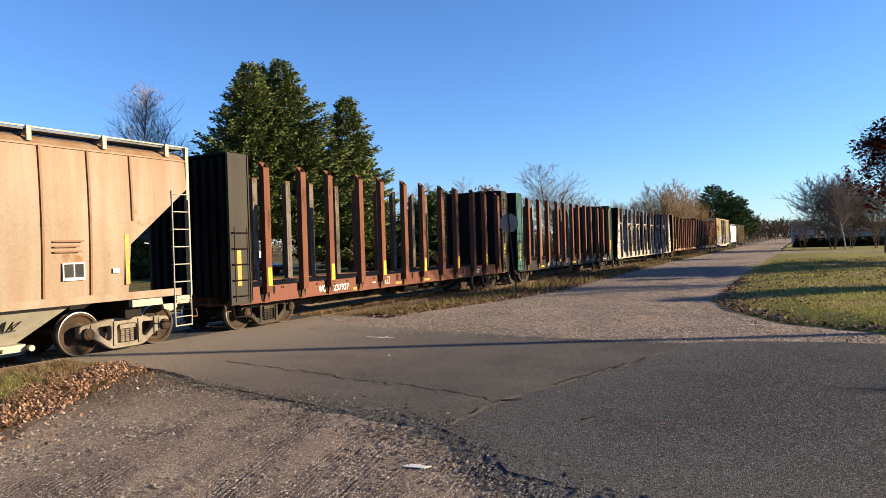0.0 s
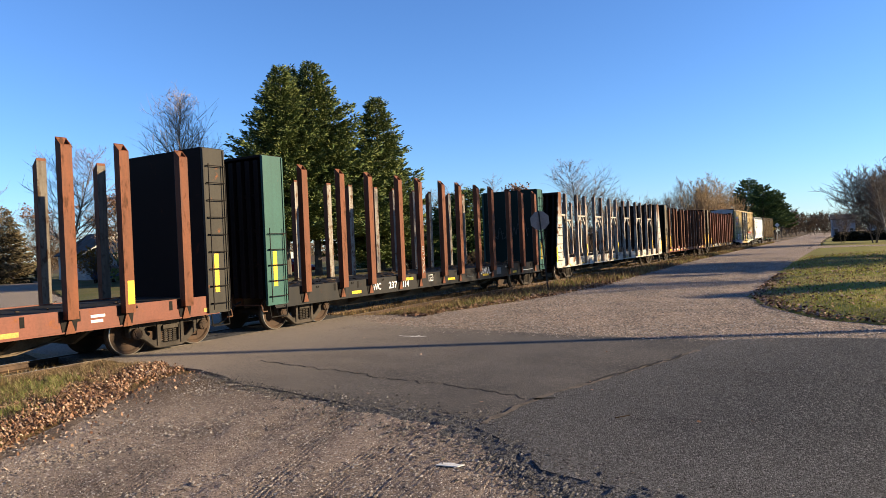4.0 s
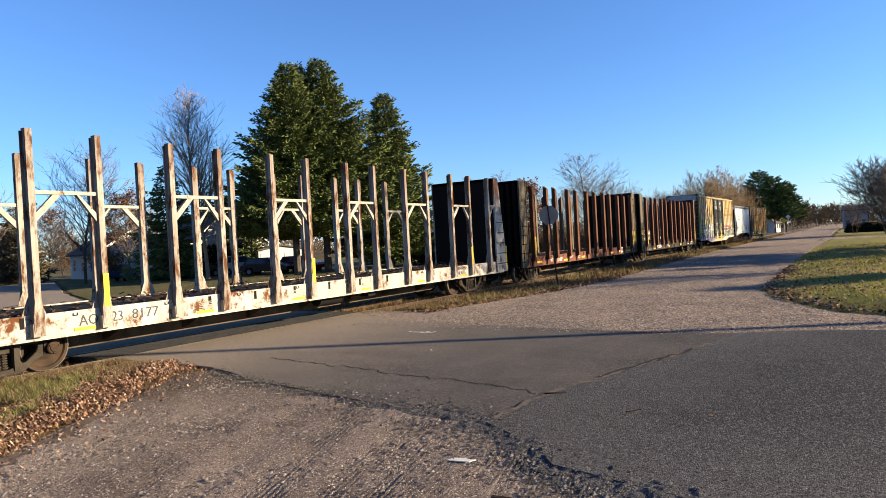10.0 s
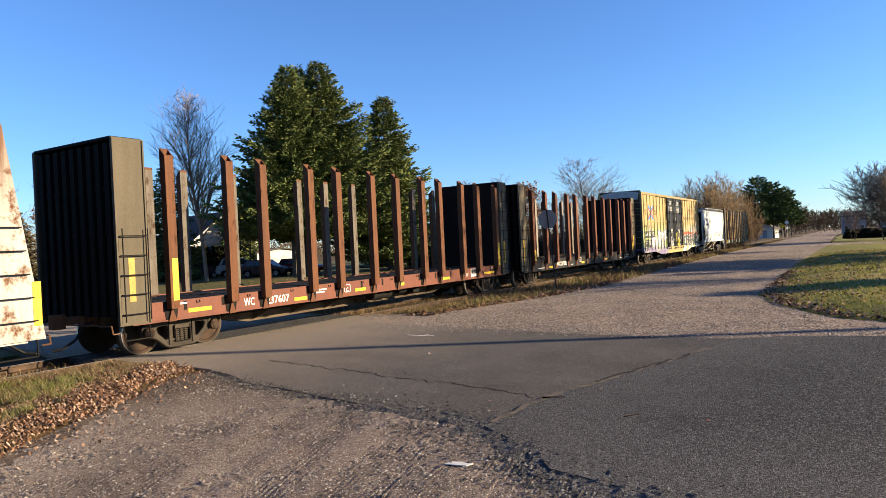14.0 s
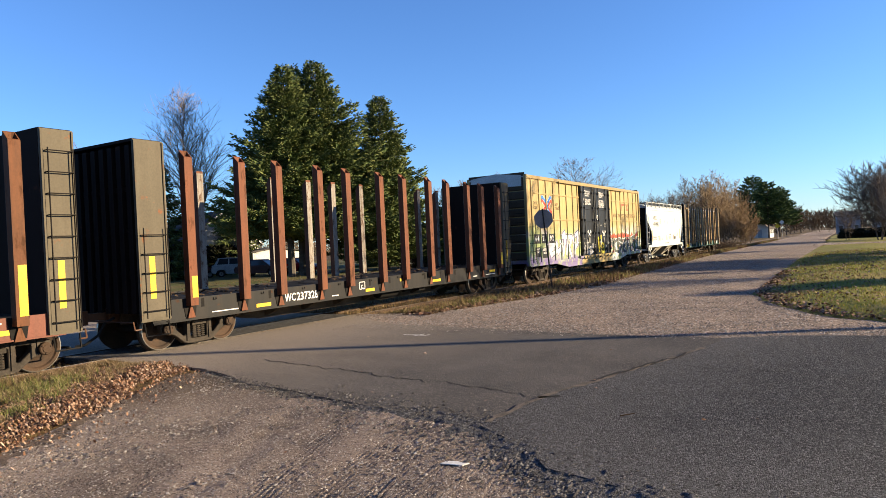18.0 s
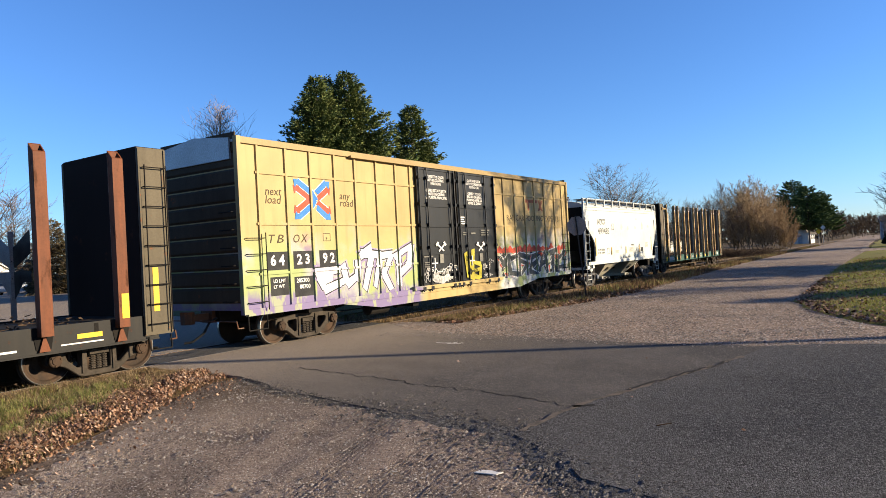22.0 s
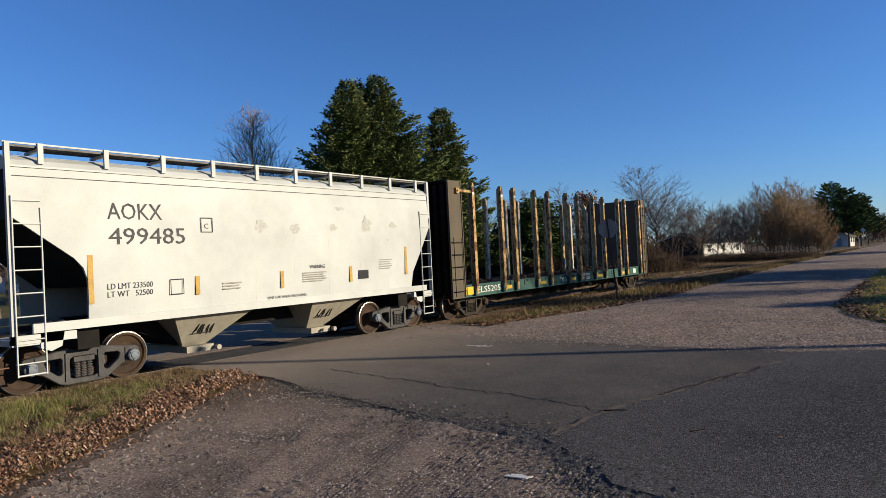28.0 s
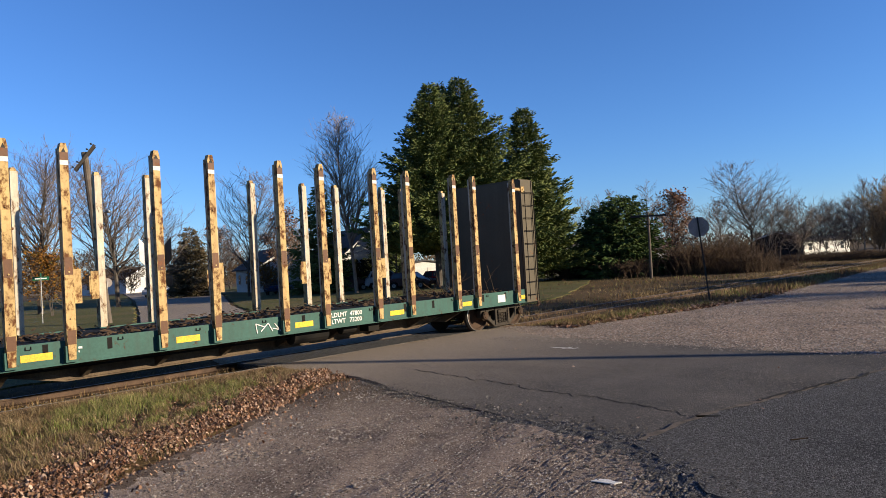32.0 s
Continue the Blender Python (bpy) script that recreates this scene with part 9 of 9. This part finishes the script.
def strips():
    """Rough grass, weeds and leaves along the track and over the lawn."""
    rnd = random.Random(33)
    g = Geo()
    lv = Geo()
    left = [(3.2, 17.9), (4.35, 23.3), (4.76, 28.6), (3.9, 45), (3.3, 61), (2.6, 100), (1.9, 170)]
    for i in range(24000):
        y = 17.2 + (rnd.random() ** 1.7) * 120
        xr = float(np.interp(y, [p[1] for p in left], [p[0] for p in left]))
        x = rnd.uniform(1.5, xr + 0.15)
        h = rnd.uniform(0.10, 0.30) * (1.25 if y > 30 else 0.75)
        g.blade(Vector((x, y, ground_z(x, y) - 0.02)), h, rnd.uniform(0.05, 0.2), 0.007 + y * 0.0002, rnd, 2 if noise.noise((x * 0.5, y * 0.3, 9)) + rnd.gauss(0, 0.2) > -0.1 else (1 if rnd.random() < 0.4 else 0))
    for i in range(38000):
        x = -1.9 - rnd.random() ** 1.7 * 24
        y = 17.5 + rnd.random() ** 1.2 * 110
        if x < -2 and y < 18 - x * 0.4 and x < -6:
            continue
        h = rnd.uniform(0.03, 0.14) * (1.9 if noise.noise((x * 0.3, y * 0.3, 27)) > 0.15 else 1)
        g.blade(Vector((x, y, ground_z(x, y) - 0.02)), h, rnd.uniform(0.05, 0.25), 0.008 + y * 0.0002, rnd, 0 if noise.noise((x * 0.25, y * 0.12, 6)) + 0.5 * math.exp(-((x + 3.5) / 3.5) ** 2 - ((y - 35) / 6) ** 2) + rnd.gauss(0, 0.15) > 0.26 else (1 if rnd.random() < 0.18 else 2))
    for i in range(22000):
        y = rnd.uniform(-3, 8.2) if i % 4 == 0 else 17.0 + rnd.random() ** 1.6 * 90
        x = rnd.uniform(-2.4, 2.2)
        if abs(abs(x) - 0.753) < 0.1:
            continue
        g.blade(Vector((x, y, -0.2 if y < 9 else -0.12)), rnd.uniform(0.05, 0.2), rnd.uniform(0.03, 0.15), 0.006 + max(0, y) * 0.0002, rnd, 2 if rnd.random() < 0.4 else 0)
    tagged(g.put("rough_grass", [DRYGRASS, GRASS, WEEDS]), "rough dry grass and weeds along the track", "grass", kind="stuff")
    for i in range(3800):
        y = 16.8 + rnd.random() ** 1.4 * 42
        xr = float(np.interp(y, [p[1] for p in left], [p[0] for p in left]))
        x = xr - abs(rnd.gauss(0, 0.45)) + 0.12
        lv.leaf(Vector((x, y, ground_z(x, y) + 0.03 + rnd.random() * 0.05)), rnd.uniform(0.09, 0.16), rnd, 0, 0.6)
    for i in range(6500):
        x, y = rnd.uniform(11.4, 21), 16.4 + rnd.random() ** 1.3 * 45
        if noise.noise((x * 0.35, y * 0.25, 14)) > rnd.uniform(-0.5, 0.35):
            lv.leaf(Vector((x, y, lawn_z(x, y) + 0.03)), rnd.uniform(0.06, 0.13), rnd, 0, 0.7)
    for i in range(1300):
        y = 15.9 + rnd.random() ** 1.3 * 20
        x = float(np.interp(y, (16.0, 16.6, 17.7, 20.6, 24.1, 33, 48), (22.0, 15.6, 13.95, 12.35, 11.5, 11.35, 11.1))) + abs(rnd.gauss(0, 0.3)) - 0.15
        lv.leaf(Vector((x, y, max(0.0, lawn_z(x, y)) + 0.03)), rnd.uniform(0.07, 0.13), rnd, 0, 0.7)
    for i in range(70):
        x, y = rnd.uniform(4.5, 13.5), rnd.uniform(2.5, 24)
        lv.leaf(Vector((x, y, 0.015)), rnd.uniform(0.04, 0.07), rnd, 0, 0.4)
    tagged(lv.put("fallen_leaves", [FALLEN]), "scattered brown leaves on verge and lawn", "leaves", kind="stuff")
    lw = Geo()
    lawn = [(11.5, 24.1), (12.35, 20.6), (13.95, 17.7), (15.6, 16.6), (24, 15.85), (30, 60), (11.5, 60), (11.1, 48), (11.35, 33)]
    n = 0
    while n < 34000:
        x, y = rnd.uniform(11, 24), 16 + rnd.random() ** 1.6 * 44
        if inside(lawn, x, y):
            n += 1
            lw.blade(Vector((x, y, lawn_z(x, y) - 0.01)), rnd.uniform(0.03, 0.10), rnd.uniform(0.02, 0.06), 0.007 + y * 0.0002, rnd, 0 if noise.noise((x * 0.45, y * 0.3, 4)) + rnd.gauss(0, 0.15) > -0.15 else 1)
    tagged(lw.put("lawn_grass", [LAWNBLADE, DRYGRASS]), "short patchy lawn grass", "grass", kind="stuff")
    fg = Geo()
    for i in range(5000):
        x, y = -2.0 - rnd.random() * 30, rnd.uniform(-4, 9)
        fg.blade(Vector((x, y, ground_z(x, y) - 0.02)), rnd.uniform(0.06, 0.2), rnd.uniform(0.03, 0.12), 0.012, rnd, 1 if rnd.random() < 0.5 else 0)
    tagged(fg.put("rough_grass", [DRYGRASS, GRASS]), "mown grass behind the track", "grass", kind="stuff")


strips()


def shoulder_relief():
    """The gravel near the road: a rough skin with tyre tracks pressed into it."""
    xs, ys = np.arange(4.0, 16.01, 0.021), np.arange(2.3, 8.3, 0.021)
    poly = [(3.9, 7.9), (4.9, 5.95), (6.05, 3.84), (6.75, 2.72), (7.3, 1.2), (16, 1.2), (16, 5.2), (12.67, 5.6), (11.73, 6.0), (10.54, 6.95), (8.07, 7.4), (6, 7.8), (4.1, 8.5)]
    edge_x, edge_y = (4.0, 6.0, 8.07, 10.54, 11.73, 12.67, 14.6, 16.0), (8.2, 7.55, 7.13, 6.67, 5.71, 5.34, 5.0, 4.9)
    tracks = [((8.22, 3.41), (7.28, 5.27)), ((8.0, 3.2), (6.75, 5.31)), ((9.67, 4.07), (8.76, 6.51)), ((8.42, 4.96), (7.86, 6.92)), ((10.06, 5.06), (9.94, 6.47)), ((9.12, 3.84), (8.11, 6.28)), ((11.72, 4.3), (11.4, 5.59)), ((11.34, 4.4), (11.19, 5.41)), ((7.2, 3.6), (6.3, 5.0)), ((7.95, 3.35), (6.84, 5.54)), ((9.85, 4.1), (9.05, 6.2)), ((8.8, 3.3), (7.7, 5.6)), ((9.3, 3.5), (8.5, 5.4)), ((7.6, 3.2), (6.2, 5.6)), ((10.4, 4.0), (9.7, 6.3)), ((10.75, 4.2), (10.3, 5.9)), ((8.55, 3.2), (7.3, 6.1)), ((11.0, 4.3), (10.8, 5.6))]
    ways = []
    for (xa, ya), (xb, yb) in tracks:
        l = math.hypot(xb - xa, yb - ya)
        ways.append((xa, ya, (xb - xa) / l, (yb - ya) / l, l))
    idx, vs, fs = {}, [], []
    for j, y in enumerate(ys):
        for i, x in enumerate(xs):
            if x < 14.4 - 2.9 * y or not inside(poly, x, y):
                continue
            stony = max(0.0, noise.noise((x * 0.9, y * 0.9, 11)) + 0.5 * noise.noise((x * 2.3, y * 2.3, 5)) + 0.15)
            z = -0.018 + 0.016 * noise.noise((x * 1.3, y * 1.3, 3)) + 0.006 * noise.noise((x * 6, y * 6, 9)) + (0.003 + 0.016 * stony) * noise.noise((x * 15, y * 15, 1)) + (0.003 + 0.010 * stony) * noise.noise((x * 34, y * 34, 5))
            gap = float(np.interp(x, edge_x, edge_y)) - y
            if x < 8.4:                      # worn down along the broken edge of the asphalt
                z -= 0.035 * max(0.0, 1 - abs(gap) / 0.35) * min(1.0, max(0.0, (8.4 - x) / 1.0))
            if x > 8.2:
                k = min(1.0, max(0.0, 1 - gap / 0.55)) * min(1.0, (x - 8.2) / 1.2)
                z += k * (0.027 + 0.022 * noise.noise((x * 9, y * 9, 2)) + 0.018 * noise.noise((x * 22, y * 22, 8)))
            for xa, ya, dx, dy, l in ways:
                off = (x - xa) * -dy + (y - ya) * dx
                if abs(off) < 0.26:
                    along = (x - xa) * dx + (y - ya) * dy
                    if -0.2 < along < l + 0.2:
                        z += (-0.007 + 0.012 * math.sin(off * 112)) * (1 - abs(off) / 0.27) * max(0.25, 0.7 + 0.6 * noise.noise((x * 0.9, y * 0.9, 40)))
            idx[(i, j)] = len(vs)
            vs.append((x, y, z))
    for (i, j), k in idx.items():
        if (i + 1, j) in idx and (i, j + 1) in idx and (i + 1, j + 1) in idx:
            fs.append((k, idx[(i + 1, j)], idx[(i + 1, j + 1)], idx[(i, j + 1)]))
    me = bpy.data.meshes.new("gravel_surface")
    me.from_pydata(vs, [], fs)
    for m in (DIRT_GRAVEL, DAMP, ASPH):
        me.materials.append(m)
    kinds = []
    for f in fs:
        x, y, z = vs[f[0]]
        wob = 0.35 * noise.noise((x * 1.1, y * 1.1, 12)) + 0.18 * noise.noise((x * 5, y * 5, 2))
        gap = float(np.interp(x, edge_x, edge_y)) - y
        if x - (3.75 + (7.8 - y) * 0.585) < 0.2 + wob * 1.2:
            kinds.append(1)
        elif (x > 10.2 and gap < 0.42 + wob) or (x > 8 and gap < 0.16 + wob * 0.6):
            kinds.append(2)
        else:
            kinds.append(0)
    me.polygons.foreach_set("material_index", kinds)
    me.shade_smooth()
    tagged(new("gravel_surface", me), "rough gravel shoulder with pressed tyre tracks", "gravel", kind="structure")


shoulder_relief()


def stones():
    """Loose stones on the gravel and along the broken asphalt edge."""
    rnd = random.Random(44)
    shoulder = [(3.85, 7.75), (4.9, 5.9), (6.1, 3.84), (6.8, 2.72), (7.7, 0), (15.5, 0), (15.5, 4.9), (12.67, 5.34), (11.73, 5.71), (10.54, 6.67), (8.07, 7.13), (6, 7.55)]
    g = Geo()
    n = 0
    while n < 8500:
        x, y = rnd.uniform(4, 15.5), rnd.uniform(2.2, 7.9)
        if not inside(shoulder, x, y):
            continue
        k = noise.noise((x * 0.9, y * 0.9, 11)) + 0.5 * noise.noise((x * 2.3, y * 2.3, 5))
        if k < rnd.uniform(-0.35, 0.5):
            continue
        n += 1
        r = 0.004 + 0.02 * rnd.random() ** 3.5
        g.stone((x, y, -0.014), r, rnd)
    tagged(g.put("loose_gravel", [PEBBLE]), "loose pebbles on the gravel shoulder", "gravel", kind="stuff")
    g = Geo()
    edge = [(3.98, 8.2), (6.0, 7.55), (8.07, 7.13), (10.54, 6.67), (11.73, 5.71), (12.67, 5.34), (14.6, 5.0)]
    for i in range(9000):
        t = rnd.random() ** 0.7 * (len(edge) - 1)
        a, b = Vector(edge[int(t)]), Vector(edge[int(t) + 1])
        p = a.lerp(b, t - int(t))
        broad = 0.12 if p.x < 7.5 else 0.36
        w = rnd.gauss(0.08, broad)
        g.stone((p.x + rnd.gauss(0, 0.08), p.y - w, -0.006 if w > 0 else 0.006), 0.005 + 0.022 * rnd.random() ** 3.5, rnd)
    tagged(g.put("asphalt_crumbs", [DARKPEB]), "crumbled asphalt and stones along the road edge", "gravel", kind="stuff")
    g = Geo()
    road = [(0.9, 16.5), (3.2, 17.8), (4.35, 23.3), (4.7, 28.6), (3.9, 45), (3.4, 60), (10.8, 60), (10.9, 48), (11.1, 33), (11.2, 24), (12.1, 20.5), (13.7, 17.3), (15.4, 16.2), (15.4, 14.8), (12.8, 14.2), (9.5, 13.9), (3.7, 14.5)]
    n = 0
    while n < 17000:
        x, y = rnd.uniform(0.9, 15.4), 13.7 + rnd.random() ** 1.9 * 46
        if inside(road, x, y):
            k = noise.noise((x * 0.6, y * 0.6, 21))
            if k < rnd.uniform(-0.7, 0.4):
                continue
            n += 1
            g.stone((x, y, -0.004), 0.008 + 0.024 * rnd.random() ** 2.5 + y * 0.0002, rnd)
    for i in range(2600):
        x, y = rnd.uniform(2.5, 13), 14.1 + rnd.gauss(0, 0.28)
        g.stone((x, y, 0.008), 0.006 + 0.018 * rnd.random() ** 2.5, rnd)
    tagged(g.put("loose_gravel", [PEBBLE]), "loose stones on the gravel side road", "gravel", kind="stuff")
    g = Geo()
    for i in range(9000):
        y = rnd.choice((rnd.uniform(-2, 8.2), 16.9 + rnd.random() ** 1.6 * 40))
        x = rnd.choice((rnd.uniform(-1.9, 1.75), rnd.uniform(0.8, 1.75)))
        if abs(abs(x) - 0.753) < 0.09:
            continue
        g.stone((x, y, -0.17), 0.015 + 0.03 * rnd.random() ** 2, rnd)
    tagged(g.put("ballast_stones", [DARKPEB]), "dark dirty ballast stones between the rails", "ballast", kind="stuff")


stones()


def ribbon(name, pts, w, z, mat, label, seed, rough=0.05, depth=0.004):
    """A crack: a narrow ragged ribbon laid over the asphalt."""
    rnd = random.Random(seed)
    line = []
    for a, b in zip(pts, pts[1:]):
        a, b = Vector(a), Vector(b)
        k = max(2, int((b - a).length / 0.12))
        for j in range(k):
            p = a.lerp(b, j / k)
            line.append(p + Vector((rnd.gauss(0, rough * 0.4), rnd.gauss(0, rough))))
    bm = bmesh.new()
    rows = []
    for i, p in enumerate(line):
        d = (line[min(i + 1, len(line) - 1)] - line[max(i - 1, 0)]).normalized()
        n = Vector((-d.y, d.x)) * w * rnd.uniform(0.25, 1.0)
        rows.append((bm.verts.new((p.x + n.x, p.y + n.y, z)), bm.verts.new((p.x - n.x, p.y - n.y, z))))
    for a, b in zip(rows, rows[1:]):
        bm.faces.new((a[0], a[1], b[1], b[0]))
    return tagged(part(name, bm, mat), label, "crack", kind="structure")


CRACK = surface("crack_dirt", (0.0157, 0.0145, 0.0126), (0.0283, 0.0252, 0.0214), 5, 60, 0.95)
CRACKPALE = surface("crumbled_seam", (0.139, 0.113, 0.0884), (0.0755, 0.0629, 0.0503), 6, 60, 0.95, rel=0.8)
SEAMPATH = [(10.54, 6.75), (10.63, 8.17), (11.1, 9.9), (11.63, 11.65), (11.85, 12.8)]
ribbon("seam", SEAMPATH, 0.07, 0.017, CRACKPALE, "pale crumbled seam between two layers of asphalt", 1, 0.04)
ribbon("crack", [(10.9, 9.3), (11.2, 10.3), (11.6, 11.5), (11.75, 12.2)], 0.04, 0.021, CRACK, "dark crack beside the seam", 2)
ribbon("crack", [(4.4, 9.27), (5.57, 9.16), (7.33, 8.84), (8.67, 8.61), (9.4, 8.53), (10.05, 8.31), (10.61, 8.09)], 0.022, 0.004, CRACK, "thin crack along the asphalt", 3)
ribbon("crack", [(10.61, 8.09), (10.94, 8.36)], 0.05, 0.017, CRACK, "open crack in the asphalt", 4)
ribbon("crack", [(12.19, 10.78), (13.19, 10.75), (14.07, 10.44), (15.03, 10.45), (18, 10.3), (24, 10.2)], 0.025, 0.017, CRACK, "thin crack along the dark road", 5)
ribbon("paint_mark", [(5.1, 13.0), (5.7, 12.95), (5.95, 13.15)], 0.05, 0.004, WHITE, "worn white paint mark on the asphalt", 7)
ribbon("paint_mark", [(5.5, 12.75), (5.62, 13.35)], 0.04, 0.0045, WHITE, "worn white paint mark on the asphalt", 8)


def litter():
    bm = bmesh.new()
    prism(bm, [(10.78, 5.40), (11.0, 5.44), (11.03, 5.52), (10.98, 5.50), (10.9, 5.52), (10.8, 5.48)], -0.012, -0.004, "z")
    tagged(part("paper_scrap", bm, WHITE), "flattened white paper scrap on the gravel", "litter")
    bm = bmesh.new()
    tube(bm, (11.85, 7.57, 0.02), (11.98, 7.7, 0.03), 0.008, 0.004, 5)
    tagged(part("stick", bm, BARKCHIP), "small stick lying on the asphalt", "stick")
    bm = bmesh.new()
    tube(bm, (11.62, 4.72, 0.0), (11.78, 4.74, 0.005), 0.03, 0.022, 8)
    tagged(part("stick", bm, BARKCHIP), "short thick stick on the gravel", "stick")


litter()
track_ties()



# ---- what moves ----


def motions():
    """The cars roll along the track; their wheels turn with the way they go."""
    for car, u in CARS:
        walk(car, [(t, pose(0, u - q, 0)) for t, q in TRAVEL])
    ts, qs = zip(*TRAVEL)
    turns = [(f / FPS, float(np.interp(f / FPS, ts, qs)) / R_WHEEL) for f in range(0, 961, 4)]
    spun = [(t, Matrix.Translation((0, 0, R_WHEEL)) @ Matrix.Rotation(a, 4, "X")) for t, a in turns]
    for car, u in CARS:
        for truck in car.children:
            for w in truck.children:
                if w.name.startswith("wheelset"):
                    y = w.location.y
                    walk(w, [(t, Matrix.Translation((0, y, 0)) @ m) for t, m in spun])


motions()
